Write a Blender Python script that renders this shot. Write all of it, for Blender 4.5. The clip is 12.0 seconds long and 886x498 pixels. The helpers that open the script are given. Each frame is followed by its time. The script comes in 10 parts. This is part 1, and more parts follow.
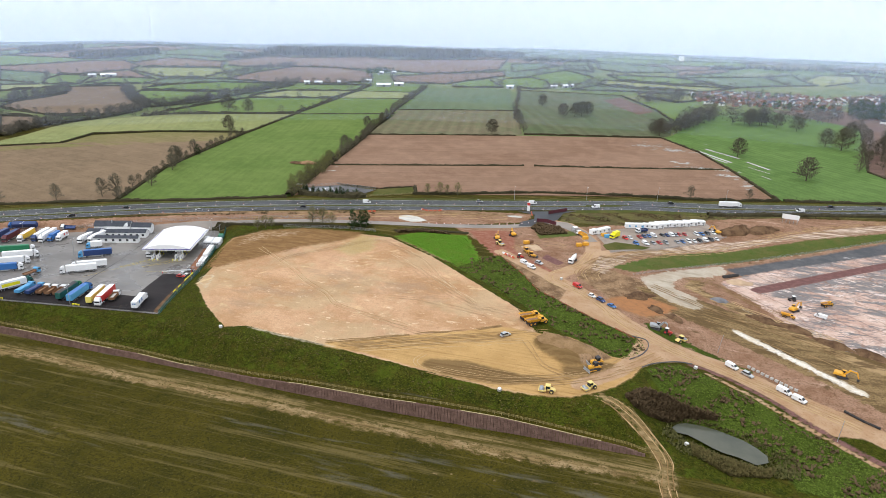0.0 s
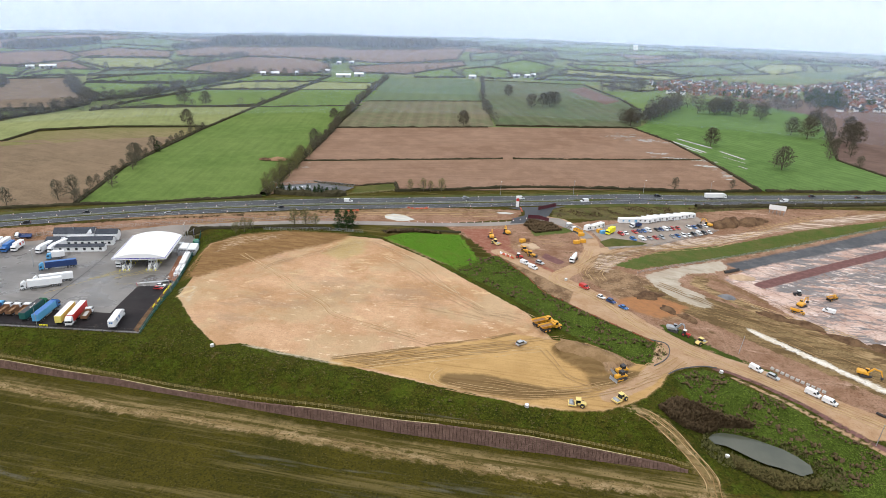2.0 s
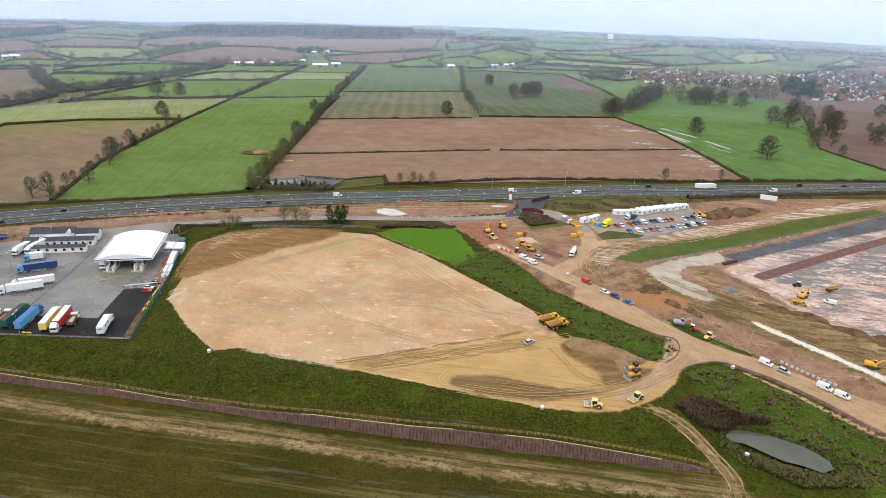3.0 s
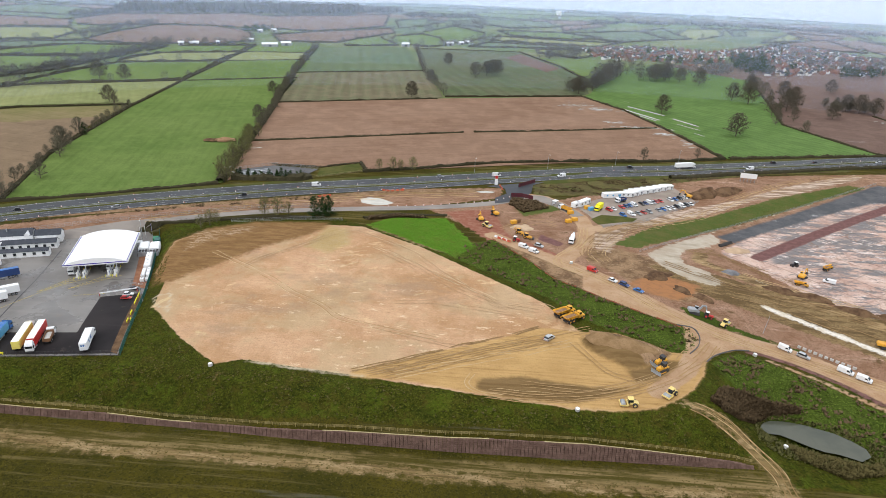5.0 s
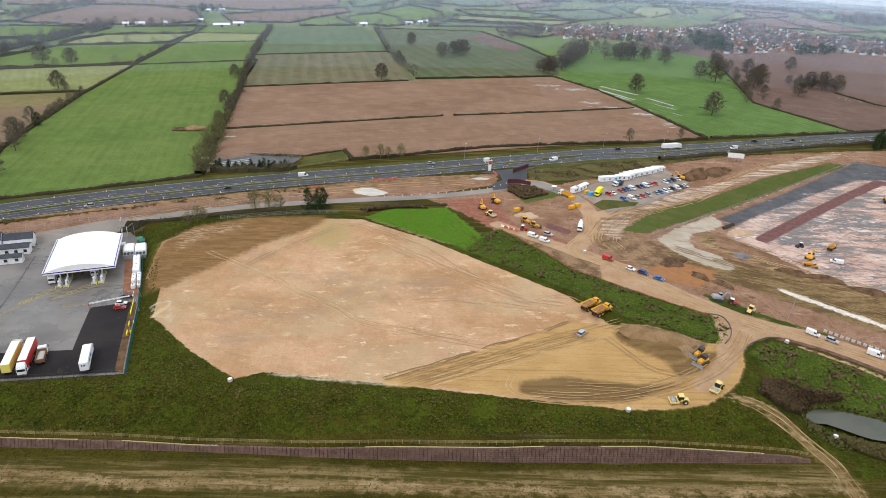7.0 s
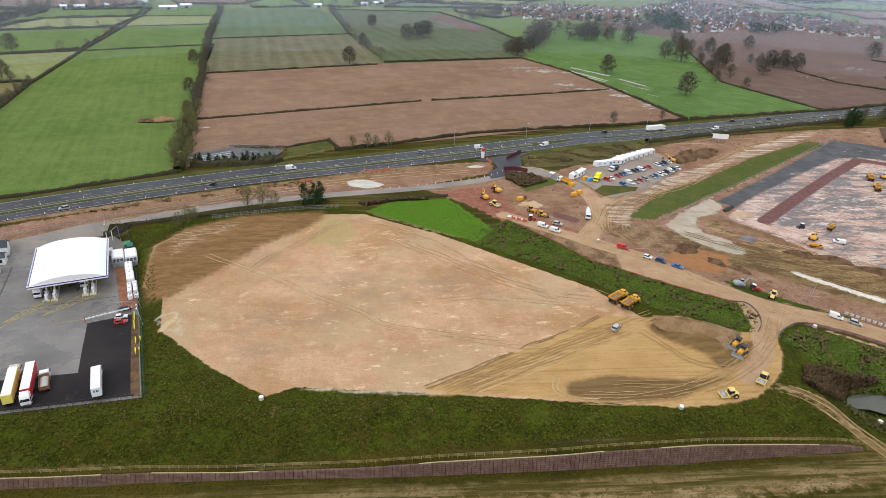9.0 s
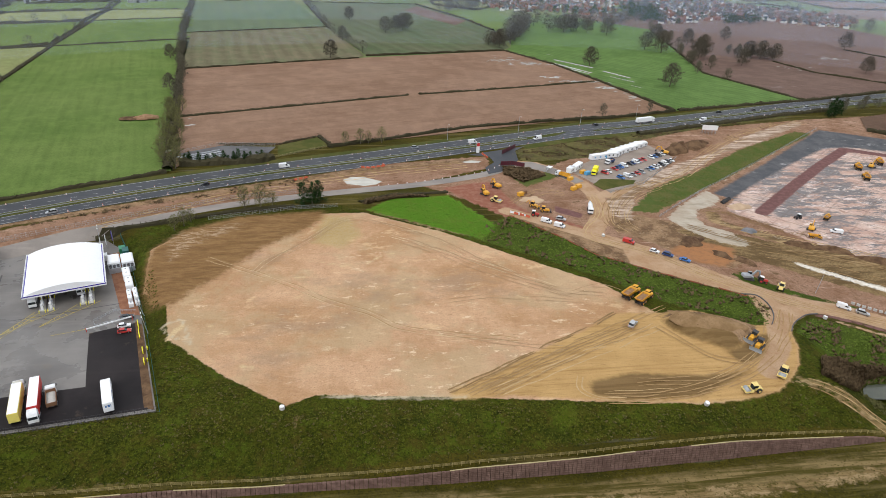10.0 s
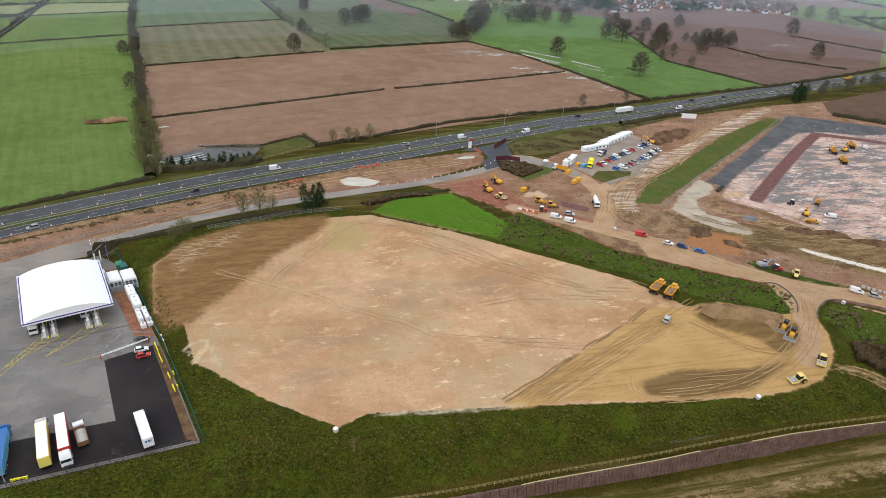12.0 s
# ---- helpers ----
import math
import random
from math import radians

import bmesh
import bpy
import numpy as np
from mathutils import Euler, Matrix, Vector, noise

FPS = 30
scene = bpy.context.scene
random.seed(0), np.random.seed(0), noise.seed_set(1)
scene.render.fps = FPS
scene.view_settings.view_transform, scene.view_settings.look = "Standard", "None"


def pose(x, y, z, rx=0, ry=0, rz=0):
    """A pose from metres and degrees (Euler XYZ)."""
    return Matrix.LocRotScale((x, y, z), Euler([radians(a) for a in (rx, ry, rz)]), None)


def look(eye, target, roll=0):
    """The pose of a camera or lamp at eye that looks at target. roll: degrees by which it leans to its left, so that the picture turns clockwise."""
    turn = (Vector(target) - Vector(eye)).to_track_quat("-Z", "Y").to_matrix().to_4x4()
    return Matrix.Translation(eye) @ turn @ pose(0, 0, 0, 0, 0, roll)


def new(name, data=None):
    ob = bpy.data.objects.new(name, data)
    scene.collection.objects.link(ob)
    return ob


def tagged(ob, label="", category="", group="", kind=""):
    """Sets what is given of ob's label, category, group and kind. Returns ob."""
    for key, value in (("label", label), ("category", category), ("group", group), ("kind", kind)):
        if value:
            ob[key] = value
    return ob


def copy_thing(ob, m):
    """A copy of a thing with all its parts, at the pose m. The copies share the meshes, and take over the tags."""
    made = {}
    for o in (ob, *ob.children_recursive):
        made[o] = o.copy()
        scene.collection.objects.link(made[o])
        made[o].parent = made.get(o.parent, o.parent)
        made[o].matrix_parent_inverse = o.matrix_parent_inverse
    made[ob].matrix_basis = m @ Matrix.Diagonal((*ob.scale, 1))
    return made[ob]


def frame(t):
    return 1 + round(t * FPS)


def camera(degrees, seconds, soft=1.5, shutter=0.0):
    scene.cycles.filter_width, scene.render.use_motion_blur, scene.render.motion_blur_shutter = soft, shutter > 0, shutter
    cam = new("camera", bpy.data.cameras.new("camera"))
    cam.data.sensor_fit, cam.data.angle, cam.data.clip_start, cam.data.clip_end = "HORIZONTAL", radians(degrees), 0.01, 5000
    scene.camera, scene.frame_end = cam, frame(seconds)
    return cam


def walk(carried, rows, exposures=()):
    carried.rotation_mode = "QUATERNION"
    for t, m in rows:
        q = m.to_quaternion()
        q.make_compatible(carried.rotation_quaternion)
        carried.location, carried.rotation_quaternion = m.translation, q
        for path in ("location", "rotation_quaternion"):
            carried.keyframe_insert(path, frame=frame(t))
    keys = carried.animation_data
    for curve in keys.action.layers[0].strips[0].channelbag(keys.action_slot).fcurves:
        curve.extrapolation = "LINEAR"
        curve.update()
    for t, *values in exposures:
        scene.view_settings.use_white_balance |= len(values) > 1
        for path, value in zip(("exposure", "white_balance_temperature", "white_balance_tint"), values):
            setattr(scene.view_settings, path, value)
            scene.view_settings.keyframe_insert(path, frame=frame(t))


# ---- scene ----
cam = camera(69.8, 12.0, soft=0.55)
METRES, EYE, TILT, LEAN, TURN = 176.58, 125.0, 0.0, 0.0, 16.0
ROWS = [
    (0.0, 0.0, 0.0, 0.0, 0.53, -20.3, -1.43),
    (0.5, -0.0298, 0.0261, -0.0015, -0.51, -20.41, -1.49),
    (1.0, -0.0622, 0.054, -0.003, -1.66, -20.54, -1.55),
    (1.5, -0.0921, 0.0799, -0.0047, -2.71, -20.74, -1.58),
    (2.0, -0.1243, 0.108, -0.006, -3.85, -21.08, -1.62),
    (2.5, -0.1543, 0.1334, -0.0076, -4.96, -21.45, -1.67),
    (3.0, -0.1869, 0.1613, -0.0094, -6.29, -21.9, -1.72),
    (3.5, -0.2168, 0.1874, -0.0105, -7.59, -22.33, -1.75),
    (5.5, -0.3435, 0.2956, -0.0135, -12.54, -24.06, -1.91),
    (6.0, -0.3762, 0.3242, -0.0157, -13.71, -24.46, -1.95),
    (6.5, -0.406, 0.3514, -0.0176, -14.82, -24.82, -2.0),
    (7.0, -0.4377, 0.3803, -0.0199, -16.06, -25.19, -2.03),
    (9.0, -0.5597, 0.4944, -0.0255, -20.95, -26.61, -2.2),
    (9.5, -0.5897, 0.5214, -0.0266, -22.24, -26.91, -2.24),
    (10.0, -0.6223, 0.5506, -0.0279, -23.64, -27.17, -2.28),
    (10.5, -0.6522, 0.5771, -0.0289, -24.93, -27.32, -2.31),
    (11.0, -0.6844, 0.607, -0.0296, -26.35, -27.47, -2.35),
    (11.5, -0.7143, 0.6346, -0.0299, -27.62, -27.61, -2.38),
    (12.0, -0.7464, 0.6643, -0.0313, -28.98, -27.78, -2.4),
]
walk(cam, [(t, pose(0, 0, EYE, TILT, LEAN, TURN) @ pose(METRES * x, METRES * y, METRES * z, 90 + pitch, roll, yaw)) for t, x, y, z, yaw, pitch, roll in ROWS],
     exposures=[(0.0, 0.37), (6.0, 0.24), (12.0, 0.10)])

# ---- daylight: an overcast sky with a weak, wide sun ----
world = bpy.data.worlds.new("overcast_sky")
scene.world = world
world.use_nodes = True
wn, wl = world.node_tree.nodes, world.node_tree.links
wn.clear()
sky = wn.new("ShaderNodeTexSky")
sky.sky_type = "NISHITA"
sky.sun_disc = False
sky.sun_elevation, sky.sun_rotation = radians(42), radians(215)
sky.dust_density, sky.air_density = 4.0, 1.0
cloud_noise = wn.new("ShaderNodeTexNoise")
cloud_noise.inputs["Scale"].default_value = 2.2
cloud_noise.inputs["Detail"].default_value = 5
cloud_ramp = wn.new("ShaderNodeValToRGB")
cloud_ramp.color_ramp.elements[0].position, cloud_ramp.color_ramp.elements[0].color = 0.3, (9.0, 9.5, 10.3, 1)
cloud_ramp.color_ramp.elements[1].position, cloud_ramp.color_ramp.elements[1].color = 0.7, (11.0, 11.3, 11.8, 1)
wcoord = wn.new("ShaderNodeTexCoord")
veil = wn.new("ShaderNodeMix")
veil.data_type = "RGBA"
veil.inputs[0].default_value = 0.9
wback, wout = wn.new("ShaderNodeBackground"), wn.new("ShaderNodeOutputWorld")
wback.inputs["Strength"].default_value = 0.1
wl.new(wcoord.outputs["Generated"], cloud_noise.inputs["Vector"])
wl.new(cloud_noise.outputs["Fac"], cloud_ramp.inputs["Fac"])
wl.new(sky.outputs["Color"], veil.inputs[6])
wl.new(cloud_ramp.outputs["Color"], veil.inputs[7])
# an overcast sky is dimmer towards the horizon than overhead
high, climb = wn.new("ShaderNodeSeparateXYZ"), wn.new("ShaderNodeMapRange")
wl.new(wcoord.outputs["Generated"], high.inputs[0])
wl.new(high.outputs["Z"], climb.inputs[0])
climb.inputs[1].default_value, climb.inputs[2].default_value, climb.inputs[3].default_value, climb.inputs[4].default_value = 0.0, 1.0, 0.72, 1.2
shade = wn.new("ShaderNodeVectorMath")
shade.operation = "SCALE"
wl.new(veil.outputs[2], shade.inputs[0])
wl.new(climb.outputs[0], shade.inputs["Scale"])
wl.new(shade.outputs[0], wback.inputs["Color"])
wl.new(wback.outputs["Background"], wout.inputs["Surface"])

sun = new("sun", bpy.data.lights.new("sun", "SUN"))
sun.data.energy, sun.data.angle, sun.data.color = 0.9, radians(20), (1.0, 0.975, 0.94)
sun.matrix_world = look((0, 0, 300), (140, 200, 0))

# ---- node helpers and materials ----
class Nodes:
    """A material's node tree with short calls."""

    def __init__(self, name, rough=0.9, metal=0.0, spec=0.3):
        self.mat = bpy.data.materials.new(name)
        self.mat.use_nodes = True
        self.t = self.mat.node_tree
        self.bsdf = self.t.nodes["Principled BSDF"]
        self.bsdf.inputs["Roughness"].default_value = rough
        self.bsdf.inputs["Metallic"].default_value = metal
        self.bsdf.inputs["Specular IOR Level"].default_value = spec
        self.pos = self.t.nodes.new("ShaderNodeNewGeometry").outputs["Position"]

    def put(self, a, b):
        if isinstance(a, (int, float)):
            b.default_value = a
        elif isinstance(a, tuple):
            b.default_value = (*a, 1) if len(a) == 3 and len(b.default_value) == 4 else a
        else:
            self.t.links.new(a, b)

    def mapped(self, scale=(1, 1, 1), turn=0.0, vec=None):
        n = self.t.nodes.new("ShaderNodeMapping")
        self.put(vec or self.pos, n.inputs["Vector"])
        n.inputs["Rotation"].default_value = (0, 0, radians(turn))
        n.inputs["Scale"].default_value = scale
        return n.outputs["Vector"]

    def noise(self, scale, detail=4, rough=0.55, vec=None, warp=0.0):
        n = self.t.nodes.new("ShaderNodeTexNoise")
        self.put(vec or self.pos, n.inputs["Vector"])
        for k, v in (("Scale", scale), ("Detail", detail), ("Roughness", rough), ("Distortion", warp)):
            n.inputs[k].default_value = v
        return n.outputs["Fac"]

    def math(self, op, a, b=0.0, clamp=False):
        n = self.t.nodes.new("ShaderNodeMath")
        n.operation, n.use_clamp = op, clamp
        self.put(a, n.inputs[0])
        self.put(b, n.inputs[1])
        return n.outputs[0]

    def span(self, v, a, b, c=0.0, d=1.0):
        n = self.t.nodes.new("ShaderNodeMapRange")
        n.interpolation_type = "SMOOTHSTEP"
        for i, k in enumerate((v, a, b, c, d)):
            self.put(k, n.inputs[i])
        return n.outputs[0]

    def mix(self, f, a, b, kind="MIX"):
        n = self.t.nodes.new("ShaderNodeMix")
        n.data_type, n.blend_type = "RGBA", kind
        self.put(f, n.inputs[0])
        self.put(a, n.inputs[6])
        self.put(b, n.inputs[7])
        return n.outputs[2]

    def attr(self, name):
        n = self.t.nodes.new("ShaderNodeAttribute")
        n.attribute_name = name
        return n.outputs["Fac"]

    def random(self):
        return self.t.nodes.new("ShaderNodeObjectInfo").outputs["Random"]

    def wave(self, scale, turn, warp=1.0):
        n = self.t.nodes.new("ShaderNodeTexWave")
        self.put(self.mapped((1, 1, 1), turn), n.inputs["Vector"])
        n.inputs["Scale"].default_value, n.inputs["Distortion"].default_value = scale, warp
        n.inputs["Detail"].default_value, n.inputs["Detail Scale"].default_value = 2, 0.4
        return n.outputs["Fac"]

    def bump(self, height, strength=0.4, distance=0.2):
        n = self.t.nodes.new("ShaderNodeBump")
        n.inputs["Strength"].default_value, n.inputs["Distance"].default_value = strength, distance
        self.put(height, n.inputs["Height"])
        self.put(n.outputs["Normal"], self.bsdf.inputs["Normal"])

    def done(self, colour):
        self.put(colour, self.bsdf.inputs["Base Color"])
        return self.mat


def grain(n, low, high, scale, detail=5, vec=None):
    """Two colours blended by noise."""
    return n.mix(n.span(n.noise(scale, detail, 0.6, vec), 0.3, 0.7), low, high)


def painted(name, colour, rough=0.45, metal=0.0, dirt=0.25, soil=(0.14, 0.10, 0.07)):
    """Paint or sheet metal with a thin film of road dirt."""
    n = Nodes(name, rough, metal, 0.4)
    stain = n.math("MULTIPLY", n.span(n.noise(0.9, 6, 0.65), 0.45, 0.75), dirt)
    tone = n.mix(n.math("MULTIPLY", n.noise(6, 3), 0.15), colour, tuple(c * 0.7 for c in colour))
    return n.done(n.mix(stain, tone, soil))


def earthy(name, a, b, c, s1, s2, rough=0.95, bump=0.5, turn=0.0, stretch=(1, 1, 1)):
    """Soil or turf: two tones at a large scale, a third at a small one."""
    n = Nodes(name, rough, 0, 0.04)
    v = n.mapped(stretch, turn)
    tone = n.mix(n.span(n.noise(s1, 4, 0.6, v), 0.35, 0.65), a, b)
    fine = n.noise(s2, 6, 0.7)
    tone = n.mix(n.span(fine, 0.5, 0.8), tone, c)
    n.bump(fine, bump)
    return n.done(tone)


def crop_field(name, a, b, turn, rows, strength, c=(0.2, 0.2, 0.2), pale=0.0):
    """A field with drill lines across it and wide uneven tones."""
    n = Nodes(name, 0.95, 0, 0.04)
    tone = n.mix(n.span(n.noise(0.012, 6, 0.6), 0.3, 0.7), a, b)
    lines = n.wave(rows, turn + 90, 0.6)
    long = n.noise(0.25, 4, 0.6, n.mapped((0.04, 1, 1), 0, n.mapped((1, 1, 1), turn)))
    tone = n.mix(n.math("MULTIPLY", n.span(long, 0.4, 0.7), 0.45), tone, tuple(v * 0.72 for v in a))
    tone = n.mix(n.math("MULTIPLY", lines, strength), tone, tuple(v * 0.55 for v in b))
    fine = n.noise(1.1, 6, 0.7)
    tone = n.mix(n.math("MULTIPLY", n.span(fine, 0.42, 0.62), 0.42), tone, tuple(v * 0.55 for v in a))
    blot = n.span(n.noise(0.07, 6, 0.75), 0.45, 0.62)
    tone = n.mix(n.math("MULTIPLY", blot, 0.3), tone, tuple(min(1, v * 1.2) for v in b))
    if pale:
        wet = n.span(n.noise(0.03, 5, 0.65, n.mapped((0.35, 1, 1), turn)), 0.66, 0.72)
        tone = n.mix(n.math("MULTIPLY", wet, pale), tone, c)
    n.bump(fine, 0.5, 0.3)
    return n.done(tone)


def leafy(name, a, b, rough=0.8):
    n = Nodes(name, rough, 0, 0.04)
    island = n.t.nodes.new("ShaderNodeNewGeometry").outputs["Random Per Island"]
    tone = n.mix(island, a, b)
    tone = n.mix(n.math("MULTIPLY", n.noise(0.6, 4), 0.4), tone, tuple(v * 0.5 for v in a))
    return n.done(n.mix(n.math("MULTIPLY", n.random(), 0.3), tone, tuple(v * 1.5 for v in b)))


def tarmac(name, base, light, gloss=0.55, wet=0.0, spec=0.4):
    n = Nodes(name, gloss, 0, spec)
    tone = n.mix(n.span(n.noise(0.05, 5, 0.6), 0.35, 0.65), base, light)
    tone = n.mix(n.math("MULTIPLY", n.noise(2.5, 6, 0.75), 0.3), tone, tuple(v * 0.6 for v in base))
    stain = n.span(n.noise(0.12, 6, 0.75), 0.6, 0.7)
    tone = n.mix(n.math("MULTIPLY", stain, 0.35), tone, (0.2, 0.15, 0.1))
    streak = n.span(n.noise(0.35, 4, 0.6, n.mapped((0.06, 1, 1), -21)), 0.5, 0.75)
    tone = n.mix(n.math("MULTIPLY", streak, 0.25), tone, tuple(v * 1.5 for v in light))
    if wet:
        pool = n.span(n.noise(0.06, 5, 0.6), 0.45, 0.62)
        n.put(n.span(pool, 0, 1, gloss, gloss - wet), n.bsdf.inputs["Roughness"])
        tone = n.mix(n.math("MULTIPLY", pool, 0.45), tone, tuple(v * 0.55 for v in base))
    n.bump(n.noise(6, 4), 0.15, 0.05)
    return n.done(tone)


WHITE = painted("white_paint", (0.78, 0.79, 0.80), 0.45, 0, 0.22)
CLEAN = painted("white_sheet", (0.82, 0.83, 0.84), 0.5, 0, 0.06)
YELLOW = painted("plant_yellow", (0.72, 0.36, 0.03), 0.5, 0, 0.45)
PALE_YELLOW = painted("roller_yellow", (0.78, 0.60, 0.21), 0.5, 0, 0.3)
HIVIS = painted("barrier_yellow", (0.85, 0.78, 0.02), 0.55, 0, 0.1)
RED = painted("red_paint", (0.50, 0.035, 0.03), 0.4, 0, 0.15)
ORANGE = painted("orange_plastic", (0.55, 0.11, 0.05), 0.6, 0, 0.5)
NETTING = painted("muddy_orange_net", (0.36, 0.10, 0.05), 0.8, 0, 0.8)
BLUE = painted("blue_paint", (0.03, 0.14, 0.40), 0.4, 0, 0.15)
NAVY = painted("navy_paint", (0.02, 0.05, 0.16), 0.4, 0, 0.15)
SKYBLUE = painted("light_blue_paint", (0.10, 0.35, 0.62), 0.4, 0, 0.15)
GREEN = painted("green_paint", (0.02, 0.20, 0.09), 0.45, 0, 0.15)
TEAL = painted("dark_green_paint", (0.015, 0.10, 0.09), 0.5, 0, 0.15)
PURPLE = painted("purple_trim", (0.04, 0.02, 0.28), 0.45, 0, 0.05)
GREY = painted("grey_steel", (0.36, 0.38, 0.40), 0.5, 0.3, 0.25)
SILVER = painted("silver_paint", (0.50, 0.52, 0.54), 0.35, 0.5, 0.15)
DARK = painted("dark_steel", (0.05, 0.05, 0.055), 0.6, 0.2, 0.4)
BLACKCAR = painted("black_paint", (0.02, 0.022, 0.028), 0.3, 0, 0.15)
MAROON = painted("maroon_paint", (0.10, 0.018, 0.028), 0.5, 0, 0.15)
RUBBER = painted("rubber", (0.025, 0.025, 0.026), 0.85, 0, 0.5)
RUSTY = painted("rusty_steel", (0.22, 0.11, 0.055), 0.8, 0.1, 0.5)
LOAD = earthy("soil_load", (0.24, 0.14, 0.08), (0.32, 0.2, 0.12), (0.18, 0.1, 0.06), 0.8, 3)
CONCRETE = earthy("concrete", (0.42, 0.41, 0.38), (0.5, 0.48, 0.45), (0.3, 0.29, 0.27), 0.3, 2, 0.9, 0.2)
SLATE = earthy("slate_roof", (0.055, 0.062, 0.075), (0.075, 0.08, 0.095), (0.04, 0.045, 0.055), 0.4, 3, 0.7, 0.2)
TIMBER = earthy("weathered_timber", (0.36, 0.30, 0.16), (0.45, 0.38, 0.2), (0.25, 0.2, 0.12), 0.6, 4, 0.9, 0.2)
FENCEWOOD = earthy("dull_fence_timber", (0.26, 0.205, 0.085), (0.33, 0.265, 0.12), (0.17, 0.135, 0.06), 0.6, 4, 0.9, 0.2)
CRIB = earthy("crib_wall_brown", (0.125, 0.078, 0.062), (0.18, 0.115, 0.092), (0.075, 0.045, 0.038), 0.5, 2.2, 0.95, 0.7)
GLASS = Nodes("dark_glass", 0.08, 0, 0.6).done((0.02, 0.025, 0.03))
LAMPGLASS = Nodes("lamp_glass", 0.15, 0, 0.6).done((0.75, 0.75, 0.72))
REDLAMP = Nodes("tail_lamp", 0.2, 0, 0.6).done((0.45, 0.02, 0.02))
MARK = painted("road_paint", (0.5, 0.5, 0.49), 0.7, 0, 0.6, (0.08, 0.08, 0.08))
YMARK = painted("yellow_road_paint", (0.55, 0.42, 0.05), 0.7, 0, 0.3, (0.08, 0.08, 0.08))
ROAD = tarmac("road_tarmac", (0.042, 0.045, 0.052), (0.062, 0.066, 0.075), 0.6, 0.0, 0.2)
OLDROAD = tarmac("worn_service_road", (0.20, 0.175, 0.155), (0.28, 0.245, 0.215), 0.7)
YARD = tarmac("wet_yard_tarmac", (0.138, 0.126, 0.116), (0.218, 0.202, 0.186), 0.45, 0.3, 0.3)
NEWTAR = tarmac("new_tarmac", (0.018, 0.015, 0.016), (0.032, 0.027, 0.027), 0.75, 0.1, 0.12)
GRAVEL = earthy("gravel", (0.25, 0.205, 0.17), (0.32, 0.27, 0.23), (0.17, 0.14, 0.115), 0.1, 2.5)
STATION = earthy("dark_stone_chippings", (0.10, 0.10, 0.105), (0.145, 0.14, 0.14), (0.07, 0.07, 0.07), 0.1, 2.5)
BRICKDUST = earthy("brick_paving", (0.22, 0.10, 0.06), (0.3, 0.15, 0.09), (0.14, 0.07, 0.05), 0.4, 3)
SPOIL = earthy("spoil", (0.085, 0.05, 0.03), (0.17, 0.105, 0.06), (0.055, 0.034, 0.02), 0.25, 1.2, 0.95, 0.9)
MOUND = earthy("tipped_brown_soil", (0.20, 0.125, 0.06), (0.28, 0.18, 0.095), (0.13, 0.08, 0.04), 0.25, 1.3, 0.95, 0.9)
SAND = earthy("sand_heap", (0.42, 0.30, 0.20), (0.5, 0.37, 0.25), (0.34, 0.24, 0.16), 0.2, 1.5)
STONE = earthy("stone_heap", (0.16, 0.16, 0.17), (0.22, 0.22, 0.23), (0.1, 0.1, 0.11), 0.3, 2)
wat = Nodes("muddy_water", 0.1, 0, 0.3)
WATER = wat.done(grain(wat, (0.055, 0.062, 0.045), (0.085, 0.088, 0.064), 0.08))
pud = Nodes("puddle_water", 0.12, 0, 0.5)
PUDDLE = pud.done(grain(pud, (0.42, 0.40, 0.34), (0.52, 0.49, 0.42), 0.2))
BARK = earthy("bark", (0.10, 0.085, 0.065), (0.14, 0.12, 0.09), (0.07, 0.06, 0.045), 0.8, 5)
TWIGS = leafy("bare_twigs", (0.07, 0.062, 0.046), (0.115, 0.102, 0.076))
# twig colour for distant trees, paled and greyed to imitate haze
HAZYTWIGS = leafy("haze_paled_twigs", (0.085, 0.08, 0.066), (0.13, 0.12, 0.098))
ASHTWIGS = leafy("grey_twigs", (0.085, 0.08, 0.056), (0.14, 0.128, 0.09))
GREENTWIGS = leafy("lichened_twigs", (0.12, 0.12, 0.045), (0.17, 0.165, 0.07))
EVERGREEN = leafy("evergreen_leaves", (0.015, 0.035, 0.012), (0.035, 0.065, 0.02))
HEDGE = leafy("hedge_twigs", (0.030, 0.029, 0.015), (0.060, 0.052, 0.030))
SCRUB = leafy("brown_scrub", (0.075, 0.052, 0.03), (0.14, 0.098, 0.055))
RUSHES = leafy("rushes", (0.07, 0.075, 0.025), (0.14, 0.13, 0.05))

CREAM = painted("cream_yellow_paint", (0.78, 0.66, 0.16), 0.45, 0, 0.15)
GOLD = painted("golden_yellow_paint", (0.72, 0.46, 0.04), 0.45, 0, 0.15)
PLOUGH = crop_field("ploughed_soil", (0.225, 0.135, 0.088), (0.28, 0.178, 0.122), -23, 0.25, 0.22, (0.55, 0.5, 0.48), 0.0)
MOIST = crop_field("moist_brown_soil", (0.105, 0.066, 0.047), (0.15, 0.095, 0.066), 30, 0.2, 0.2)
STUBBLE = crop_field("sown_soil", (0.185, 0.135, 0.085), (0.235, 0.165, 0.105), 15, 0.2, 0.25)
PLOUGH_WET = crop_field("wet_ploughed_soil", (0.137, 0.089, 0.072), (0.174, 0.115, 0.091), 30, 0.2, 0.2, (0.37, 0.34, 0.342), 0.8)
PASTURE = crop_field("pasture", (0.102, 0.159, 0.038), (0.143, 0.196, 0.055), 75, 0.05, 0.10)
MEADOW = crop_field("pale_meadow", (0.20, 0.225, 0.09), (0.255, 0.265, 0.115), 60, 0.05, 0.10)
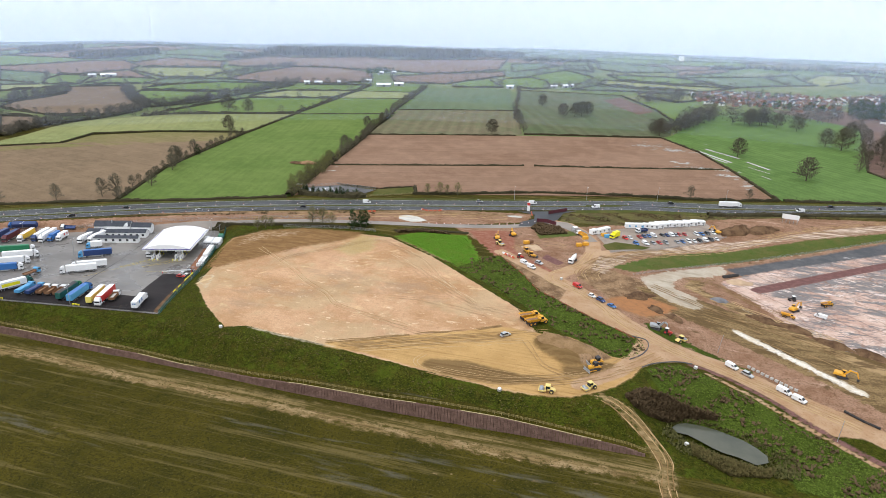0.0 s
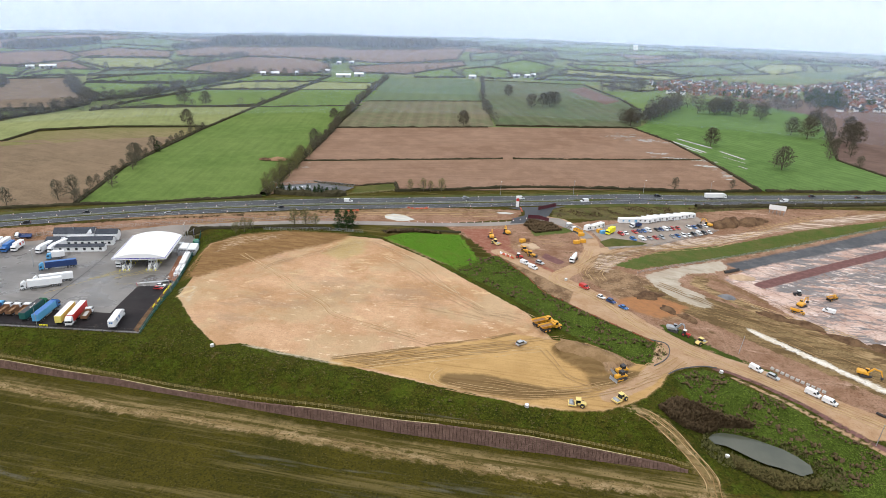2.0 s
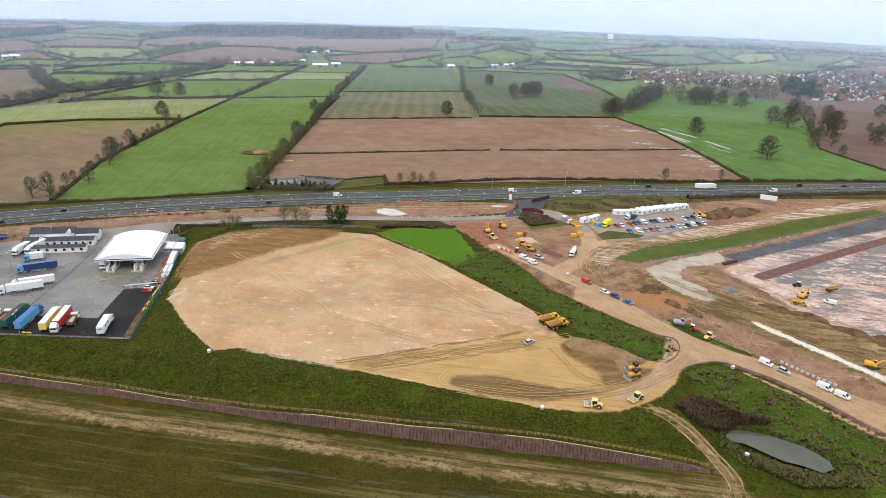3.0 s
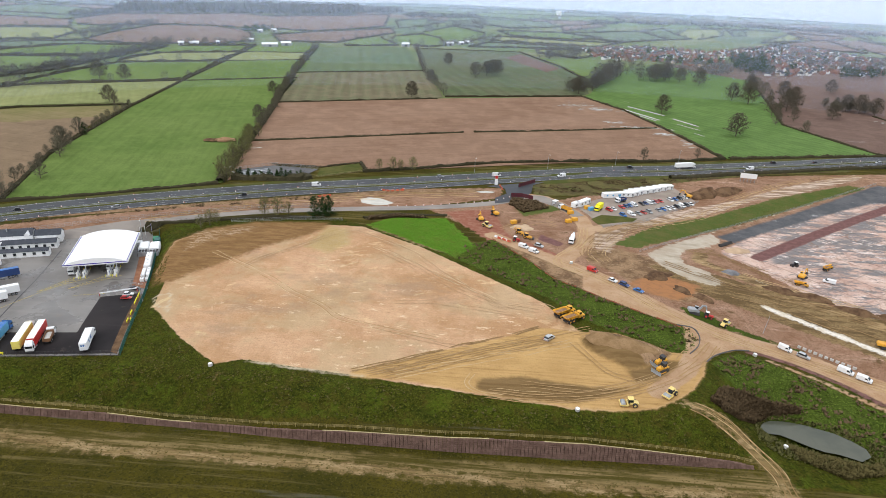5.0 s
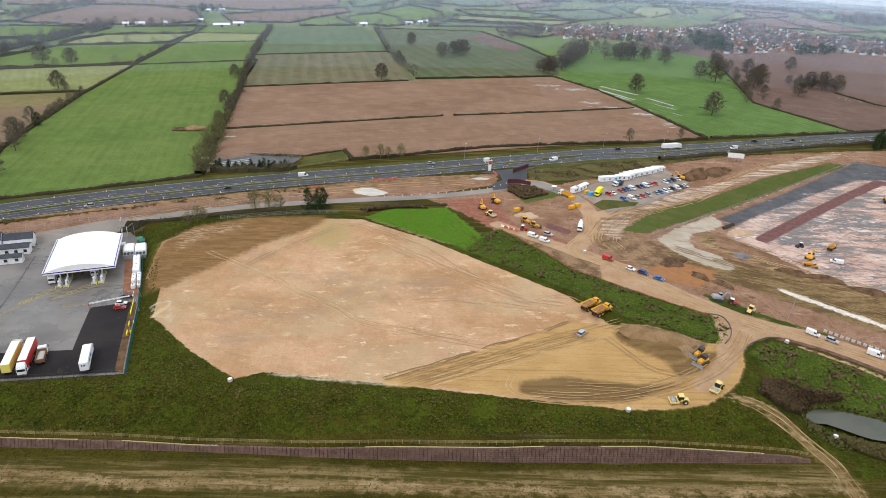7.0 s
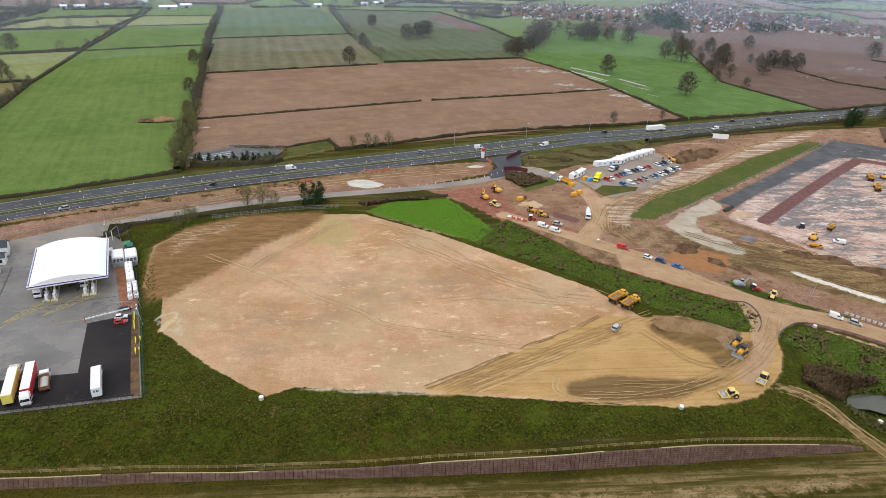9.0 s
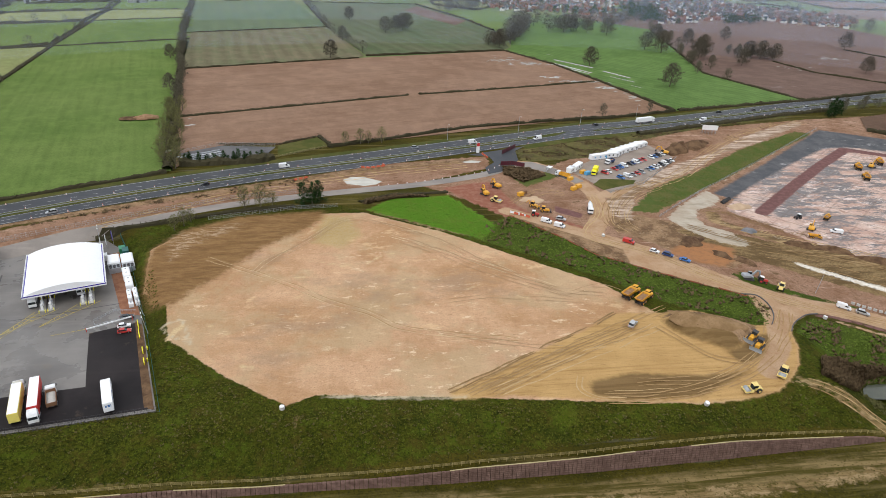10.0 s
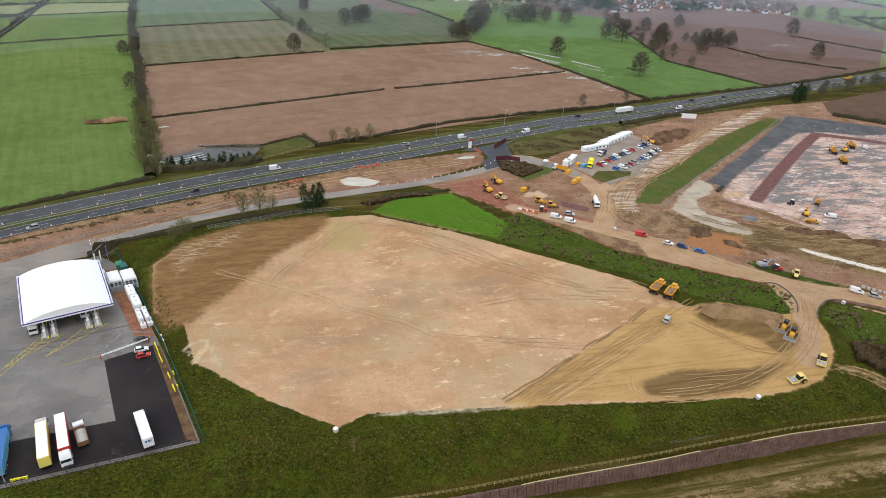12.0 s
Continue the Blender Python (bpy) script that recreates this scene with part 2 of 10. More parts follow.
PARK = crop_field("ridged_pasture", (0.095, 0.165, 0.045), (0.13, 0.21, 0.062), 55, 0.04, 0.5)
WHEAT = crop_field("sprouting_crop", (0.135, 0.15, 0.078), (0.19, 0.155, 0.10), 79, 0.021, 0.5)
CROP = crop_field("dull_green_crop", (0.10, 0.15, 0.075), (0.135, 0.165, 0.09), 79, 0.016, 0.3)
DARKCROP = crop_field("dark_green_crop", (0.09, 0.13, 0.06), (0.13, 0.13, 0.078), 70, 0.018, 0.4)
TUSSOCK = crop_field("mottled_rough_grass", (0.17, 0.165, 0.06), (0.22, 0.17, 0.09), 20, 0.05, 0.1, (0.24, 0.26, 0.09), 0.8)
FARBROWN = crop_field("far_brown_soil", (0.165, 0.108, 0.08), (0.205, 0.14, 0.106), 15, 0.08, 0.2)
SHEEPFIELD = crop_field("drilled_brown_soil", (0.165, 0.118, 0.08), (0.205, 0.152, 0.104), 63, 0.06, 0.4)
ROUGHGRASS = earthy("rough_grass", (0.06, 0.07, 0.018), (0.10, 0.095, 0.03), (0.03, 0.035, 0.012), 0.08, 1.4)

# the ground of the site: turf, and layers of soil bounded by distances kept on the mesh
n = Nodes("site_ground", 0.95, 0, 0.05)
fine, mid = n.noise(1.6, 7, 0.72), n.noise(0.35, 5, 0.65)
ragged = n.math("ADD", n.math("MULTIPLY", n.math("SUBTRACT", mid, 0.5), 7.0), n.math("MULTIPLY", n.math("SUBTRACT", fine, 0.5), 3.0))
smooth_edge = n.math("MULTIPLY", n.math("SUBTRACT", mid, 0.5), 2.5)


def lay(under, name, colour, soft=0.5, edge=None, most=1.0):
    f = n.span(n.math("ADD", n.attr(name), ragged if edge is None else edge), -soft, soft, 0.0, most)
    return n.mix(f, under, colour)


blade = n.noise(0.9, 6, 0.75, n.mapped((1, 1, 0.2)))
tone = grain(n, (0.043, 0.039, 0.006), (0.078, 0.063, 0.009), 0.05)
tone = n.mix(n.math("MULTIPLY", n.span(fine, 0.45, 0.62), 0.85), tone, (0.022, 0.022, 0.006))
scar = n.noise(0.22, 5, 0.7, n.mapped((0.05, 1, 1), 4))
tone = n.mix(n.math("MULTIPLY", n.span(scar, 0.52, 0.66), 0.7), tone, (0.156, 0.120, 0.046))
tone = n.mix(n.math("MULTIPLY", n.span(n.noise(0.1, 4, 0.7, n.mapped((0.12, 1, 1), -12)), 0.58, 0.68), 0.6), tone, (0.13, 0.12, 0.09))
north = n.t.nodes.new("ShaderNodeSeparateXYZ")
n.put(n.pos, north.inputs[0])
country = n.mix(n.span(n.noise(0.008, 5, 0.6), 0.4, 0.6), (0.101, 0.143, 0.051), (0.162, 0.176, 0.076))
tone = n.mix(n.span(north.outputs["Y"], 560.0, 640.0), tone, country)
green = n.mix(n.span(n.noise(0.07, 6, 0.65), 0.35, 0.65), (0.038, 0.041, 0.004), (0.057, 0.066, 0.006))
green = n.mix(n.math("MULTIPLY", n.span(n.noise(0.5, 6, 0.8), 0.52, 0.62), 0.55), green, (0.082, 0.077, 0.013))
green = n.mix(n.math("MULTIPLY", n.span(fine, 0.46, 0.6), 0.8), green, (0.015, 0.020, 0.003))
green = n.mix(n.math("MULTIPLY", n.span(n.noise(0.22, 6, 0.75), 0.48, 0.62), 0.75), green, (0.062, 0.049, 0.009))
green = n.mix(n.math("MULTIPLY", n.span(n.noise(0.12, 5, 0.7), 0.54, 0.64), 0.6), green, (0.021, 0.029, 0.004))
tone = lay(tone, "scarred", n.mix(n.span(n.noise(0.5, 5, 0.7, n.mapped((0.06, 1, 1), 2)), 0.42, 0.62), (0.073, 0.060, 0.014), (0.232, 0.168, 0.076)), 2.5)
green = n.mix(n.math("MULTIPLY", n.span(n.noise(0.09, 6, 0.75), 0.5, 0.62), 0.55), green, (0.066, 0.094, 0.008))
green = n.mix(n.math("MULTIPLY", n.span(n.noise(1.1, 5, 0.85), 0.55, 0.63), 0.6), green, (0.115, 0.130, 0.019))
green = n.mix(n.math("MULTIPLY", n.span(n.noise(0.8, 5, 0.85, n.mapped((1, 1, 1), 50)), 0.53, 0.60), 0.85), green, (0.015, 0.022, 0.003))
tone = lay(tone, "verdant", green)
bare = n.mix(n.span(n.noise(0.06, 6, 0.65), 0.35, 0.65), (0.232, 0.127, 0.076), (0.347, 0.213, 0.144))
bare = n.mix(n.span(n.noise(0.2, 5, 0.7, n.mapped((0.12, 1, 1), -38)), 0.55, 0.72), bare, (0.495, 0.340, 0.255))
bare = n.mix(n.span(n.noise(0.15, 5, 0.7), 0.58, 0.7), bare, (0.117, 0.075, 0.032))
bare = n.mix(n.math("MULTIPLY", n.span(fine, 0.48, 0.62), 0.75), bare, (0.126, 0.065, 0.036))
bare = n.mix(n.math("MULTIPLY", n.span(n.noise(0.8, 6, 0.8), 0.57, 0.67), 0.7), bare, (0.505, 0.350, 0.263))
bare = n.mix(n.math("MULTIPLY", n.span(n.noise(0.28, 6, 0.8), 0.5, 0.62), 0.55), bare, (0.146, 0.084, 0.042))
tone = lay(tone, "bare", bare)
turned = n.mix(n.span(n.noise(0.14, 6, 0.75), 0.4, 0.6), (0.16, 0.098, 0.055), (0.31, 0.20, 0.115))
turned = n.mix(n.math("MULTIPLY", n.span(n.noise(0.5, 6, 0.8), 0.55, 0.66), 0.75), turned, (0.46, 0.34, 0.23))
turned = n.mix(n.math("MULTIPLY", n.span(n.noise(1.1, 5, 0.8), 0.5, 0.64), 0.7), turned, (0.09, 0.055, 0.03))
tone = lay(tone, "turned", turned, 0.8)
churn = n.mix(n.span(n.noise(0.45, 5, 0.7, n.mapped((0.07, 1, 1), -36)), 0.44, 0.58), (0.24, 0.155, 0.10), (0.58, 0.46, 0.37))
churn = n.mix(n.math("MULTIPLY", n.span(n.noise(0.13, 5, 0.7), 0.5, 0.66), 0.6), churn, (0.22, 0.15, 0.09))
tone = lay(tone, "churn", churn, 0.8)
cut = n.mix(n.span(n.noise(0.16, 6, 0.8, n.mapped((0.3, 1, 1), 36)), 0.42, 0.58), (0.13, 0.085, 0.038), (0.27, 0.185, 0.09))
tone = lay(tone, "cutting", n.mix(n.math("MULTIPLY", n.span(fine, 0.45, 0.62), 0.7), cut, (0.09, 0.058, 0.03)))
tone = lay(tone, "orange", n.mix(n.span(mid, 0.4, 0.7), (0.36, 0.17, 0.075), (0.28, 0.14, 0.07)), 1.5)
sward = n.mix(n.span(n.noise(0.1, 6, 0.7), 0.38, 0.62), (0.048, 0.072, 0.009), (0.077, 0.113, 0.016))
sward = n.mix(n.math("MULTIPLY", n.span(n.noise(0.35, 6, 0.8), 0.52, 0.63), 0.6), sward, (0.061, 0.055, 0.019))
sward = n.mix(n.math("MULTIPLY", n.span(fine, 0.47, 0.62), 0.75), sward, (0.020, 0.028, 0.006))
tone = lay(tone, "sward", sward)
tone = lay(tone, "bund", n.mix(n.span(n.noise(0.09, 6, 0.75), 0.4, 0.62), (0.075, 0.105, 0.024), (0.115, 0.112, 0.036)))
wayside = n.mix(n.span(n.noise(0.07, 6, 0.75), 0.4, 0.6), (0.145, 0.125, 0.045), (0.085, 0.066, 0.032))
wayside = n.mix(n.math("MULTIPLY", n.span(n.noise(0.12, 5, 0.7, n.mapped((1, 1, 1), 40)), 0.5, 0.62), 0.7), wayside, (0.10, 0.115, 0.03))
tone = lay(tone, "roadside", n.mix(n.math("MULTIPLY", n.span(fine, 0.46, 0.62), 0.7), wayside, (0.045, 0.04, 0.018)))
tone = lay(tone, "lush", n.mix(n.math("MULTIPLY", n.span(fine, 0.4, 0.7), 0.6), n.mix(n.span(n.noise(0.12, 5, 0.7), 0.45, 0.65), (0.09, 0.20, 0.016), (0.12, 0.165, 0.025)), (0.045, 0.10, 0.011)), 0.8)
pad = n.mix(n.span(n.noise(0.03, 6, 0.65), 0.38, 0.62), (0.429, 0.249, 0.128), (0.585, 0.370, 0.224))
pad = n.mix(n.span(n.noise(0.018, 4, 0.6), 0.5, 0.66), pad, (0.519, 0.313, 0.191))
streaks = n.noise(0.16, 6, 0.7, n.mapped((0.22, 1, 1), -25))
pad = n.mix(n.math("MULTIPLY", n.span(streaks, 0.58, 0.74), 0.75), pad, (0.701, 0.498, 0.315))
pad = n.mix(n.math("MULTIPLY", n.span(n.noise(0.1, 5, 0.7, n.mapped((1, 0.3, 1), -20)), 0.5, 0.75), 0.6), pad, (0.377, 0.219, 0.114))
pad = n.mix(n.math("MULTIPLY", n.span(n.noise(0.9, 5, 0.7, n.mapped((0.05, 1, 1), 22)), 0.5, 0.72), 0.28), pad, (0.350, 0.209, 0.110))
pad = n.mix(n.math("MULTIPLY", n.span(fine, 0.48, 0.66), 0.45), pad, (0.325, 0.185, 0.096))
pad = n.mix(n.math("MULTIPLY", n.span(n.noise(0.45, 6, 0.8), 0.5, 0.62), 0.28), pad, (0.339, 0.191, 0.100))
pad = n.mix(n.math("MULTIPLY", n.span(n.noise(2.4, 5, 0.8), 0.56, 0.66), 0.7), pad, (0.246, 0.134, 0.067))
pad = n.mix(n.math("MULTIPLY", n.span(n.noise(1.3, 6, 0.8, n.mapped((0.35, 1, 1), -20)), 0.58, 0.68), 0.6), pad, (0.701, 0.498, 0.305))
pad = n.mix(n.math("MULTIPLY", n.span(n.noise(0.24, 6, 0.8), 0.55, 0.66), 0.35), pad, (0.650, 0.445, 0.262))
pad = n.mix(n.math("MULTIPLY", n.span(n.noise(0.2, 6, 0.8, n.mapped((0.4, 1, 1), 35)), 0.56, 0.68), 0.35), pad, (0.325, 0.180, 0.090))
blotch = n.math("MULTIPLY", n.span(n.noise(0.11, 6, 0.72, n.mapped((0.55, 1, 1), -28)), 0.56, 0.63), n.span(n.noise(0.02, 3), 0.44, 0.6))
pad = n.mix(n.math("MULTIPLY", blotch, 0.7), pad, (0.675, 0.475, 0.276))
pad = n.mix(n.math("MULTIPLY", n.span(n.noise(0.035, 5, 0.7, n.mapped((1, 1, 1), 15)), 0.46, 0.62), 0.6), pad, (0.459, 0.342, 0.201))
pad = n.mix(n.math("MULTIPLY", n.span(n.noise(0.028, 6, 0.7, n.mapped((0.6, 1, 1), -60)), 0.54, 0.66), 0.55), pad, (0.323, 0.222, 0.146))
pad = n.mix(n.math("MULTIPLY", n.span(n.noise(0.7, 6, 0.85), 0.53, 0.62), 0.25), pad, (0.293, 0.193, 0.121))
flake = n.math("MULTIPLY", n.span(n.noise(0.3, 7, 0.8, n.mapped((0.45, 1, 1), -25)), 0.58, 0.61), n.span(n.noise(0.016, 3), 0.42, 0.56))
pad = n.mix(n.math("MULTIPLY", flake, 0.8), pad, (0.718, 0.560, 0.380))
crumb = n.math("MULTIPLY", n.span(n.noise(0.6, 7, 0.85, n.mapped((0.3, 1, 1), 20)), 0.6, 0.64), n.span(n.noise(0.03, 3), 0.4, 0.6))
pad = n.mix(n.math("MULTIPLY", crumb, 0.75), pad, (0.233, 0.140, 0.075))
tone = lay(tone, "pad", pad, 0.3, smooth_edge)
sallow = n.math("MULTIPLY", ragged, 0.6)
tone = lay(tone, "sallow", n.mix(n.span(fine, 0.4, 0.65), (0.66, 0.51, 0.30), (0.48, 0.34, 0.19)), 0.6, sallow, 0.75)
rut = n.noise(0.75, 4, 0.6, n.mapped((0.035, 1, 1), -27))
tan = n.mix(n.span(n.noise(0.05, 5, 0.6), 0.35, 0.65), (0.420, 0.257, 0.102), (0.502, 0.318, 0.132))
tan = n.mix(n.math("MULTIPLY", n.span(rut, 0.5, 0.7), 0.55), tan, (0.291, 0.169, 0.063))
tan = n.mix(n.math("MULTIPLY", n.span(rut, 0.5, 0.3), 0.3), tan, (0.560, 0.369, 0.176))
tan = n.mix(n.math("MULTIPLY", n.span(n.noise(1.6, 6, 0.8, n.mapped((0.12, 1, 1), -27)), 0.53, 0.66), 0.65), tan, (0.256, 0.148, 0.053))
tone = lay(tone, "tan", tan, 1.0, smooth_edge)
mud = n.mix(n.span(n.noise(0.5, 5, 0.6, n.mapped((0.08, 1, 1), 25)), 0.35, 0.65), (0.156, 0.095, 0.038), (0.212, 0.135, 0.060))
tone = lay(tone, "mud", mud, 1.2, smooth_edge)
dark = n.mix(n.span(n.noise(0.3, 6, 0.75, n.mapped((0.25, 1, 1), -55)), 0.38, 0.62), (0.185, 0.103, 0.042), (0.265, 0.155, 0.068))
dark = n.mix(n.math("MULTIPLY", n.span(n.noise(1.2, 5, 0.75, n.mapped((0.12, 1, 1), -55)), 0.5, 0.62), 0.5), dark, (0.13, 0.075, 0.032))
pools = n.math("MULTIPLY", n.span(n.noise(0.8, 6, 0.75, n.mapped((0.25, 1, 1), 20)), 0.5, 0.55), n.span(n.math("ADD", n.attr("glint"), n.math("MULTIPLY", ragged, 1.5)), -2.5, 2.5))
dark = n.mix(n.math("MULTIPLY", pools, 0.7), dark, (0.46, 0.34, 0.23))
tone = lay(tone, "moundtop", turned, 0.6, smooth_edge)
tone = lay(tone, "damp", dark, 2.5)
soaked = n.span(n.math("ADD", n.attr("soak"), n.math("MULTIPLY", ragged, 1.2)), -2.5, 2.5)
tone = n.mix(n.math("MULTIPLY", soaked, 0.8), tone, (0.40, 0.29, 0.12))
n.put(n.span(soaked, 0, 1, 0.95, 0.3), n.bsdf.inputs["Roughness"])
tone = lay(tone, "rim", (0.50, 0.42, 0.30), 0.6, smooth_edge, 0.85)
hard = n.mix(n.span(n.noise(0.1, 5, 0.6), 0.35, 0.65), (0.40, 0.33, 0.25), (0.48, 0.42, 0.34))
pink = n.mix(n.span(n.noise(0.05, 5, 0.65), 0.4, 0.6), (0.488, 0.326, 0.263), (0.61, 0.455, 0.381))
cells = n.noise(0.12, 6, 0.75, n.mapped((0.3, 1, 1), -38))
pink = n.mix(n.math("MULTIPLY", n.span(cells, 0.45, 0.53), n.span(n.noise(0.02, 3), 0.34, 0.5)), pink, (0.208, 0.193, 0.19))
pink = n.mix(n.span(n.noise(0.15, 6, 0.8, n.mapped((0.5, 1, 1), -38)), 0.54, 0.64), pink, (0.732, 0.617, 0.56))
pink = n.mix(n.math("MULTIPLY", n.span(n.noise(0.5, 6, 0.8, n.mapped((0.25, 1, 1), -38)), 0.52, 0.63), 0.85), pink, (0.158, 0.146, 0.146))
pink = n.mix(n.math("MULTIPLY", n.span(n.noise(0.3, 5, 0.8, n.mapped((1, 0.3, 1), -38)), 0.55, 0.66), 0.6), pink, (0.269, 0.151, 0.106))
joints = n.wave(0.034, -38, 3.0)
pink = n.mix(n.math("MULTIPLY", n.span(joints, 0.97, 0.998), 0.4), pink, (0.147, 0.099, 0.078))
joints2 = n.wave(0.02, 52, 3.0)
pink = n.mix(n.math("MULTIPLY", n.span(joints2, 0.985, 0.999), 0.25), pink, (0.171, 0.116, 0.09))
tone = lay(tone, "formation", pink, 0.8)
tone = lay(tone, "ridge", n.mix(n.span(n.noise(0.3, 6, 0.75, n.mapped((0.25, 1, 1), 32)), 0.42, 0.58), (0.14, 0.09, 0.045), (0.36, 0.25, 0.13)), 0.8)
slab = n.mix(n.span(n.noise(0.09, 5, 0.7), 0.4, 0.62), (0.085, 0.088, 0.094), (0.12, 0.12, 0.125))
slab = n.mix(n.math("MULTIPLY", n.span(n.noise(0.13, 6, 0.75, n.mapped((0.4, 1, 1), -38)), 0.6, 0.7), 0.8), slab, (0.4, 0.38, 0.38))
tone = lay(tone, "slab", slab, 1.5, n.math("MULTIPLY", smooth_edge, 2.0))
tone = lay(tone, "pale", n.mix(n.math("MULTIPLY", n.span(n.noise(0.5, 4, 0.6, n.mapped((0.15, 1, 1), 15)), 0.5, 0.7), 0.6), hard, (0.27, 0.235, 0.17)))
tone = lay(tone, "chalk", n.mix(n.span(mid, 0.4, 0.6), (0.78, 0.74, 0.68), (0.60, 0.53, 0.42)), 0.8)
tone = lay(tone, "red", n.mix(n.span(mid, 0.4, 0.65), (0.25, 0.10, 0.065), (0.30, 0.145, 0.10)), 0.8)
haul = n.mix(n.span(n.noise(0.09, 5, 0.65), 0.35, 0.65), (0.391, 0.242, 0.138), (0.466, 0.319, 0.203))
haul = n.mix(n.math("MULTIPLY", n.span(mid, 0.5, 0.75), 0.5), haul, (0.296, 0.174, 0.092))
haul = n.mix(n.math("MULTIPLY", n.span(n.noise(1.4, 6, 0.8), 0.52, 0.66), 0.5), haul, (0.264, 0.155, 0.082))
tone = lay(tone, "haul", haul, 0.5, smooth_edge)
tone = lay(tone, "maroon", n.mix(n.span(mid, 0.4, 0.65), (0.15, 0.075, 0.07), (0.19, 0.10, 0.09)), 0.6, smooth_edge)
wheel = n.mix(n.span(n.noise(0.9, 5, 0.65, n.mapped((0.07, 1, 1), 0)), 0.4, 0.65), (0.246, 0.171, 0.077), (0.122, 0.082, 0.033))
fleck = n.mix(n.span(n.noise(0.35, 5, 0.75, n.mapped((0.2, 1, 1), 3)), 0.48, 0.62), wheel, (0.343, 0.246, 0.131))
wider = n.math("MULTIPLY", ragged, 1.5)
tone = lay(tone, "track", fleck, 1.2, wider, 0.95)
n.bump(n.math("ADD", fine, n.math("MULTIPLY", mid, 2.0)), 0.8, 0.5)
SITE = n.done(tone)

# ---- the lie of the land ----
def ease(a, b, x):
    t = np.clip((np.asarray(x, float) - a) / (b - a), 0, 1)
    return t * t * (3 - 2 * t)


def inside(px, py, poly):
    """Signed distance to a closed outline, positive within."""
    best, odd = np.full(px.shape, 1e9), np.zeros(px.shape, bool)
    for (ax, ay), (bx, by) in zip(poly, poly[1:] + poly[:1]):
        dx, dy = bx - ax, by - ay
        t = np.clip(((px - ax) * dx + (py - ay) * dy) / (dx * dx + dy * dy + 1e-9), 0, 1)
        best = np.minimum(best, np.hypot(px - ax - t * dx, py - ay - t * dy))
        if by != ay:
            odd ^= ((ay > py) != (by > py)) & (px < (bx - ax) * (py - ay) / (by - ay) + ax)
    return np.where(odd, best, -best)


def along(px, py, line, half):
    """Signed distance to a band of that half width along a line."""
    best = np.full(px.shape, 1e9)
    for (ax, ay), (bx, by) in zip(line, line[1:]):
        dx, dy = bx - ax, by - ay
        t = np.clip(((px - ax) * dx + (py - ay) * dy) / (dx * dx + dy * dy + 1e-9), 0, 1)
        best = np.minimum(best, np.hypot(px - ax - t * dx, py - ay - t * dy))
    return half - best


WALL_X = (-340, -225, -180, -147, -110, -70, -31, 17)
WALL_Y = (179.5, 179.8, 180.3, 180.0, 178.9, 179.1, 180.2, 182.1)
RISE_X = (-340, -225, -203, -180, -158, -147, -126, -105, -76, -60, -31, -14, 3, 12, 18)
RISE = (2.6, 2.8, 2.2, 2.2, 1.4, 1.6, 2.2, 3.7, 4.2, 4.9, 5.1, 3.9, 2.5, 1.6, 0.3)


def wall_y(x):
    """The line of the crib wall at the foot of the bank."""
    return np.interp(x, WALL_X, WALL_Y)


MOUND_BASE = [(-27.1, 237.3), (-20.1, 241.7), (-13.2, 240.3), (-2.8, 235.7), (4.2, 229.7), (0.1, 225.0), (-8.7, 218.7), (-13.8, 217.7), (-17.5, 221.7), (-24.6, 227.3), (-27.3, 232.1)]
HILLS = ((-780, 1900, 520, 260, 7), (-1500, 1700, 400, 300, 14), (300, 2500, 700, 300, 10), (-150, 1560, 160, 150, 9))
YARD_EDGE = [(-380, 175), (-261, 193), (-187, 204.5), (-202.5, 249), (-215, 281), (-226, 308), (-236, 318), (-300, 290), (-400, 250)]


def height(x, y):
    """The level of the ground: a platform, a bank down to the near field, a lower site to the east, rolling country behind."""
    x, y = np.asarray(x, float), np.asarray(y, float)
    foot = wall_y(x)
    rise = np.interp(x, RISE_X, RISE)
    bank = rise * (1 - ease(0.9, 1.5, y - foot)) + (7.8 - rise) * (1 - ease(2, 18, y - foot))
    bank = bank + (7.8 * (1 - ease(200, 228, y)) - bank) * ease(12, 30, x)
    east = ease(5, 72, x) * (1 - 0.5 * ease(400, 480, y))
    far = ease(420, 640, y)
    level = -bank - (1 - bank / 7.8) * (5.2 * east * (1 - far) + 4.0 * far)
    roll = ease(900, 1700, np.hypot(x, y))
    level = level + roll * (4 * np.sin(x / 310 + 0.7) * np.cos(y / 270) + 3 * np.sin((x + y) / 190))
    level = level - 12 * ease(1800, 3000, np.hypot(x, y))
    for cx, cy, sx, sy, up in HILLS:
        level = level + up * np.exp(-(((x - cx) / sx) ** 2 + ((y - cy) / sy) ** 2))
    pool = np.exp(-(((x - 42.0) / 19) ** 2 + ((y - 198.5 + 0.28 * (x - 42.0)) / 8.0) ** 2) ** 2)
    level = level - 2.0 * pool
    level = level + 2.3 * ease(-0.4, 3.4, inside(x, y, MOUND_BASE))
    yard = ease(-9, 0, inside(x, y, YARD_EDGE))
    return level * (1 - yard) + yard * (-0.5 - 3.5 * ease(212, 272, y))


def blend01(a, b, x):
    t = min(max((x - a) / (b - a), 0.0), 1.0)
    return t * t * (3 - 2 * t)


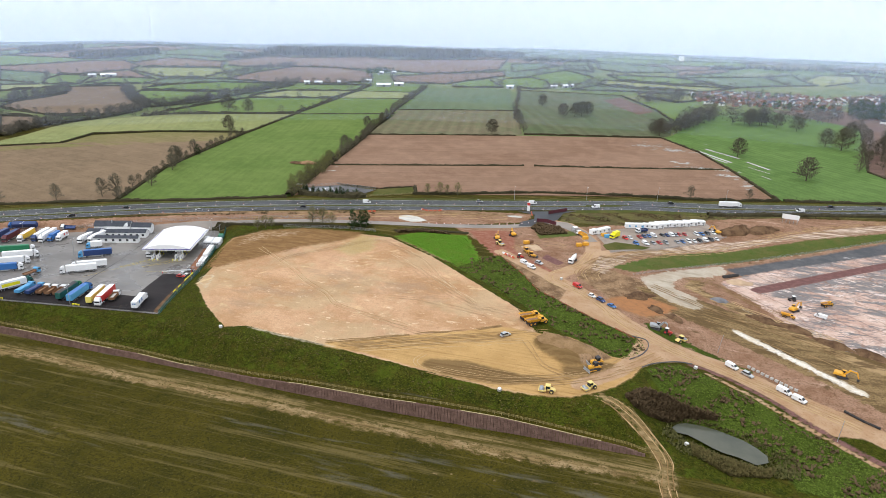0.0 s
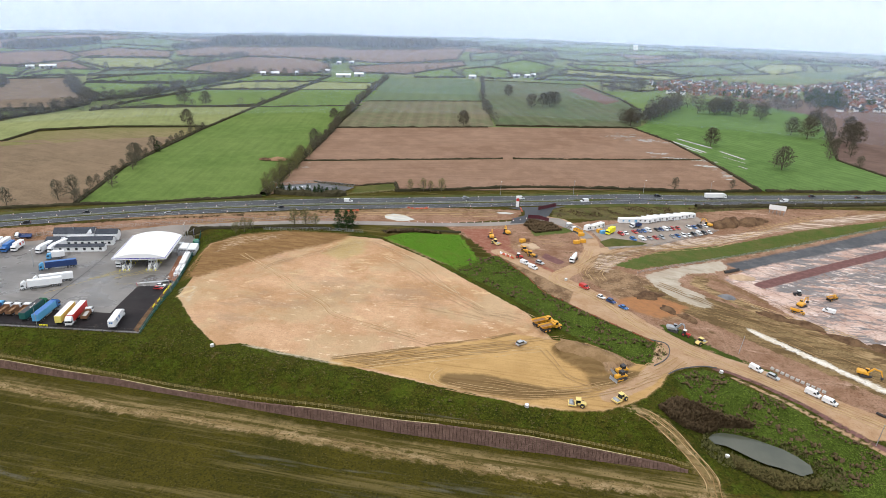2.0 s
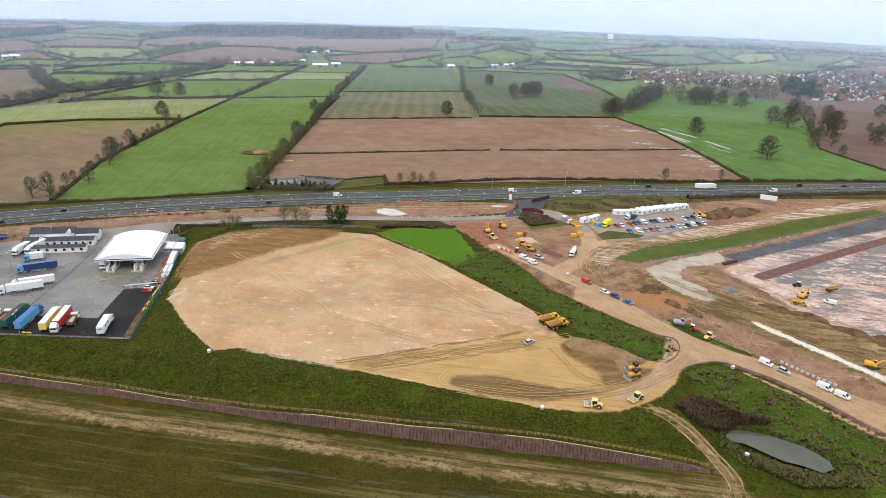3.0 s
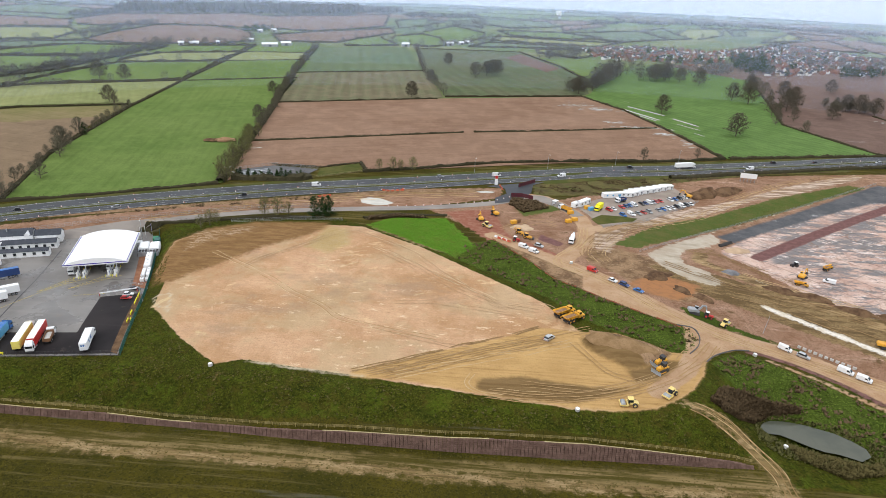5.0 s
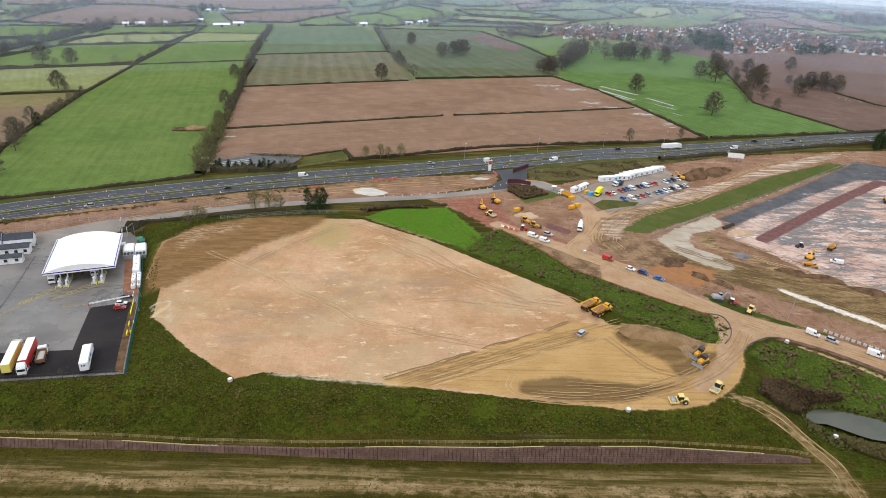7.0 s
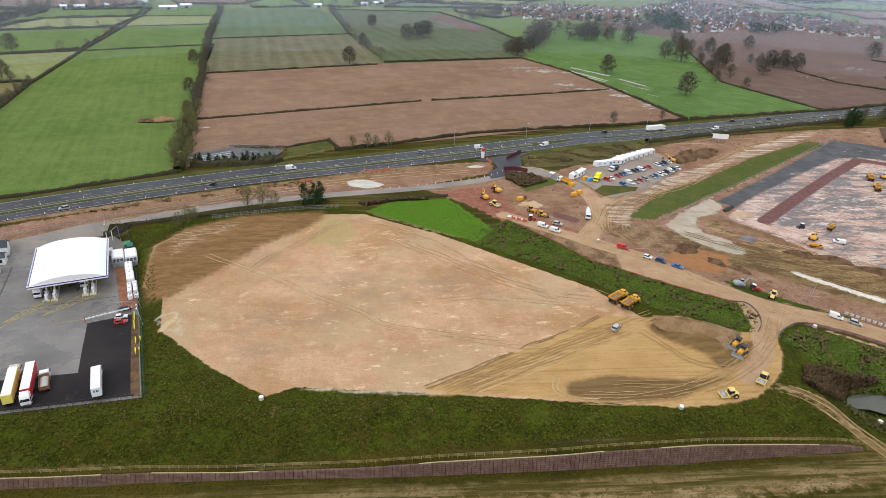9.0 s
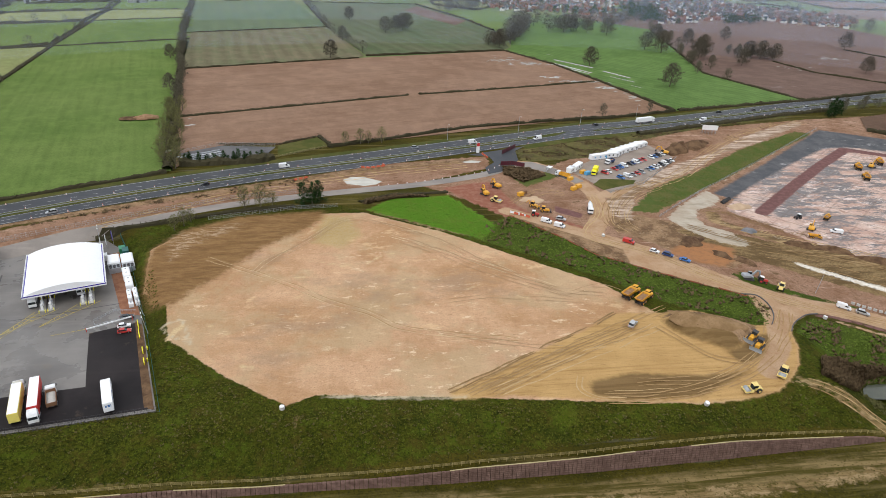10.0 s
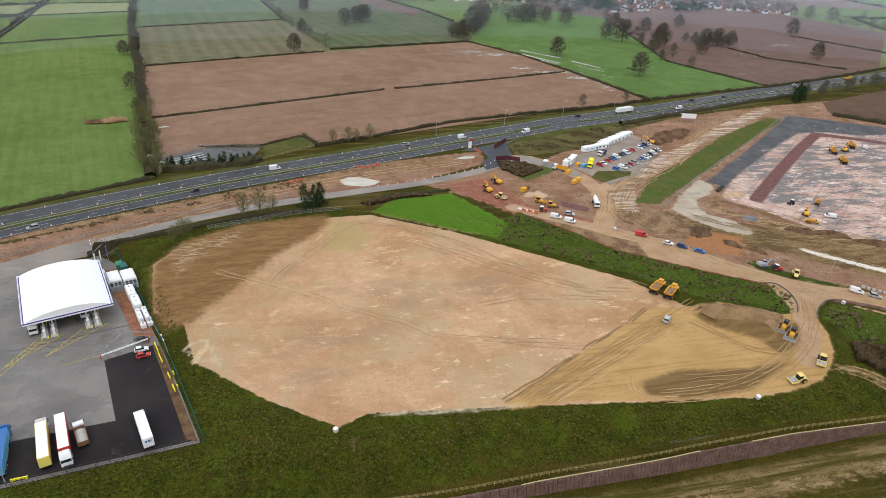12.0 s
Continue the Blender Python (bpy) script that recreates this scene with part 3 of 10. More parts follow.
def hz(x, y):
    """The same level at one place."""
    if -410 < x < -180 and 165 < y < 320 or -30 < x < 8 and 214 < y < 246:
        return float(height(x, y))
    bank = 0.0 if y > 230 else 7.8
    if 170 < y < 230:
        foot, rise = float(np.interp(x, WALL_X, WALL_Y)), float(np.interp(x, RISE_X, RISE))
        bank = rise * (1 - blend01(0.9, 1.5, y - foot)) + (7.8 - rise) * (1 - blend01(2, 18, y - foot))
    bank += (7.8 * (1 - blend01(200, 228, y)) - bank) * blend01(12, 30, x)
    east = blend01(5, 72, x) * (1 - 0.5 * blend01(400, 480, y))
    far = blend01(420, 640, y)
    level = -bank - (1 - bank / 7.8) * (5.2 * east * (1 - far) + 4.0 * far)
    away = math.hypot(x, y)
    if away > 850:
        level += blend01(900, 1700, away) * (4 * math.sin(x / 310 + 0.7) * math.cos(y / 270) + 3 * math.sin((x + y) / 190))
        level -= 12 * blend01(1800, 3000, away)
        for cx, cy, sx, sy, up in HILLS:
            level += up * math.exp(-(((x - cx) / sx) ** 2 + ((y - cy) / sy) ** 2))
        return level
    level -= 2.0 * math.exp(-min(((((x - 42.0) / 19) ** 2 + ((y - 198.5 + 0.28 * (x - 42.0)) / 8.0) ** 2) ** 2), 700))
    return level


def graded(lo, a, b, hi, step, grow):
    mid = np.arange(a, b + step / 2, step)
    left, right, s = [], [], step
    v = a
    while v > lo:
        s *= grow
        v -= s
        left.append(v)
    v, s = b, step
    while v < hi:
        s *= grow
        v += s
        right.append(v)
    return np.concatenate([left[::-1], mid, right])


PAD = [(-209, 272), (-213, 300), (-203, 317), (-182, 330), (-139, 333), (-128, 333), (-95, 311), (-40, 263), (-27, 241), (-13.5, 241.5), (-3, 236), (4, 230.5), (10.5, 230.5), (15.7, 227), (11.8, 217.5), (6.3, 208.7), (-0.7, 202.4), (-8.6, 197.1), (-18.2, 195.1),
       (-33, 194.0), (-64, 197.2), (-100, 202), (-133, 205.6), (-145, 207), (-152.5, 203), (-171, 217), (-192, 238), (-197, 258)]
HAUL = [(210, 150), (120, 200), (72.5, 229), (53, 239), (38, 244), (26, 249), (8, 264), (-9, 287), (-29, 304), (-15.5, 327), (-11, 350), (-13, 367), (-21, 384), (-31, 396), (-46, 400)]
VERGE = [(-84, 305), (-76, 314), (-61, 327), (-52, 314), (-43, 302), (-37, 291), (-32, 284), (-24.5, 278.6), (-15.9, 270.8), (-7.3, 264.2), (1.1, 257.8), (8.0, 253.2), (12.5, 250.5), (16.4, 249.3), (17.2, 243), (14.2, 236), (9.5, 230.6), (3.5, 230.8), (-3, 236.8), (-13, 242.5), (-20, 247), (-37, 266), (-60, 286)]
EASTBANK = [(17.5, 226), (24, 232.5), (31, 236), (40, 232.5), (55.6, 224), (70.5, 213), (92, 198), (92, 178), (62, 180), (58, 197), (42, 206), (27, 206)]
LAYERS = {
    "verdant": [(1, [(-430, 185), (-190, 184), (20, 186), (26, 186), (27, 176), (95, 176), (95, 212), (36, 236), (14, 240), (-30, 262), (-75, 305), (-90, 312), (-140, 342), (-215, 330), (-235, 300), (-188, 203), (-430, 188)])],
    "bare": [(1, [(-100, 368), (-62, 330), (-20, 300), (12, 262), (34, 247), (72, 226), (120, 195), (330, 100), (480, 300), (330, 520), (210, 500), (120, 478), (60, 455), (-20, 395)]),
             (1, [(-430, 235), (-272, 325), (-191, 364), (-118, 398), (-55, 411), (-57, 391), (-111, 364), (-185, 345), (-236, 322), (-300, 288), (-430, 215)])],
    "turned": [(1, [(-62, 329), (-52, 315), (-43, 303), (-32, 285), (-16, 272), (1, 259), (11, 253), (18, 256), (8, 264), (-9, 287), (-29, 304), (-45, 320)]), (-1, [(-430, 245), (-272, 330), (-191, 366), (-118, 395), (-62, 405)], 0), (2.5, [(-300, 318), (-192, 364), (-118, 393), (-66, 404)], 0), (1.2, [(-122, 333), (-92, 312), (-72, 302), (-50, 281)], 0), (1, [(-16, 309), (-13, 322), (1, 325), (12, 318), (24, 311), (34, 300), (32, 280), (20, 272), (8, 276), (-6, 296)])],
    "churn": [(1, [(-3, 358), (25, 377), (65, 410), (90, 424), (133, 456), (203, 499), (202, 488), (137, 444), (103, 427), (59, 391), (11, 351), (-4, 319), (-13, 325)])],
    "sward": [(1, VERGE), (1, EASTBANK), (1, [(17.3, 266.6), (22.5, 268.7), (32.8, 258), (47.2, 250.5), (60, 244.5), (58, 243), (40.7, 249), (27.4, 254.5), (18.4, 259)])],
    "sallow": [(0.6, [(-154, 321), (-150, 316), (-153, 311)], 0), (0.6, [(-159, 299), (-161, 295)], 0), (0.5, [(-151, 288), (-146, 286), (-136, 282)], 0), (0.5, [(-155, 274), (-151, 275)], 0), (1.2, [(-192, 239), (-189, 245)], 0), (0.4, [(-117, 268), (-114, 271)], 0),
               (0.4, [(-78, 283), (-75, 281)], 0), (0.6, [(-66, 279), (-63, 277)], 0), (0.5, [(-74, 256), (-71, 254)], 0), (0.7, [(-176, 238), (-174, 239)], 0), (0.6, [(-167, 222), (-164, 221)], 0), (0.5, [(-181, 245), (-178, 243)], 0), (0.4, [(-128, 284), (-122, 290), (-117, 292)], 0), (0.3, [(-104, 286), (-96, 284)], 0), (0.4, [(-92, 262), (-86, 265)], 0)],
    "ridge": [(3.5, [(44, 331), (40, 322), (52, 313), (64, 305), (74, 298), (82, 288), (96, 273), (130, 250)], 0), (2.0, [(44, 300), (70, 290), (100, 272)], 0)],
    "cutting": [(1, [(12, 308), (45, 308), (68, 298), (102, 278), (160, 245), (160, 200), (110, 222), (80, 250), (45, 276), (25, 286)])],
    "orange": [(1, [(-1.3, 286), (10.4, 295.3), (20.2, 295.7), (31.6, 291.6), (25.9, 280.3), (17, 273), (8.2, 276), (3, 282)])],
    "bund": [(1, [(25.6, 360.4), (53, 383.8), (118, 432.8), (182, 469), (192, 464), (132, 422.3), (88.5, 389.5), (58, 367.2), (26, 339), (10, 326), (0, 330)]), (1, [(-48, 374), (-24, 385), (-20, 378), (-44, 362)])],
    "roadside": [(1, [(12, 408), (60, 452), (120, 480), (200, 505), (200, 514), (60, 470), (-20, 432), (-36, 420), (-36, 400)])],
    "lush": [(1, [(-127, 336), (-114, 350), (-86, 352), (-69, 316), (-78, 303), (-92, 312)])],
    "pad": [(1, PAD)],
    "tan": [(1, [(-106, 201.5), (-107, 205), (-92, 213), (-71, 225), (-56, 233), (-42, 242), (-27, 241), (-13.5, 241.5), (-3, 236), (4, 230.5), (10.5, 230.5), (15.7, 227), (11.8, 217.5), (6.3, 208.7), (-0.7, 202.4), (-8.6, 197.1), (-18.2, 195.1), (-33, 194.5), (-64, 198), (-90, 202)])],
    "mud": [(1, [(-64, 206), (-50, 209), (-27, 206), (-11, 207), (-33, 197), (-55, 197), (-65, 200)]), (1, [(-13.9, 216.8), (-5.8, 220.7), (0.1, 225.0), (9.2, 225.9), (3.9, 219.7), (-4.8, 212.8), (-12.2, 210.6)]), (1, [(-27.3, 236), (-20, 235), (-10, 228), (-6, 221), (-8.7, 218.7), (-13.8, 217.7), (-17.5, 221.7), (-24.6, 227.3), (-27.3, 232)]), (-0.6, [(-60, 197.6), (-33, 194.6), (-18, 195.7), (-8.6, 197.8), (-0.7, 203), (6.3, 209.3), (11.5, 217.5)], 0)],
    "moundtop": [(1, [(-27, 238), (-20.1, 241.7), (-13.2, 240.3), (-2.8, 235.7), (4.2, 229.7), (0.1, 225.0), (-6.5, 221), (-10, 227.5), (-20, 234.5)])],
    "glint": [(1, [(-208, 309), (-207, 314), (-193, 320), (-181, 324), (-182, 319), (-192, 310), (-200, 299), (-203, 291)])],
    "soak": [(1, [(-150, 303), (-148, 319), (-146, 330), (-134.8, 329), (-129.7, 309.7), (-137.9, 297.9)])],
    "damp": [(1, [(-209.6, 273), (-213, 299), (-204, 318), (-183, 331), (-147, 336), (-146, 327.7), (-154, 315.6), (-169, 301), (-181.6, 279), (-190.5, 267), (-195, 258), (-203, 258.6)])],
    "rim": [(0.7, [(-143, 206.5), (-120, 203.5), (-102, 202.8)], 0), (0.5, [(-192, 240), (-196, 246), (-190, 249), (-184, 234), (-192, 240)], 0)],
    "formation": [(1, [(56, 338), (62, 346), (80, 366), (107, 388), (203, 470), (262, 437), (420, 330), (420, 180), (160, 250), (98, 280), (84, 292), (77, 305), (69, 321), (58, 334)])],
    "slab": [(1, [(60.5, 361), (88, 383), (164, 442), (203, 472.6), (262, 440), (252, 428), (226, 427), (198, 437), (178, 433), (148, 414), (102, 381), (68, 354)])],
    "pale": [(1, [(14.2, 320), (28, 336.5), (58, 365), (61, 360), (61, 354), (51, 343), (37, 334), (31.5, 325), (31, 315), (40.5, 310.5), (45, 299), (39, 294.3), (29, 297), (20, 305.5)])],
    "chalk": [(1.9, [(57, 280), (65.6, 272.6), (73.3, 265.4), (80, 258.8), (96, 243)], 0), (-0.4, [(58.8, 365.7), (94.8, 393.9), (166.7, 446.4), (206, 475.4)], 0), (-0.3, [(40, 322), (50, 317), (60, 311), (68, 303)], 0)],
    "red": [(1, [(-88, 362), (-73, 368), (-61, 370), (-54, 337), (-47, 326), (-63, 325), (-75, 342)]), (3.4, [(-44, 322), (-33, 312)], 0)],
    "maroon": [(3.6, [(74, 336), (117, 372.4), (155, 403.5), (194, 432.7), (222, 418), (330, 340)], 0), (1.1, [(34, 238), (39, 238.2), (48.3, 234.8), (56.8, 229.9), (64.4, 224), (71.4, 217.6), (79.4, 211), (150, 160)], 0), (1, [(-38, 330), (-28, 322), (-25, 327), (-36, 337)])],
    "haul": [(4.6, HAUL, 0), (4.0, [(-29, 304), (-45, 318), (-61, 332)], 0), (3.5, [(18, 254), (14, 234), (7, 220), (-6, 206)], 0), (5, [(-3, 350), (20, 372)], 0),
             (1, [(-5, 283), (6.9, 272.2), (13.7, 262.8), (19.5, 256.4), (27.8, 253.9), (39.7, 249.6), (49.8, 248), (60.5, 242.4), (68.7, 236.8), (75.4, 230), (85, 222.4), (92, 214), (79.4, 212), (71.4, 218.5), (64.4, 225), (56.8, 231), (48.3, 236), (39, 239.5), (33.9, 239.5), (29.7, 238), (24, 234.7), (19.2, 230.9), (15.7, 226.7), (10.1, 230), (14.9, 235.9), (17.5, 242), (17.7, 247.2), (17, 250.8), (11.6, 252.5), (0.6, 259), (-9.5, 267), (-21.8, 277), (-20, 290)]),
             (0.9, [(40.1, 234.4), (55.6, 226), (70.5, 215.1), (79.6, 208.6), (110, 184)], 0)],
    "scarred": [(3.8, [(-340, 160), (-235, 170), (-191, 170), (-154, 171.5), (-84, 171), (-44, 172), (-7, 174), (24, 176)], 0)],
    "track": [(-0.6, [(-148.8, 199), (-149.6, 191), (-150.4, 182)], 0), (-0.8, [(-125.4, 203), (-126, 190)], 0), (1.6, [(-330, 160), (-235, 168), (-205, 170), (-170, 167.6), (-150, 168.8), (-92, 169.1), (-56, 168.9), (-30, 169), (-7, 170.5), (26, 172)], 0), (1.6, [(2, 201), (10, 196), (19, 190), (23.5, 181), (23, 171), (26, 150)], 0),
              (-1.2, [(-230, 120), (-192, 132), (-167, 135.6), (-128, 137), (-88, 144), (-40, 154), (-6, 161), (20, 170)], 0), (-1.8, [(-210, 150), (-160, 155), (-120, 150), (-60, 160)], 0)],
}


def sheet(name, xs, ys, material, layers):
    gx, gy = np.meshgrid(xs, ys)
    px, py = gx.ravel(), gy.ravel()
    nx, ny = len(xs), len(ys)
    co = np.column_stack([px, py, height(px, py)])
    i = (np.arange(ny - 1)[:, None] * nx + np.arange(nx - 1)[None, :]).ravel()
    quads = np.column_stack([i, i + 1, i + nx + 1, i + nx])
    me = bpy.data.meshes.new(name)
    me.vertices.add(len(co))
    me.vertices.foreach_set("co", co.ravel())
    me.loops.add(quads.size)
    me.loops.foreach_set("vertex_index", quads.ravel())
    me.polygons.add(len(quads))
    me.polygons.foreach_set("loop_start", np.arange(0, quads.size, 4))
    me.polygons.foreach_set("use_smooth", np.ones(len(quads), bool))
    me.update(calc_edges=True)
    near = (np.abs(px) < 700) & (py < 620)
    for layer, shapes in layers.items():
        best = np.full(len(px), -30.0)
        for half, outline, *open_line in shapes:
            d = along(px[near], py[near], outline, half) if open_line else inside(px[near], py[near], outline)
            best[near] = np.maximum(best[near], d)
        me.attributes.new(layer, "FLOAT", "POINT").data.foreach_set("value", np.clip(best, -30, 30))
    me.materials.append(material)
    return new(name, me)


ground = sheet("ground", graded(-4300, -330, 130, 4300, 1.6, 1.06), graded(-1500, 100, 420, 4300, 1.6, 1.05), SITE, LAYERS)
tagged(ground, "rolling farmland and bare building site soil", "ground", kind="structure")


# ---- mesh builders ----
class Shape:
    """Gathers vertices and faces of one part."""

    def __init__(self):
        self.v, self.f = [], []

    def add(self, verts, faces):
        k = len(self.v)
        self.v += [tuple(map(float, p)) for p in verts]
        self.f += [tuple(i + k for i in q) for q in faces]
        return self

    def box(self, cx, cy, z0, sx, sy, sz, c=0.0):
        """A box on z0 with its upper edges chamfered by c."""
        x, y, z1 = sx / 2, sy / 2, z0 + sz
        lo = [(cx - x, cy - y, z0), (cx + x, cy - y, z0), (cx + x, cy + y, z0), (cx - x, cy + y, z0)]
        if not c:
            return self.add(lo + [(a, b, z1) for a, b, _ in lo], [(3, 2, 1, 0), (4, 5, 6, 7), (0, 1, 5, 4), (1, 2, 6, 5), (2, 3, 7, 6), (3, 0, 4, 7)])
        md = [(a, b, z1 - c) for a, b, _ in lo]
        up = [(cx - x + c, cy - y + c, z1), (cx + x - c, cy - y + c, z1), (cx + x - c, cy + y - c, z1), (cx - x + c, cy + y - c, z1)]
        f = [(3, 2, 1, 0), (8, 9, 10, 11)]
        for i in range(4):
            j = (i + 1) % 4
            f += [(i, j, 4 + j, 4 + i), (4 + i, 4 + j, 8 + j, 8 + i)]
        return self.add(lo + md + up, f)

    def tube(self, a, b, r0, r1=None, n=8, caps=True):
        a, b = Vector(a), Vector(b)
        r1 = r0 if r1 is None else r1
        d = (b - a).normalized()
        u = d.orthogonal().normalized()
        w = d.cross(u)
        ring = [(math.cos(2 * math.pi * i / n), math.sin(2 * math.pi * i / n)) for i in range(n)]
        vs = [a + (u * c + w * s) * r0 for c, s in ring] + [b + (u * c + w * s) * r1 for c, s in ring]
        fs = [(i, (i + 1) % n, n + (i + 1) % n, n + i) for i in range(n)]
        if caps:
            fs += [tuple(range(n))[::-1], tuple(range(n, 2 * n))]
        return self.add(vs, fs)

    def prism(self, profile, y0, y1, flip=False):
        """An outline in x and z drawn out along y (or, flipped, one in y and z along x)."""
        n = len(profile)
        vs = [((p[0], y, p[1]) if not flip else (y, p[0], p[1])) for y in (y0, y1) for p in profile]
        fs = [(i, (i + 1) % n, n + (i + 1) % n, n + i) for i in range(n)] + [tuple(range(n))[::-1], tuple(range(n, 2 * n))]
        return self.add(vs, fs)

    def beam(self, a, b, w, t):
        """A straight bar of section w by t between two points."""
        a, b = Vector(a), Vector(b)
        d = (b - a).normalized()
        u = d.cross(Vector((0, 0, 1)))
        u = u.normalized() if u.length > 0.01 else Vector((1, 0, 0))
        k = u.cross(d).normalized()
        vs = [p + u * sx * w / 2 + k * sy * t / 2 for p in (a, b) for sx, sy in ((-1, -1), (1, -1), (1, 1), (-1, 1))]
        return self.add(vs, [(3, 2, 1, 0), (4, 5, 6, 7), (0, 1, 5, 4), (1, 2, 6, 5), (2, 3, 7, 6), (3, 0, 4, 7)])

    def mesh(self, name, material, smooth=False):
        me = bpy.data.meshes.new(name)
        me.from_pydata(self.v, [], self.f)
        bm = bmesh.new()
        bm.from_mesh(me)
        bmesh.ops.recalc_face_normals(bm, faces=bm.faces)
        bm.to_mesh(me)
        bm.free()
        me.materials.append(material)
        if smooth:
            me.polygons.foreach_set("use_smooth", [True] * len(me.polygons))
        return me


def part(name, shape, material, parent, label="", smooth=False):
    """One mesh object under a thing or under a part."""
    ob = new(name, shape if isinstance(shape, bpy.types.Mesh) else shape.mesh(name, material, smooth))
    ob.parent = parent
    return tagged(ob, label)


def thing(name, label, category, group="", m=None):
    ob = new(name)
    ob.empty_display_size = 0.5
    if m is not None:
        ob.matrix_basis = m
    return tagged(ob, label, category, group)


def solid(name, shape, material, label, category, group="", kind="", smooth=False):
    """A thing that is one plain mesh."""
    return tagged(new(name, shape.mesh(name, material, smooth)), label, category, group, kind)


def on_ground(x, y, yaw=0.0, up=0.0):
    """A pose on the ground at that heading, tilted with the slope."""
    e = 1.5
    nrm = Vector((hz(x - e, y) - hz(x + e, y), hz(x, y - e) - hz(x, y + e), 2 * e)).normalized()
    turn = Vector((0, 0, 1)).rotation_difference(nrm).to_matrix().to_4x4()
    return Matrix.Translation((x, y, hz(x, y) + up)) @ turn @ pose(0, 0, 0, 0, 0, yaw)


def densify(line, step):
    out = []
    for (ax, ay), (bx, by) in zip(line, line[1:]):
        k = max(1, int(math.hypot(bx - ax, by - ay) / step))
        out += [(ax + (bx - ax) * i / k, ay + (by - ay) * i / k) for i in range(k)]
    return out + [line[-1]]


def curve(line, step):
    """A smooth line through the given points."""
    p = [Vector(q) for q in line]
    p = [2 * p[0] - p[1]] + p + [2 * p[-1] - p[-2]]
    out = []
    for a, b, c, d in zip(p, p[1:], p[2:], p[3:]):
        k = max(1, int((c - b).length / step))
        for i in range(k):
            t = i / k
            q = 0.5 * (2 * b + (c - a) * t + (2 * a - 5 * b + 4 * c - d) * t * t + (3 * b - a - 3 * c + d) * t ** 3)
            out.append((q.x, q.y))
    return out + [tuple(line[-1])]


def offset(line, d):
    out = []
    for i, q in enumerate(line):
        a, b = line[max(i - 1, 0)], line[min(i + 1, len(line) - 1)]
        k = math.hypot(b[0] - a[0], b[1] - a[1]) or 1
        out.append((q[0] - (b[1] - a[1]) / k * d, q[1] + (b[0] - a[0]) / k * d))
    return out


def ribbon(line, left, right, lift, thick=0.0, shape=None):
    """A strip along a line from one side offset to the other, laid on the ground."""
    sh = shape or Shape()
    la, lb = offset(line, left), offset(line, right)
    vs, fs = [], []
    for a, b in zip(la, lb):
        vs += [(*a, hz(*a) + lift), (*b, hz(*b) + lift)]
    for i in range(len(line) - 1):
        fs.append((2 * i, 2 * i + 1, 2 * i + 3, 2 * i + 2))
    if thick:
        k = len(vs)
        vs += [(x, y, z - thick) for x, y, z in vs]
        for i in range(len(line) - 1):
            fs += [(2 * i, 2 * i + 2, k + 2 * i + 2, k + 2 * i), (2 * i + 1, k + 2 * i + 1, k + 2 * i + 3, 2 * i + 3)]
    return sh.add(vs, fs)


def drape(name, outline, material, lift, cell, label, category, kind="structure"):
    """A sheet laid on the ground within an outline."""
    bm = bmesh.new()
    bm.faces.new([bm.verts.new((x, y, 0)) for x, y in outline])
    xs, ys = [p[0] for p in outline], [p[1] for p in outline]
    for axis, lo, hi in ((0, min(xs), max(xs)), (1, min(ys), max(ys))):
        k = int((hi - lo) / cell)
        for i in range(1, k + 1):
            co, no = [0, 0, 0], [0, 0, 0]
            co[axis], no[axis] = lo + (hi - lo) * i / (k + 1), 1
            bmesh.ops.bisect_plane(bm, geom=bm.verts[:] + bm.edges[:] + bm.faces[:], plane_co=co, plane_no=no)
    bmesh.ops.triangulate(bm, faces=[f for f in bm.faces if len(f.verts) > 4])
    for v in bm.verts:
        v.co.z = hz(v.co.x, v.co.y) + lift
    bmesh.ops.recalc_face_normals(bm, faces=bm.faces)
    if sum(f.normal.z for f in bm.faces) < 0:
        bmesh.ops.reverse_faces(bm, faces=bm.faces)
    me = bpy.data.meshes.new(name)
    bm.to_mesh(me)
    bm.free()
    me.materials.append(material)
    return tagged(new(name, me), label, category, kind=kind)

# ---- fields beyond the main road ----
FIELDS, far_hedges, field_hedges = [], [], []


def field(material, label, outline, lift=0.4):
    """A field laid over the country inside its boundary."""
    FIELDS.append(outline)
    return drape("field", outline, material, lift, 25, label, "field")


def far_field(material, label, outline):
    """A distant field with a hedge along each side that has none yet."""
    field(material, label, outline, 0.24 + 0.004 * (len(FIELDS) % 20))
    for a, b in zip(outline, outline[1:] + outline[:1]):
        mx, my = (a[0] + b[0]) / 2, (a[1] + b[1]) / 2
        if all(float(along(np.array([mx]), np.array([my]), other, 0)[0]) < -14 for other in field_hedges):
            field_hedges.append([a, b])


field(PLOUGH, "brown ploughed field between dark hedges", [(-225, 394), (-252, 514), (-282, 662), (-126, 722), (37, 777), (72, 705), (94, 627), (114, 522), (13, 487), (-98, 446), (-147, 432), (-154, 449), (-176, 433), (-206, 433)])
field(WHEAT, "thin green shoots on brown soil", [(-282, 664), (-321, 856), (-159, 924), (-119, 735), (-126, 724)])
field(CROP, "dull green crop in faint drill lines", [(-321, 858), (-372, 1158), (-224, 1210), (-160, 926)])
field(DARKCROP, "dark green crop with bare brown patches", [(-116, 735), (-155, 906), (-205, 1198), (-21, 1203), (34, 1034), (55, 925), (48, 800), (35, 780)])
field(PLOUGH_WET, "dark turned patch in a green crop", [(-48, 1117), (-22, 1178), (8, 1090), (33, 1012), (10, 966), (-20, 1040)], 0.43)
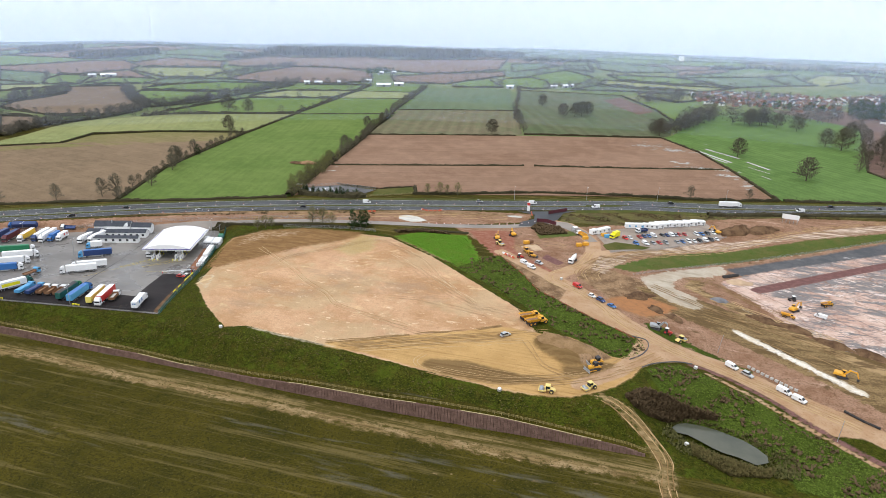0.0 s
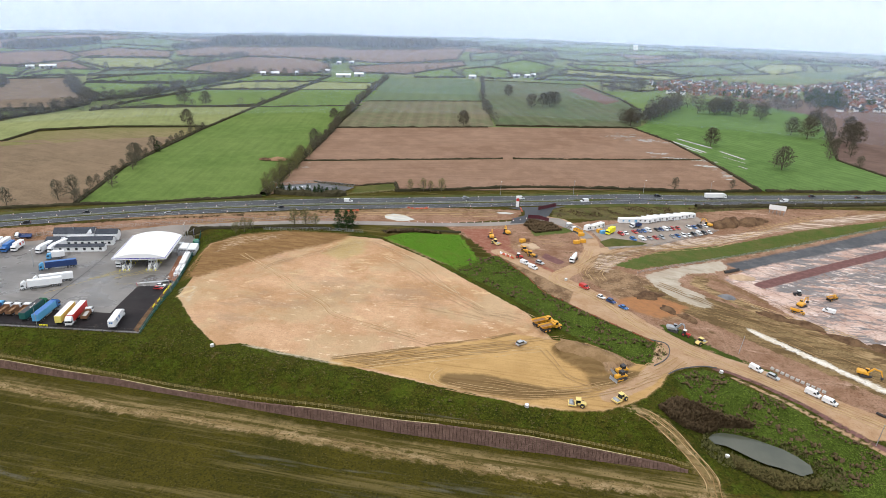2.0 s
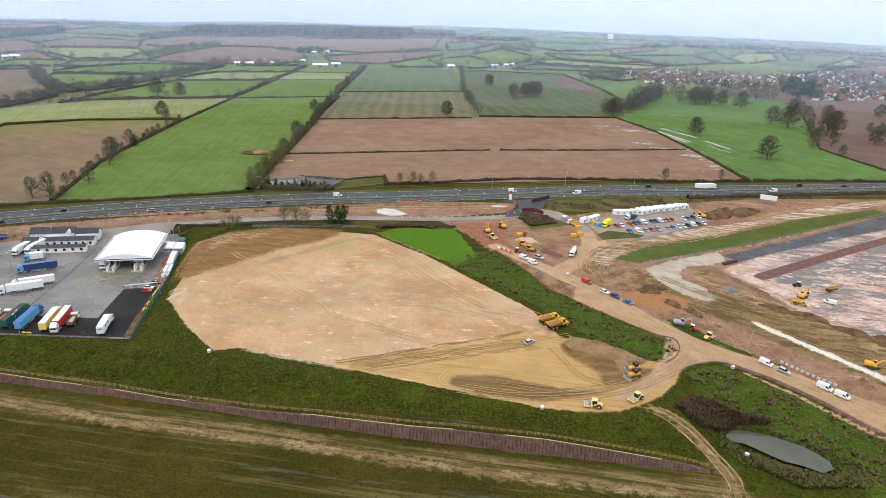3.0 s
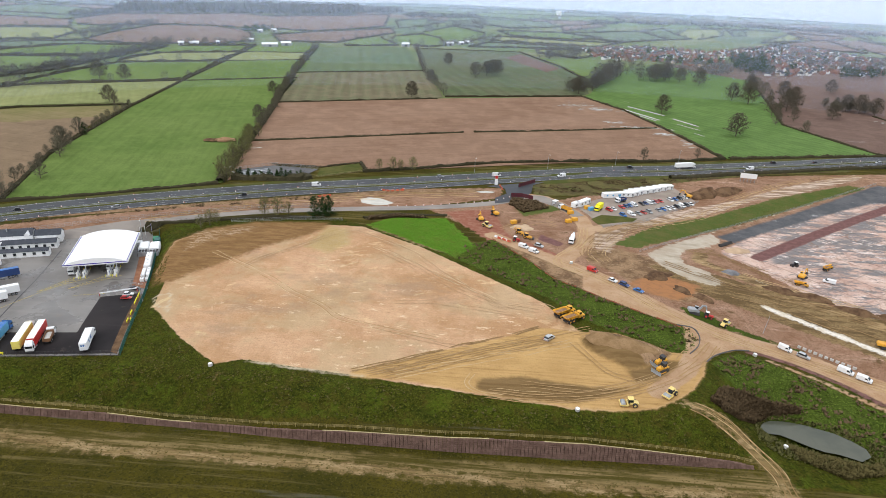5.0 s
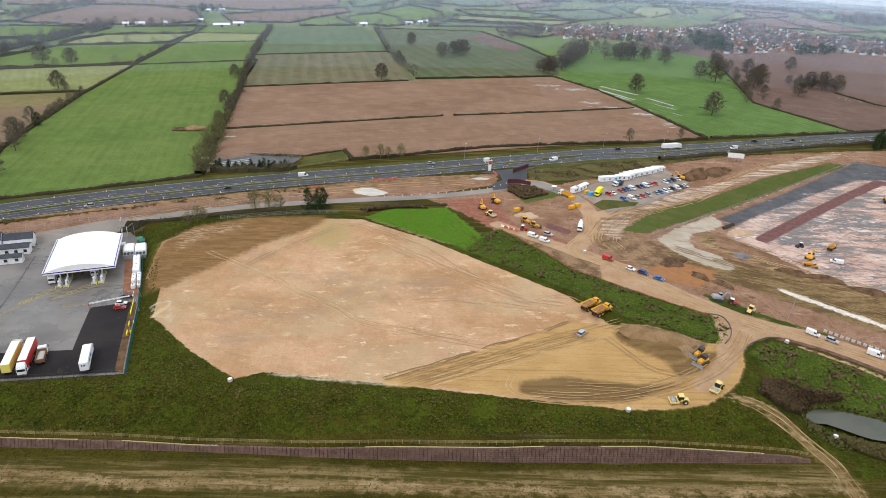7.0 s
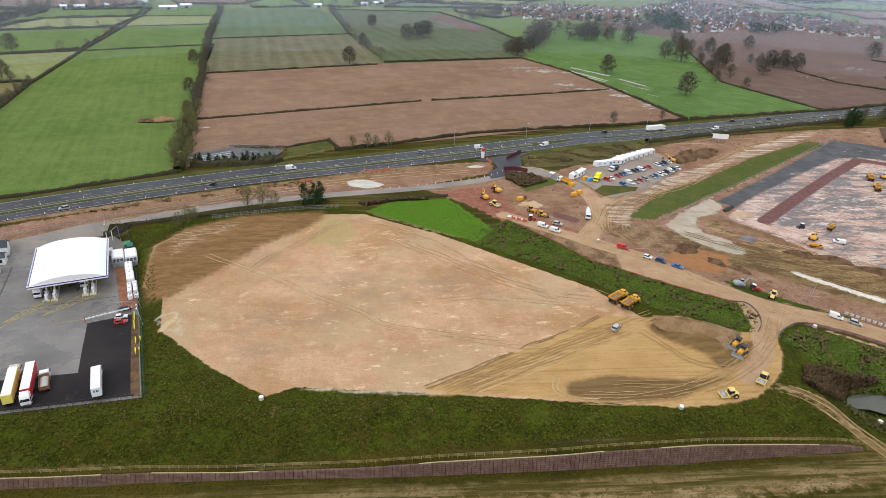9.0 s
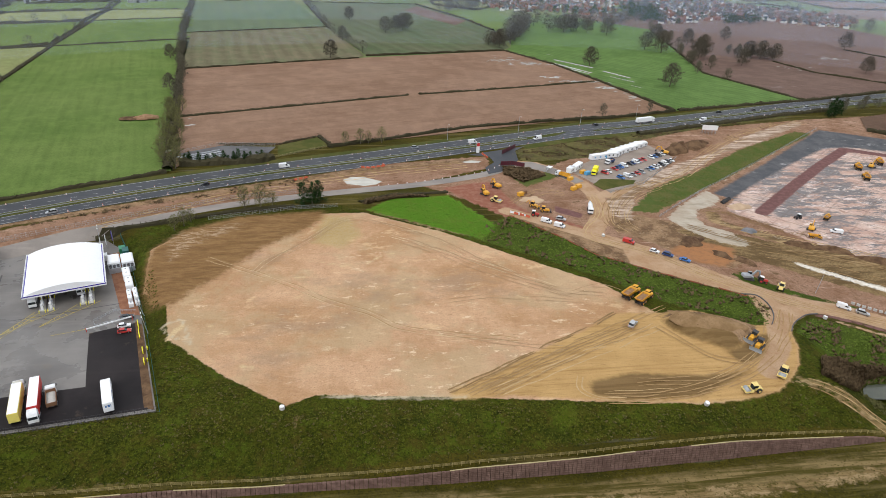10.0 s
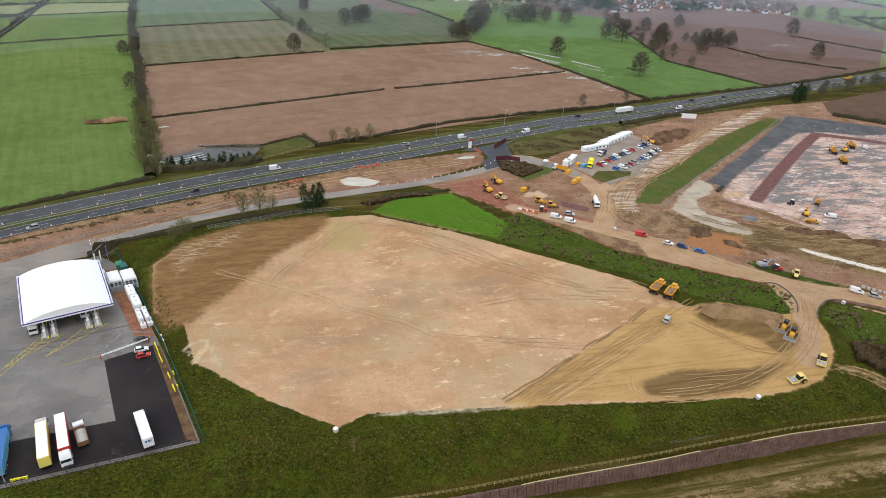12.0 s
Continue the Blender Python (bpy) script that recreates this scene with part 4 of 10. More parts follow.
field(PARK, "bright green pasture with ridge and furrow", [(39, 779), (50, 800), (76, 909), (113, 1010), (200, 1110), (292, 965), (250, 800), (217, 669), (253, 559), (119, 524), (110, 557), (94, 627), (72, 705)])
field(PLOUGH_WET, "wet brown field with pale standing water", [(200, 1112), (292, 968), (252, 800), (219, 669), (255, 561), (316, 580), (437, 626), (671, 851), (640, 1050), (440, 1190)])
field(PASTURE, "long bright green pasture between hedges", [(-329, 338), (-362, 426), (-404, 605), (-425, 757), (-306, 816), (-282, 662), (-252, 514), (-226, 390), (-292, 352)])
field(PASTURE, "green pasture between low hedges", [(-425, 758), (-444, 932), (-335, 983), (-307, 818)])
field(MEADOW, "pale green meadow between low hedges", [(-444, 933), (-456, 1036), (-358, 1065), (-336, 984)])
field(PASTURE, "green pasture below a farm", [(-456, 1037), (-480, 1120), (-375, 1160), (-358, 1066)])
field(STUBBLE, "bare brown field behind the main road", [(-580, 430), (-560, 448), (-486, 506), (-401, 556), (-364, 430), (-331, 340), (-392, 306), (-620, 150)])
field(MOIST, "moist brown field south of the main road", [(262, 505), (440, 570), (640, 700), (700, 480), (330, 380), (240, 470)])
field(ROUGHGRASS, "mown grass square with a timber fence", [(-176, 431), (-154, 447), (-146, 431), (-174, 411)])
field(PASTURE, "small green pasture before the village", [(57, 927), (36, 1034), (8, 1135), (98, 1140), (104, 1080), (198, 1112), (112, 1012), (75, 911)])
field(STATION, "dark stone yard of a pumping station", [(-230, 416), (-215, 402), (-183, 407), (-177, 428), (-208, 431)], 0.45)

# small fields farther off
field(MEADOW, "pale yellow-green meadow with winter trees", [(-563, 449), (-528, 483), (-546, 543), (-499, 586), (-435, 619), (-409, 623), (-417, 671), (-425, 757), (-510, 716), (-565, 688), (-583, 658), (-600, 630), (-617, 596), (-609, 550), (-587, 495), (-580, 464)])
field(TUSSOCK, "mottled strip of rough grass beside a hedge", [(-538, 428), (-508, 460), (-472, 491), (-439, 530), (-399, 555), (-403, 577), (-411, 610), (-489, 574), (-532, 529), (-519, 474), (-551, 440)])
far_field(PASTURE, "green pasture below a tree belt", [(-585, 663), (-565, 688), (-512, 720), (-428, 761), (-449, 927), (-566, 870), (-574, 823), (-582, 767), (-584, 712), (-584, 679)])
far_field(MEADOW, "narrow pale pasture between hedges", [(-573, 881), (-455, 939), (-454, 1035), (-560, 979), (-573, 929)])
far_field(PASTURE, "small green pasture below a farm", [(-572, 981), (-458, 1043), (-472, 1132), (-576, 1069), (-588, 1050), (-588, 990)])
far_field(SHEEPFIELD, "large brown field in drill lines", [(-898, 855), (-820, 903), (-761, 833), (-687, 764), (-637, 732), (-616, 653), (-673, 619), (-762, 634), (-795, 646), (-820, 689), (-822, 742), (-831, 789)])
far_field(SHEEPFIELD, "brown field below a tree belt", [(-727, 589), (-692, 603), (-666, 596), (-609, 508), (-608, 488)])
far_field(PASTURE, "green pasture inside a curving tree belt", [(-760, 865), (-638, 908), (-616, 873), (-624, 811), (-625, 751), (-669, 773), (-737, 823)])
far_field(PASTURE, "narrow green pasture between hedges", [(-783, 895), (-771, 947), (-724, 1025), (-601, 1063), (-619, 953), (-642, 922), (-766, 879)])
far_field(CROP, "narrow green field between hedges", [(-818, 941), (-836, 1013), (-742, 1070), (-618, 1062), (-729, 1033), (-776, 954)])
far_field(PASTURE, "green field below a far barn", [(-885, 898), (-822, 939), (-855, 1014), (-935, 998), (-909, 906)])
far_field(PASTURE, "green field beside far barns", [(-966, 871), (-906, 888), (-962, 964), (-991, 1009), (-1063, 1007), (-1028, 938)])
far_field(CROP, "far dull green field", [(-1264, 1045), (-1123, 1024), (-1034, 947), (-985, 872), (-1076, 886)])
far_field(MEADOW, "far pale meadow", [(-938, 768), (-918, 811), (-912, 867), (-963, 863), (-1012, 831)])
far_field(FARBROWN, "far brown field on a rise", [(-1346, 1115), (-1270, 1273), (-1195, 1318), (-1072, 1228), (-1022, 1140), (-1041, 1039), (-1083, 1012), (-1144, 1044), (-1276, 1055)])
far_field(FARBROWN, "far brown field below barns", [(-1027, 1032), (-1013, 1130), (-907, 1046), (-868, 1019), (-950, 1014)])
far_field(MEADOW, "far pale field", [(-1040, 1194), (-888, 1263), (-829, 1197), (-794, 1073), (-855, 1037), (-994, 1124)])
far_field(FARBROWN, "far brown field between hedges", [(-1140, 1278), (-1154, 1430), (-994, 1440), (-897, 1276), (-1049, 1222)])
far_field(FARBROWN, "brown slope below a wood", [(-1010, 1471), (-1017, 1664), (-782, 1846), (-671, 1791), (-472, 1869), (-377, 1983), (-325, 1582), (-467, 1473), (-621, 1501), (-791, 1503), (-874, 1353), (-922, 1345)])
far_field(FARBROWN, "brown slope above a farm", [(-746, 1080), (-772, 1193), (-810, 1450), (-717, 1510), (-596, 1432), (-502, 1205), (-534, 1123), (-611, 1091), (-687, 1060)])
far_field(FARBROWN, "brown slope beyond a farm", [(-516, 1350), (-450, 1463), (-304, 1534), (-280, 1451), (-335, 1332), (-357, 1239), (-454, 1212)])
far_field(PASTURE, "small green field beyond crops", [(-339, 1224), (-346, 1327), (-295, 1360), (-257, 1270), (-242, 1232), (-330, 1193)])
far_field(PASTURE, "green field beside a white barn", [(-268, 1312), (-272, 1389), (-219, 1426), (-177, 1372), (-155, 1265), (-187, 1229), (-231, 1261)])
far_field(PASTURE, "rounded green hill", [(-221, 1452), (-160, 1547), (-89, 1457), (-95, 1388), (-131, 1295), (-160, 1331)])
far_field(CROP, "far green field", [(-325, 1753), (-259, 1873), (-196, 1746), (-227, 1560), (-283, 1531)])
far_field(CROP, "far green field by trees", [(-241, 1773), (-134, 1890), (-95, 1540), (-165, 1597)])
far_field(CROP, "far blue-green field", [(-122, 2078), (83, 2045), (100, 1803), (-33, 1589), (-90, 1669)])
far_field(PASTURE, "far green field beyond the village", [(-62, 1508), (86, 1573), (165, 1485), (85, 1427), (-29, 1443)])
far_field(MEADOW, "pale green field beyond the village", [(-76, 1361), (-61, 1427), (84, 1406), (191, 1412), (131, 1325), (29, 1343)])
far_field(CROP, "dull green field beyond crops", [(-114, 1254), (-79, 1334), (18, 1320), (80, 1311), (87, 1288), (8, 1271)])
far_field(MEADOW, "pale field before the village", [(10, 1254), (88, 1271), (122, 1213), (72, 1143), (10, 1203)])
far_field(FARBROWN, "far red-brown field", [(106, 1862), (237, 2037), (239, 1923), (95, 1635)])
far_field(CROP, "long green field beyond the village", [(94, 1581), (301, 1782), (317, 1544), (193, 1423), (124, 1482)])
far_field(CROP, "far green field by a hedge", [(311, 1789), (389, 1907), (377, 1718), (386, 1610), (322, 1548)])
far_field(MEADOW, "far pale green field", [(380, 1720), (459, 1924), (539, 1931), (507, 1763), (399, 1606)])
far_field(CROP, "far green field", [(564, 1927), (609, 1919), (562, 1764), (526, 1746)])
far_field(MEADOW, "pale strip field beyond the village", [(536, 1591), (709, 1868), (692, 1741), (650, 1677)])
far_field(FARBROWN, "far brown strip field", [(715, 1776), (719, 1908), (843, 1872), (798, 1767), (697, 1704)])
far_field(FARBROWN, "brown field beyond the village", [(540, 1557), (682, 1687), (735, 1716), (720, 1543), (706, 1468), (614, 1508), (544, 1490)])
far_field(FARBROWN, "wide brown field beyond the village", [(749, 1734), (836, 1770), (838, 1618), (846, 1478), (730, 1447), (735, 1547)])
far_field(PASTURE, "far green field below a wood", [(927, 1981), (1095, 2193), (1157, 2112), (898, 1686), (854, 1721)])
far_field(PASTURE, "green field at the edge of the village", [(648, 1350), (726, 1398), (774, 1333), (746, 1289), (687, 1310)])

VILLAGE = [(92, 1284), (207, 1351), (294, 1344), (337, 1306), (449, 1433), (567, 1545), (635, 1474), (649, 1341), (680, 1299), (746, 1289), (760, 1130), (640, 1010), (563, 1070), (554, 1117), (488, 1063), (462, 1081), (377, 1032), (339, 1023), (294, 1089), (244, 1103), (210, 1148), (160, 1135), (101, 1141)]
VILLAGE_WOOD = [(351, 1250), (396, 1270), (401, 1198), (357, 1056), (314, 1045), (294, 1083)]
# patchwork of fields in the far distance
far_rng = random.Random(11)
PATCH = [PASTURE, CROP, FARBROWN, CROP, PASTURE, CROP, WHEAT, FARBROWN]
KEEP_OUT = FIELDS + [VILLAGE]
cells_x = [-2300 + 230 * i for i in range(22)]
cells_y = [430 + 190 * j for j in range(14)]
knots = {}
for i, x in enumerate(cells_x):
    for j, y in enumerate(cells_y):
        knots[i, j] = (x + far_rng.uniform(-60, 60) + 0.25 * y, y + far_rng.uniform(-50, 50) - 0.3 * x * 0.3)
for i in range(len(cells_x) - 1):
    for j in range(len(cells_y) - 1):
        quad = [knots[i, j], knots[i + 1, j], knots[i + 1, j + 1], knots[i, j + 1]]
        cx, cy = sum(q[0] for q in quad) / 4, sum(q[1] for q in quad) / 4
        pick = far_rng.choice(PATCH)
        if math.hypot(cx, cy) > 2900 or abs(math.atan2(cx, cy)) > 1.15 or cy < 470 or cy < 520 + abs(cx) * 0.2 and cx < 0:
            continue
        if any(inside(np.array([cx]), np.array([cy]), o)[0] > -30 for o in KEEP_OUT):
            continue
        if cx < -300 and cy > 1300:
            pick = far_rng.choice([FARBROWN, FARBROWN, CROP, CROP])
        drape("field", quad, pick, 0.2, 45, "distant field between hedgerows", "field")
        far_hedges += [[quad[0], quad[1]], [quad[0], quad[3]]]

# ---- roads, yard and hard standings ----
MAIN = curve([(-520, 175), (-360, 277), (-274, 330), (-192, 369), (-106, 401), (-14, 437), (66, 470), (152, 499), (259, 537), (400, 580), (640, 655), (900, 760)], 6)
tagged(solid("road", ribbon(MAIN, 0, 8.2, 0.12, 0.3), ROAD, "grey tarmac carriageway with worn wheel paths", "road", kind="structure"), group="main road")
tagged(solid("road", ribbon(MAIN, 12.6, 23.6, 0.12, 0.3), ROAD, "grey tarmac carriageway beyond the grass reserve", "road", kind="structure"), group="main road")
solid("verge", ribbon(MAIN, 8.2, 12.6, 0.18, 0.3), ROUGHGRASS, "grass reserve between two carriageways", "verge", kind="structure")
solid("verge", ribbon(MAIN, 23.6, 29, 0.10, 0.3), ROUGHGRASS, "grass verge below the field hedge", "verge", kind="structure")
solid("verge", ribbon([p for p in MAIN if p[0] > -36], -7, 0, 0.10, 0.3), ROUGHGRASS, "rough grass roadside verge", "verge", kind="structure")
lines = Shape()
for a, b in ((0.7, 0.9), (7.5, 7.7), (13.0, 13.2), (22.6, 22.85)):
    ribbon(MAIN, a, b, 0.14, 0, lines)
solid("trim", lines, MARK, "white edge lines along both carriageways", "road marking", kind="structure")
dashes = Shape()
for mid_line in (4.2, 17.2):
    dense = densify(offset(MAIN, mid_line), 3)
    for i in range(0, len(dense) - 2, 3):
        ribbon(dense[i:i + 2], -0.09, 0.09, 0.145, 0, dashes)
solid("trim", dashes, MARK, "white dashed lane lines", "road marking", kind="structure")
SERVICE = curve([(-520, 160), (-400, 232), (-266, 308), (-236, 323), (-190, 344), (-140, 358), (-100, 367), (-62, 381), (-45, 395)], 5)
solid("road", ribbon(SERVICE, -3.2, 3.2, 0.1, 0.3), OLDROAD, "pale worn service road along the site", "road", kind="structure")
drape("road", [(-66, 413), (-28, 428.5), (-36, 420), (-38, 404), (-44, 391), (-52, 385), (-60, 381), (-60, 391), (-53, 400), (-54, 410)], ROAD, 0.14, 4, "dark tarmac junction mouth", "road")
drape("road", [(-2, 450.5), (24, 461), (38, 472), (12, 461.5)], ROAD, 0.24, 5, "tarmac gap in the central reserve", "road")
drape("road", [(-45, 400), (-31, 400), (-19, 387), (-10, 369), (-16, 366), (-24, 380), (-36, 391), (-46, 392)], OLDROAD, 0.12, 4, "muddy tarmac access road", "road")
drape("pavement", YARD_EDGE, YARD, 0.10, 5, "wet grey tarmac lorry park", "pavement")
drape("pavement", [(-375, 178), (-261, 194.2), (-188.5, 205.5), (-206, 252.5), (-218.5, 246.5), (-209, 216.5), (-234, 213), (-262, 208), (-330, 200)], NEWTAR, 0.14, 5, "new black tarmac parking bays", "pavement")
drape("pavement", [(10, 406), (57, 444), (66, 420), (22, 368), (-2, 353), (-8, 372), (-14, 386)], GRAVEL, 0.1, 8, "grey stone surfaced car park", "pavement")
drape("pavement", [(-4, 356), (16, 365), (20, 371), (0, 372), (-7, 364)], ROUGHGRASS, 0.14, 5, "patch of rough grass inside the compound", "verge")
drape("pavement", [(-231.5, 304), (-226, 308), (-215.6, 281.5), (-206, 257.5), (-212.5, 259)], BRICKDUST, 0.16, 4, "red-brown paved strip beside the canopy", "pavement")
drape("verge", [(-187.6, 204.9), (-190.6, 206.2), (-206.5, 253.5), (-203.5, 251)], SPOIL, 0.18, 4, "bare earth strip inside the yard fence", "verge")
drape("water", [(26.8, 202.2), (28.6, 204.8), (31.4, 206.3), (35.9, 206.5), (42.0, 205.4), (46.2, 203.6), (49.9, 202.1), (53.6, 199.0), (56.3, 195.7), (56.1, 192.1), (52.2, 189.6), (46.8, 192.0), (42.6, 192.8), (39.3, 194.5), (35.2, 197.3), (31.9, 199.3), (28.4, 199.6)], WATER, 0, 60, "still grey-green pond in a hollow", "pond")
pond = bpy.data.objects["water"]
for v in pond.data.vertices:
    v.co.z = -8.15
drape("water", [(-138, 375), (-134, 379), (-127, 378.5), (-118, 372), (-121, 368), (-127, 366), (-136, 369)], PUDDLE, 0.07, 3, "pale muddy puddle on bare soil", "puddle")
drape("water", [(-72, 401), (-66, 403.5), (-60, 402.5), (-62, 399.5), (-69, 399)], PUDDLE, 0.07, 3, "pale puddle on bare soil", "puddle")
yard_lines = Shape()
for bx, by, ex, ey in ((-241.5, 262.5, -246, 247), (-234.5, 264.5, -246, 247), (-229.5, 267, -236, 252), (-222.5, 269, -236, 252), (-240, 262, -250, 226), (-219, 250, -230, 246)):
    ribbon(densify([(bx, by), (ex, ey)], 2), -0.1, 0.1, 0.13, 0, yard_lines)
for bx, by, ex, ey, tx, ty in ((-241.5, 262.5, -234.5, 264.5, -246, 247), (-229.5, 267, -222.5, 269, -236, 252)):
    for k in range(1, 10):
        f, g = k / 10, min(1, k / 10 + 0.15)
        ribbon([(bx + (tx - bx) * f, by + (ty - by) * f), (ex + (tx - ex) * g, ey + (ty - ey) * g)], -0.07, 0.07, 0.135, 0, yard_lines)
solid("trim", yard_lines, YMARK, "yellow hatching before the fuel islands", "road marking", kind="structure")
drain = Shape()
ribbon(densify([(-241, 216), (-257, 266), (-264, 290)], 4), -0.25, 0.25, 0.12, 0, drain)
ribbon(densify([(-247, 257), (-214, 267)], 4), -0.2, 0.2, 0.12, 0, drain)
solid("trim", drain, DARK, "dark drainage channel across the yard", "drain", kind="structure")


def beside(line, side, spacing, start=0.0):
    """Places along a line at even steps, with headings."""
    pts, need = offset(line, side), start
    for (ax, ay), (bx, by) in zip(pts, pts[1:]):
        k = math.hypot(bx - ax, by - ay)
        while need < k:
            yield ax + (bx - ax) * need / k, ay + (by - ay) * need / k, math.degrees(math.atan2(by - ay, bx - ax))
            need += spacing
        need -= k


# guard rail in the central reserve
rail_line = [p for p in MAIN if -420 < p[0] < 420]
for lo, hi in ((-420, -15), (32, 420)):
    seg = offset([p for p in MAIN if lo < p[0] < hi], 9.3)
    guard = thing("guard_rail", "pale galvanised guard rail in the grass reserve", "guard rail", "guard rails")
    beam = Shape()
    for p, q in zip(seg, seg[1:]):
        beam.beam((*p, hz(*p) + 0.75), (*q, hz(*q) + 0.75), 0.12, 0.34)
    part("beam", beam, GREY, guard)
    posts = Shape()
    for x, y, _ in beside(seg, 0, 6.4):
        posts.box(x, y, hz(x, y), 0.12, 0.12, 0.75)
    tagged(part("post", posts, GREY, guard), kind="stuff")

# upstanding kerbs round the mouth of the haul road
for kerb_line in ([(11.5, 251.5), (17.0, 250.8), (18.2, 247.2), (17.6, 242.0), (14.9, 235.9), (10.1, 230.0)], [(15.7, 226.7), (19.2, 230.9), (24.1, 234.7), (29.7, 238.0), (35, 239.2)]):
    kerb = Shape()
    run = curve(kerb_line, 1.5)
    for p, q in zip(run, run[1:]):
        kerb.beam((*p, hz(*p) + 0.15), (*q, hz(*q) + 0.15), 0.3, 0.42)
    solid("trim", kerb, STATION, "dark grey upstanding kerb at the haul road mouth", "kerb", kind="structure")

# ---- wheel ruts and standing water ----
RUT = earthy("rut_soil", (0.31, 0.198, 0.092), (0.38, 0.25, 0.125), (0.25, 0.155, 0.07), 0.3, 2.0)
PALERUT = earthy("pale_rut_soil", (0.50, 0.37, 0.22), (0.60, 0.46, 0.29), (0.36, 0.25, 0.14), 0.3, 2.0)
SOFTRUT = earthy("soft_rut_soil", (0.34, 0.225, 0.125), (0.42, 0.285, 0.17), (0.27, 0.17, 0.09), 0.3, 2.0)
PADRUT = PALERUT
PALERUT = earthy("tan_rut_soil", (0.44, 0.305, 0.155), (0.50, 0.355, 0.19), (0.34, 0.225, 0.11), 0.3, 2.0)
MUDRUT = earthy("mud_rut_soil", (0.230, 0.146, 0.066), (0.287, 0.185, 0.088), (0.172, 0.106, 0.044), 0.3, 2.0)
rut_rng = random.Random(31)


def ruts(line, gauges, wide, material, label, gap, lift):
    """Wheel marks along a line, broken here and there and uneven in width."""
    run = curve(line, 1.2)
    s = Shape()
    for level, g in enumerate(gauges):
        lift += 0.006
        path = offset(run, g)
        path = [(x + 0.7 * noise.noise((x * 0.12, y * 0.12, g)), y + 0.7 * noise.noise((x * 0.12, y * 0.12, g + 7))) for x, y in path]
        k = 0
        while k < len(path) - 3:
            n = rut_rng.randrange(8, 40)
            seg = path[k:k + n]
            if len(seg) > 2:
                la, lb = offset(seg, -wide / 2), offset(seg, wide / 2)
                vs = []
                for i, (p, q, c) in enumerate(zip(la, lb, seg)):
                    f = 0.15 if i in (0, len(seg) - 1) else rut_rng.uniform(0.5, 1.15)
                    a = (c[0] + (p[0] - c[0]) * f, c[1] + (p[1] - c[1]) * f)
                    b = (c[0] + (q[0] - c[0]) * f, c[1] + (q[1] - c[1]) * f)
                    vs += [(*a, hz(*a) + lift), (*b, hz(*b) + lift)]
                s.add(vs, [(2 * i, 2 * i + 1, 2 * i + 3, 2 * i + 2) for i in range(len(seg) - 1)])
            k += n + (1 if rut_rng.random() > gap else rut_rng.randrange(3, 14))
    me = bpy.data.meshes.new("wheel_ruts")
    me.from_pydata(s.v, [], s.f)
    me.materials.append(material)
    tagged(new("wheel_ruts", me), label, "wheel ruts", kind="structure")


